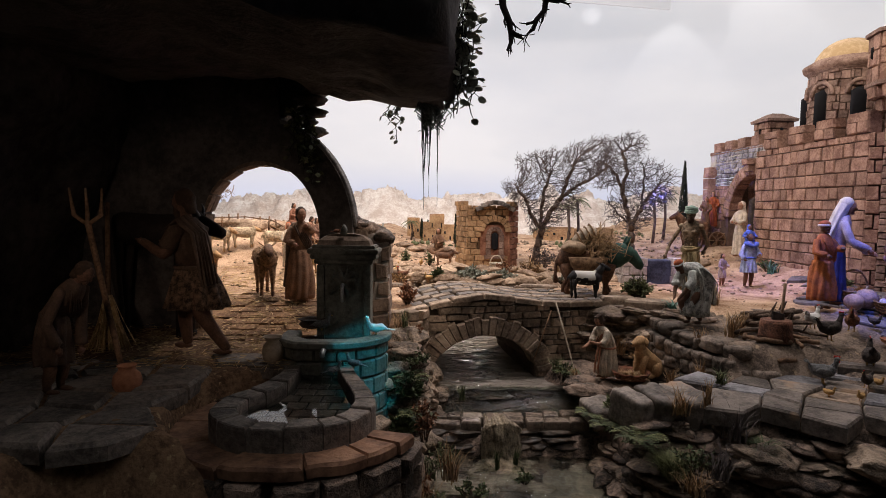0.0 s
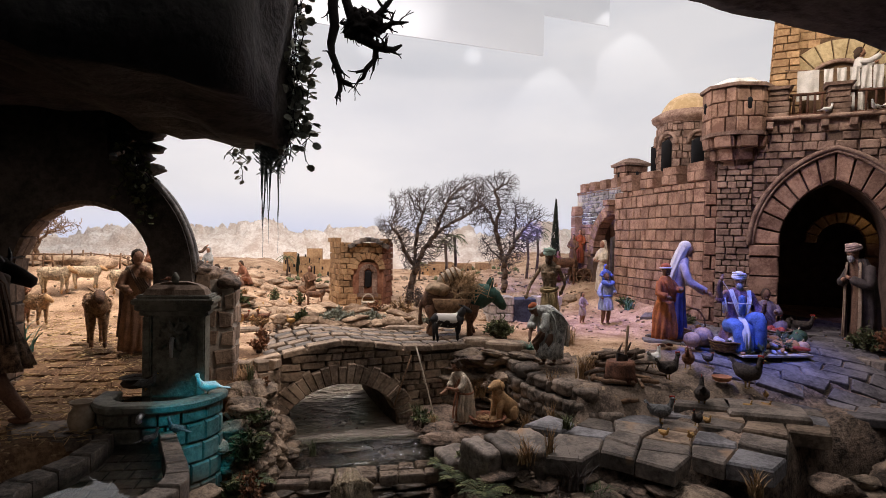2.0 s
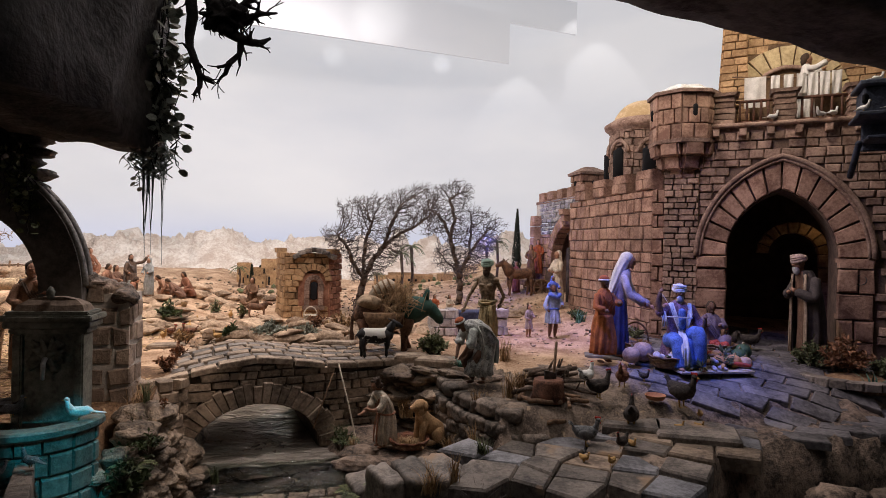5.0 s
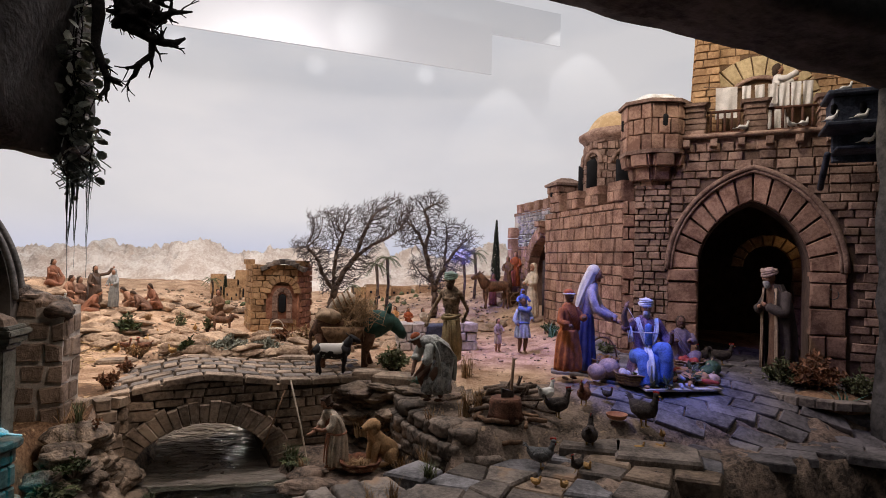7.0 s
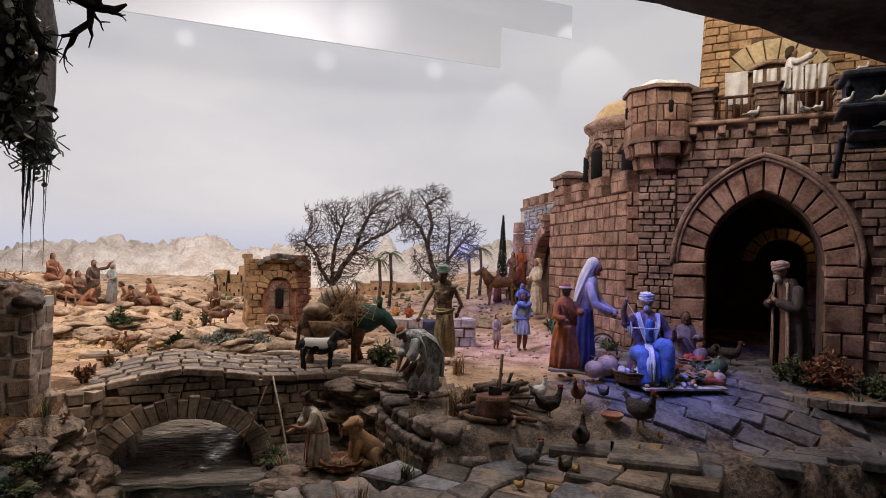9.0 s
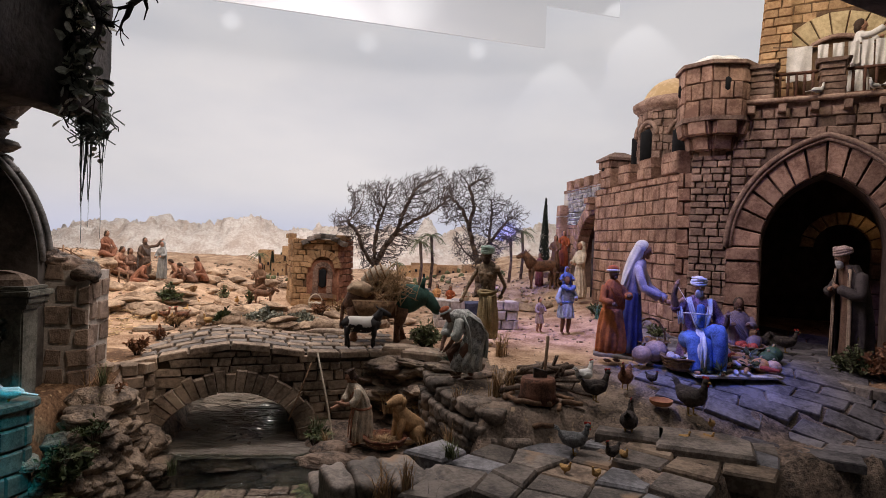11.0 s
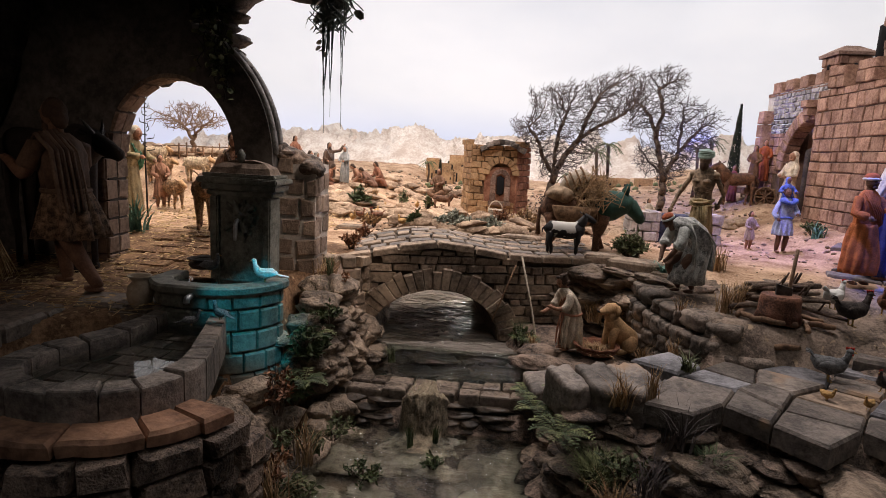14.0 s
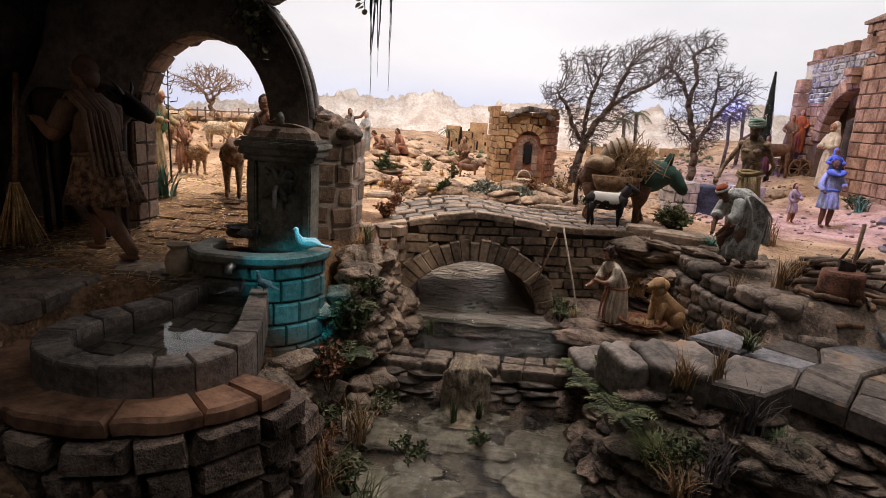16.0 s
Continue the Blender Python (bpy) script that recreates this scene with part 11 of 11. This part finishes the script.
gourd("ribbed pale orange pumpkin beside the merchant", 1.275, 1.755, 0.042, PALE_GOURD, 10)
gourd("pale pumpkin beside the merchant", 1.225, 1.735, 0.034, PALE_GOURD, 10)
for x, y, r, m, lb in ((1.49, 1.70, 0.027, PUMPKIN, "small orange gourd on the ground"), (1.515, 1.655, 0.028, PUMPKIN, "small orange gourd on the ground"), (1.475, 1.665, 0.026, PUMPKIN, "small orange gourd on the ground"), (1.56, 1.69, 0.030, MELON, "dark green melon on the ground"), (1.545, 1.645, 0.026, PALE_GOURD, "pale melon on the ground"), (1.60, 1.725, 0.032, MELON, "dark green melon on the ground")):
    gourd(lb, x, y, r, m)
# heap of roots and greens on a mat
c = holder("produce_heap", (1.43, 1.63, plain_z(1.43, 1.63)), "heap of roots, bread and greens on a cloth", "produce")
bm = bmesh.new()
add_poly(bm, [(-0.11, -0.05), (0.12, -0.06), (0.14, 0.05), (-0.09, 0.07)], (1.42, 1.655, plain_z(1.42, 1.655) + 0.016), (1, 0, 0), (0, 0, 1), 0.006, 0.001)
part("cloth", bm, CREAM, c, "cream ground cloth")
rng = random.Random(23)
for i in range(38):
    x, y = 1.42 + rng.uniform(-0.10, 0.11), 1.655 + rng.uniform(-0.045, 0.05)
    z = plain_z(x, y) + 0.022 + rng.uniform(0, 0.018)
    bm = bmesh.new()
    a = rng.uniform(0, 3.14)
    if i % 3:
        d = Vector((math.cos(a), math.sin(a), rng.uniform(-0.2, 0.2))) * rng.uniform(0.018, 0.034)
        tube(bm, [Vector((x, y, z)) - d, Vector((x, y, z)), Vector((x, y, z)) + d], [0.004, 0.0075, 0.002], 7)
        part("root_vegetable", bm, (PALE_GOURD, PUMPKIN, RED_FRUIT, GARLIC)[i % 4], c)
    else:
        for k in range(16):
            leaf_quad(bm, Vector((x, y, z)), Vector((rng.gauss(0, 1), rng.gauss(0, 1), rng.gauss(0.4, 0.4))), Vector((rng.gauss(0, 1), rng.gauss(0, 1), 1)).normalized(), 0.03, 0.006)
        part("leafy_bunch", bm, LEAF, c)


def pot(name, label, x, y, h, r, mat, z, mouth=0.6, category="jug"):
    bm = bmesh.new()
    prof = ((0.0, 0.0), (0.55, 0.0), (0.85, 0.15), (1.0, 0.42), (0.9, 0.66), (0.55, 0.84), (mouth, 0.95), (mouth * 1.15, 1.0), (mouth * 0.95, 0.99), (mouth * 0.7, 0.86), (0.0, 0.8))
    rows = []
    for k, v in prof:
        rows.append([bm.verts.new((x + r * k * math.cos(2 * math.pi * i / 28), y + r * k * math.sin(2 * math.pi * i / 28), z + h * v)) for i in range(28)])
    for a, b in zip(rows, rows[1:]):
        for i in range(28):
            bm.faces.new((a[i], a[(i + 1) % 28], b[(i + 1) % 28], b[i])).smooth = True
    bmesh.ops.remove_doubles(bm, verts=bm.verts, dist=1e-6)
    thing(name, bm, mat, label, category)


pot("clay_jug", "buff clay jug standing by the trough", -0.372, 1.285, 0.062, 0.024, CERAMIC, 0.150, 0.8)
pot("clay_pot", "dark clay pot on the cave floor", -0.585, 1.08, 0.055, 0.026, TERRA, 0.145, 0.6)
pot("basin_pot", "small dark bowl on the trough's back", -0.315, 1.415, 0.022, 0.03, DARK_WOOD, 0.205, 0.95, "bowl")

# stone step with the jug
bm = bmesh.new()
box(bm, (-0.425, 1.25, 0.12), (-0.335, 1.33, 0.153))
bmesh.ops.bevel(bm, geom=list(bm.edges), offset=0.006, segments=2, affect="EDGES")
thing("stone_step", bm, RIM_STONE, "dark stone step beside the trough", "step")


# shepherd boy's staff, the pole on the bridge
bm = bmesh.new()
tube(bm, [(0.352, 1.80, 0.215), (0.385, 1.765, 0.09), (0.405, 1.735, 0.0), (0.41, 1.72, -0.03)], 0.0024, 7)
thing("wooden_pole", bm, CREAM, "long pale wooden pole leaning on the bridge", "pole")
bm = bmesh.new()
tube(bm, [(0.338, 1.795, 0.19), (0.31, 1.785, 0.11), (0.285, 1.775, 0.04)], 0.0020, 6)
thing("wooden_pole", bm, WOOD, "brown wooden prop leaning on the bridge", "pole")


def pitchfork():
    c = holder("pitchfork", (-0.66, 1.20, 0.15), "wooden pitchfork leaning in the cave", "pitchfork")
    bm = bmesh.new()
    tube(bm, [(-0.645, 1.18, 0.145), (-0.70, 1.21, 0.32), (-0.735, 1.22, 0.46)], 0.006, 7)
    part("handle", bm, WOOD, c)
    for s in (-1, 0, 1):
        bm = bmesh.new()
        tube(bm, [(-0.735, 1.22, 0.455), (-0.735 + 0.028 * s, 1.22, 0.475), (-0.738 + 0.034 * s, 1.22, 0.53)], [0.0045, 0.0045, 0.002], 6)
        part("prong", bm, WOOD, c)


pitchfork()


def broom():
    c = holder("broom", (-0.79, 1.40, 0.15), "twig broom leaning in the cave", "broom")
    bm = bmesh.new()
    tube(bm, [(-0.80, 1.40, 0.26), (-0.83, 1.46, 0.5)], 0.006, 7)
    part("handle", bm, WOOD, c)
    bm = bmesh.new()
    rng = random.Random(2)
    for i in range(110):
        a = rng.uniform(0, 6.28)
        r = rng.uniform(0.2, 1) * 0.055
        tube(bm, [(-0.80 + 0.008 * math.cos(a), 1.40 + 0.008 * math.sin(a), 0.28), (-0.79 + r * 0.5 * math.cos(a), 1.39 + r * 0.5 * math.sin(a), 0.22), (-0.785 + r * math.cos(a), 1.385 + r * math.sin(a), 0.155)], 0.0013, 3, cap=False)
    tagged(part("twig_head", bm, STRAW, c), kind="stuff")


broom()


# ---------------------------------------------------------------- donkey's load, well, trough walls
def load():
    c = holder("donkey_load", (0.51, 2.10, 0.36), "pack load of baskets, sacks and dry twigs on the donkey", "pack load")
    for y in (1.998, 2.122):
        bm = bmesh.new()
        loft(bm, [(0.498, y, 0.283, 0.040, 0.020), (0.498, y, 0.310, 0.058, 0.027), (0.498, y, 0.338, 0.068, 0.032)], 40, 0, 0.05, 26, 0.0)
        part("basket", bm, WICKER, c, "brown pannier basket")
    bm = bmesh.new()
    blob(bm, (0.447, 2.035, 0.372), (0.030, 0.028, 0.022), 0, 4, 0.35, 45)
    blob(bm, (0.470, 2.02, 0.366), (0.024, 0.020, 0.022), 0, 4, 0.35, 50)
    part("sack", bm, painted("tan_sack", (0.34, 0.24, 0.15)), c, "bundled tan sack")
    bm = bmesh.new()
    tube(bm, [(0.462, 2.055, 0.385), (0.480, 2.055, 0.398), (0.505, 2.055, 0.414), (0.525, 2.055, 0.425), (0.532, 2.055, 0.428)], [0.016, 0.025, 0.028, 0.024, 0.015], 16)
    barrel = part("keg", bm, CERAMIC, c, "tan wooden keg")
    for k in range(4):
        bm = bmesh.new()
        p = Vector((0.476 + 0.015 * k, 2.055, 0.395 + 0.0095 * k))
        tube(bm, [p + Vector((-0.012 * math.sin(a), 0.029 * math.cos(a), 0.027 * math.sin(a))) for a in [2 * math.pi * i / 16 for i in range(17)]], 0.0028, 5)
        part("binding", bm, WICKER, c)
    bm = bmesh.new()
    rng = random.Random(4)
    for i in range(420):
        p = Vector((0.545 + rng.gauss(0, 0.026), 2.045 + rng.gauss(0, 0.032), 0.372 + rng.gauss(0, 0.022)))
        d = Vector((rng.gauss(0.25, 0.4), rng.gauss(0, 0.35), rng.gauss(0.35, 0.5))).normalized() * rng.uniform(0.02, 0.05)
        tube(bm, [p - d, p + Vector((0, 0, 0.004)), p + d], 0.0012, 3, cap=False)
    tagged(part("dry_brush", bm, DRYGRASS, c, "dry twigs"), kind="stuff")


load()


def well():
    c = holder("water_trough", (0.90, 2.42, 0.205), "low stone watering place with two block piers and a dark trough", "trough")
    st = block_set("trough_block", surface("pale_block", (0.26, 0.23, 0.21), (0.52, 0.47, 0.43), 16, 0.85, 0.6, 0.2), 6, 0.04, 52)
    for x0, ln, s in ((0.725, 0.10, 1), (0.93, 0.10, 2)):
        for face, (o, u, n, l) in enumerate((((x0, 2.36, 0.205), (1, 0, 0), (0, -1, 0), ln), ((x0, 2.36 + 0.09, 0.205), (0, -1, 0), (-1, 0, 0), 0.09), ((x0 + ln, 2.36, 0.205), (0, 1, 0), (1, 0, 0), 0.09))):
            course_wall(c, st, Vector(o), u, n, l, 0.105, (0.034, 0.036), (0.036, 0.055), 0.04, 0.003, None, 200 + s * 10 + face)
        bm = bmesh.new()
        box(bm, (x0 + 0.02, 2.38, 0.2), (x0 + ln - 0.02, 2.44, 0.305))
        part("core", bm, st[0].materials[0], c)
    bm = bmesh.new()
    box(bm, (0.815, 2.375, 0.2), (0.94, 2.46, 0.30))
    bmesh.ops.bevel(bm, geom=list(bm.edges), offset=0.004, segments=1, affect="EDGES")
    part("trough", bm, BLUE_WOOD, c, "dark wooden trough")


well()


def fence(x0, y0, x1, y1, n, h):
    c = holder("fence", (x0, y0, plain_z(x0, y0)), "rough stick fence behind the flock", "fence")
    for i in range(n):
        t = i / (n - 1)
        x, y = x0 + (x1 - x0) * t, y0 + (y1 - y0) * t
        z = plain_z(x, y)
        bm = bmesh.new()
        tube(bm, [(x, y, z), (x + 0.004 * math.sin(i * 3), y, z + h * (0.9 + 0.15 * math.sin(i * 5)))], 0.004, 5)
        part("post", bm, WOOD, c)
    for k in (0.4, 0.8):
        bm = bmesh.new()
        tube(bm, [(x0 + (x1 - x0) * i / 6, y0 + (y1 - y0) * i / 6, plain_z(x0 + (x1 - x0) * i / 6, y0 + (y1 - y0) * i / 6) + h * k + 0.003 * math.sin(i * 2)) for i in range(7)], 0.003, 5)
        part("rail", bm, WOOD, c)


fence(-1.35, 2.86, -0.62, 3.02, 21, 0.07)


# ---------------------------------------------------------------- the far village
def far_house(x, y, w, d, h, seed, door=True):
    z = 0.205 + 0.085 * (y - 2.95) - 0.01
    c = holder("village_house", (x, y, z), "tiny flat-roofed ochre house of the far village", "house", "houses of the far village")
    bm = bmesh.new()
    box(bm, (x - w / 2, y - d / 2, z), (x + w / 2, y + d / 2, z + h))
    part("wall", bm, HOUSE_STONE, c)
    bm = bmesh.new()
    for a, b, e, f in ((-w / 2, w / 2, -d / 2, -d / 2 + 0.008), (-w / 2, w / 2, d / 2 - 0.008, d / 2), (-w / 2, -w / 2 + 0.008, -d / 2 + 0.008, d / 2 - 0.008), (w / 2 - 0.008, w / 2, -d / 2 + 0.008, d / 2 - 0.008)):
        box(bm, (x + a, y + e, z + h), (x + b, y + f, z + h + 0.012))
    part("parapet", bm, HOUSE_STONE, c)
    rng = random.Random(seed)
    # door and windows are black plates, the shade of openings put into colour
    for k in range(3):
        bm = bmesh.new()
        xx = x - w * 0.32 + k * w * 0.32
        hh = h * (0.38 if k == 1 and door else 0.2)
        z0 = z if k == 1 and door else z + h * 0.5
        box(bm, (xx - w * 0.05, y - d / 2 - 0.002, z0), (xx + w * 0.05, y - d / 2 + 0.004, z0 + hh))
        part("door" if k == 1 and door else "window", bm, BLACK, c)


for i, (x, y, w, d, h) in enumerate(((-0.13, 3.98, 0.11, 0.1, 0.11), (-0.04, 4.02, 0.10, 0.1, 0.16), (-0.20, 4.05, 0.08, 0.1, 0.13), (0.05, 3.92, 0.11, 0.1, 0.10), (-0.09, 3.88, 0.08, 0.08, 0.07), (0.80, 4.0, 0.16, 0.1, 0.085), (0.95, 4.05, 0.14, 0.1, 0.07), (0.68, 4.05, 0.10, 0.1, 0.06), (1.10, 4.0, 0.09, 0.1, 0.08))):
    far_house(x, y, w, d, h, i)
bm = bmesh.new()
rng = random.Random(6)
for i in range(60):
    x, y = rng.choice((rng.uniform(-0.2, 0.35), rng.uniform(0.6, 1.3))), rng.uniform(3.6, 4.1)
    z = plain_z(x, y)
    blob(bm, (x, y, z + 0.008), (rng.uniform(0.01, 0.02), 0.01, rng.uniform(0.008, 0.018)), 0, 1, 0.6, 80)
thing("far_bushes", bm, LEAF, "tiny dark bushes round the far village", "bushes", kind="stuff")


def cart():
    c = holder("cart", (1.34, 3.05, 0.30), "small wooden cart with riders on the road", "cart")
    bm = bmesh.new()
    box(bm, (1.26, 3.0, 0.345), (1.43, 3.14, 0.375))
    bmesh.ops.bevel(bm, geom=list(bm.edges), offset=0.004, segments=1, affect="EDGES")
    part("bed", bm, WOOD, c)
    for y in (2.99, 3.15):
        bm = bmesh.new()
        tube(bm, [(1.35 + 0.045 * math.cos(a), y, 0.335 + 0.045 * math.sin(a)) for a in [2 * math.pi * i / 20 for i in range(21)]], 0.005, 5)
        for k in range(4):
            a = math.pi * k / 4
            tube(bm, [(1.35 - 0.045 * math.cos(a), y, 0.335 - 0.045 * math.sin(a)), (1.35 + 0.045 * math.cos(a), y, 0.335 + 0.045 * math.sin(a))], 0.003, 4)
        part("wheel", bm, WOOD, c)

    c.location += Vector((0.12, 0.16, 0.01))


cart()


# ---------------------------------------------------------------- dovecote, laundry, planter
def dovecote():
    o = Vector((1.905, 1.53, 0.0))
    u = Vector((0.80, -0.60, 0)).normalized()
    n = Vector((-0.60, -0.80, 0)).normalized()
    c = holder("dovecote", (1.86, 1.52, 0.9), "dark blue-black wooden dovecote on a bracket shelf", "dovecote")
    rotf = Matrix((u, -n, Vector((0, 0, 1)))).transposed().to_4x4()

    def slab(name, s, d, z, w, dd, h):
        bm = bmesh.new()
        box(bm, (-w / 2, -dd / 2, -h / 2), (w / 2, dd / 2, h / 2))
        bmesh.ops.bevel(bm, geom=list(bm.edges), offset=0.003, segments=1, affect="EDGES")
        for v in bm.verts:
            v.co = (Matrix.Translation(o + u * s - n * d + Vector((0, 0, z))) @ rotf) @ v.co
        part(name, bm, BLUE_WOOD, c)

    slab("box", 0.02, 0.06, 1.015, 0.15, 0.12, 0.075)
    slab("roof", 0.02, 0.05, 1.062, 0.18, 0.15, 0.014)
    slab("shelf", 0.02, 0.04, 0.968, 0.19, 0.17, 0.012)
    slab("shelf", 0.04, 0.06, 0.905, 0.17, 0.13, 0.010)
    slab("back_board", 0.03, 0.12, 0.96, 0.14, 0.02, 0.16)
    # nest holes: black solids coloured as their inner shade
    for s in (-0.05, 0.02, 0.09):
        bm = bmesh.new()
        p = o + u * s + n * 0.001 + Vector((0, 0, 1.005))
        tube(bm, [p, p + Vector((0, 0, 0.022))], 0.014, 8, flat=0.3)
        part("hole", bm, BLACK, c)
    for s in (-0.07, 0.11):
        bm = bmesh.new()
        tube(bm, [o + u * s + n * 0.03 + Vector((0, 0, 0.885)), o + u * s - n * 0.10 + Vector((0, 0, 0.80))], 0.009, 6)
        part("bracket", bm, BLUE_WOOD, c)
    for s, d, z, yaw in ((-0.06, -0.03, 0.975, 10), (0.01, -0.03, 0.975, 60), (0.09, -0.035, 0.975, -60), (0.03, -0.01, 0.911, 30), (-0.02, 0.02, 1.07, 70), (0.06, 0.02, 1.07, -50)):
        p = o + u * s - n * d
        hen("white model dove on the dovecote", p.x, p.y, yaw, 0.038, [FEATHER_WHITE, BEAK], z=z, name="model_dove", dove=True)


dovecote()


def laundry():
    F = Vector((1.535, 2.077, 0))
    fu = Vector((0.26, -0.19, 0)).normalized()
    fn = Vector((-0.19, -0.26, 0)).normalized()
    p0, p1 = F + fu * 0.22 - fn * 0.10, F + fu * 0.62 - fn * 0.10
    bm = bmesh.new()
    tube(bm, [p0.lerp(p1, i / 10) + Vector((0, 0, 1.185 + 0.02 * abs(i / 5 - 1))) for i in range(11)], 0.0025, 5)
    thing("clothes_line", bm, WOOD, "thin line strung across the castle terrace", "line")
    for s, w, h in ((0.04, 0.07, 0.11), (0.125, 0.028, 0.07), (0.165, 0.03, 0.085), (0.205, 0.03, 0.07), (0.24, 0.03, 0.08), (0.275, 0.03, 0.085), (0.31, 0.03, 0.08)):
        bm = bmesh.new()
        rows = []
        for side in (0, 1):
            for j in range(7):
                row = []
                for i in range(9):
                    t = i / 8
                    wob = 0.006 * math.sin(t * 9 + s * 40 + j * 0.4) * (0.3 + j / 6)
                    row.append(bm.verts.new(p0 + fu * (s + w * t) + fn * (0.006 + wob + 0.003 * side) + Vector((0, 0, 1.195 - h * j / 6))))
                rows.append(row)
        for base in (0, 7):
            for j in range(6):
                for i in range(8):
                    bm.faces.new((rows[base + j][i], rows[base + j][i + 1], rows[base + j + 1][i + 1], rows[base + j + 1][i])).smooth = True
        thing("hung_cloth", bm, WHITE_CLOTH, "white cloth hung out to dry on the terrace line", "laundry", "laundry")


laundry()
bowl("basket", "orange-brown wicker basket on the terrace corner", 1.725, 2.005, 0.045, 0.07, WICKER, 1.01)

c = holder("planter", (1.74, 1.58, 0.18), "round brick planter edge by the gate", "planter")
pb = block_set("planter_block", PAVING, 5, 0.06, 61)
for i in range(15):
    a = radians(70 + 200 * i / 14)
    p = Vector((1.88 + 0.16 * math.cos(a), 1.59 + 0.14 * math.sin(a), plain_z(1.7, 1.57) + 0.010))
    piece("edge_stone", pb[i % 5], c, Matrix.Translation(p) @ Euler((0, 0, a + math.pi / 2)).to_matrix().to_4x4() @ Matrix.Diagonal((0.042, 0.035, 0.024, 1)))
bm = bmesh.new()
blob(bm, (1.88, 1.59, plain_z(1.7, 1.57) - 0.005), (0.135, 0.135, 0.03), 0, 3, 0.2, 20)
part("soil", bm, DIRT, c)
# door rings on the gate jamb
bm = bmesh.new()
p = Vector((2.018, 1.71, 0.475))
tube(bm, [p + Vector((0.016 * math.cos(a) * 0.8, -0.016 * math.cos(a) * 0.6, 0.016 * math.sin(a))) for a in [2 * math.pi * i / 16 for i in range(17)]], 0.0025, 5)
thing("iron_ring", bm, IRON, "iron tethering ring on the gate jamb", "ring")


# plants on the stream banks and round the fountain
for k, (x, y, z, r, h, m, what) in enumerate((
        (0.485, 1.37, -0.075, 0.055, 0.06, LEAF, "low olive-green cushion plant on the stream bank"),
        (0.52, 1.16, -0.02, 0.05, 0.05, FERN, "small dark green fern on the stream bank"),
        (0.43, 1.46, -0.06, 0.035, 0.04, FERN, "small dark green fern on the stream bank"),
        (0.40, 1.58, -0.01, 0.03, 0.035, LEAF, "tiny olive-green plant by the weir"),
        (0.36, 1.72, 0.0, 0.04, 0.05, FERN, "dark green plant at the foot of the bridge"),
        (-0.075, 1.36, 0.08, 0.03, 0.045, FERN, "green fern between the rocks by the fountain"),
        (-0.055, 1.46, 0.10, 0.035, 0.05, FERN, "green fern between the rocks by the fountain"),
        (-0.03, 1.20, -0.06, 0.055, 0.06, LEAF, "olive-green plant among the bank rocks"),
        (0.0, 1.32, -0.09, 0.045, 0.05, LEAF, "olive-green plant among the bank rocks"),
        (-0.06, 1.60, 0.14, 0.04, 0.05, RUST_LEAF, "rusty dry plant on the rocks by the bridge"),
        (-0.03, 1.12, 0.05, 0.04, 0.09, RUST_LEAF, "rusty dry plant beside the basin"))):
    bush("bank_plant", what, x, y, r, h, m, 300 + k, 190, 0.013, z)
for k, (x, y, z, r, h, m) in enumerate(((0.02, 1.10, -0.02, 0.04, 0.09, DRYGRASS), (0.05, 1.02, -0.09, 0.05, 0.08, LEAF), (0.565, 1.22, 0.09, 0.025, 0.075, DRYGRASS), (0.60, 1.17, 0.04, 0.05, 0.08, TWIG), (0.55, 1.12, -0.02, 0.05, 0.08, TWIG), (0.46, 1.28, -0.07, 0.04, 0.05, TWIG), (0.675, 1.50, 0.05, 0.025, 0.09, DRYGRASS), (0.63, 1.58, 0.03, 0.03, 0.06, DRYGRASS), (0.70, 1.58, 0.13, 0.02, 0.07, DRYGRASS), (0.06, 1.58, -0.02, 0.02, 0.05, LEAF), (0.14, 1.40, -0.135, 0.015, 0.06, FERN), (0.19, 1.43, -0.135, 0.012, 0.05, FERN), (-0.10, 1.60, 0.16, 0.03, 0.08, LEAF), (0.39, 1.68, 0.0, 0.025, 0.06, DRYGRASS))):
    tuft("grass_tuft", "thin dry grass tuft among the bank rocks", x, y, r, h, m, 340 + k, 40, z)
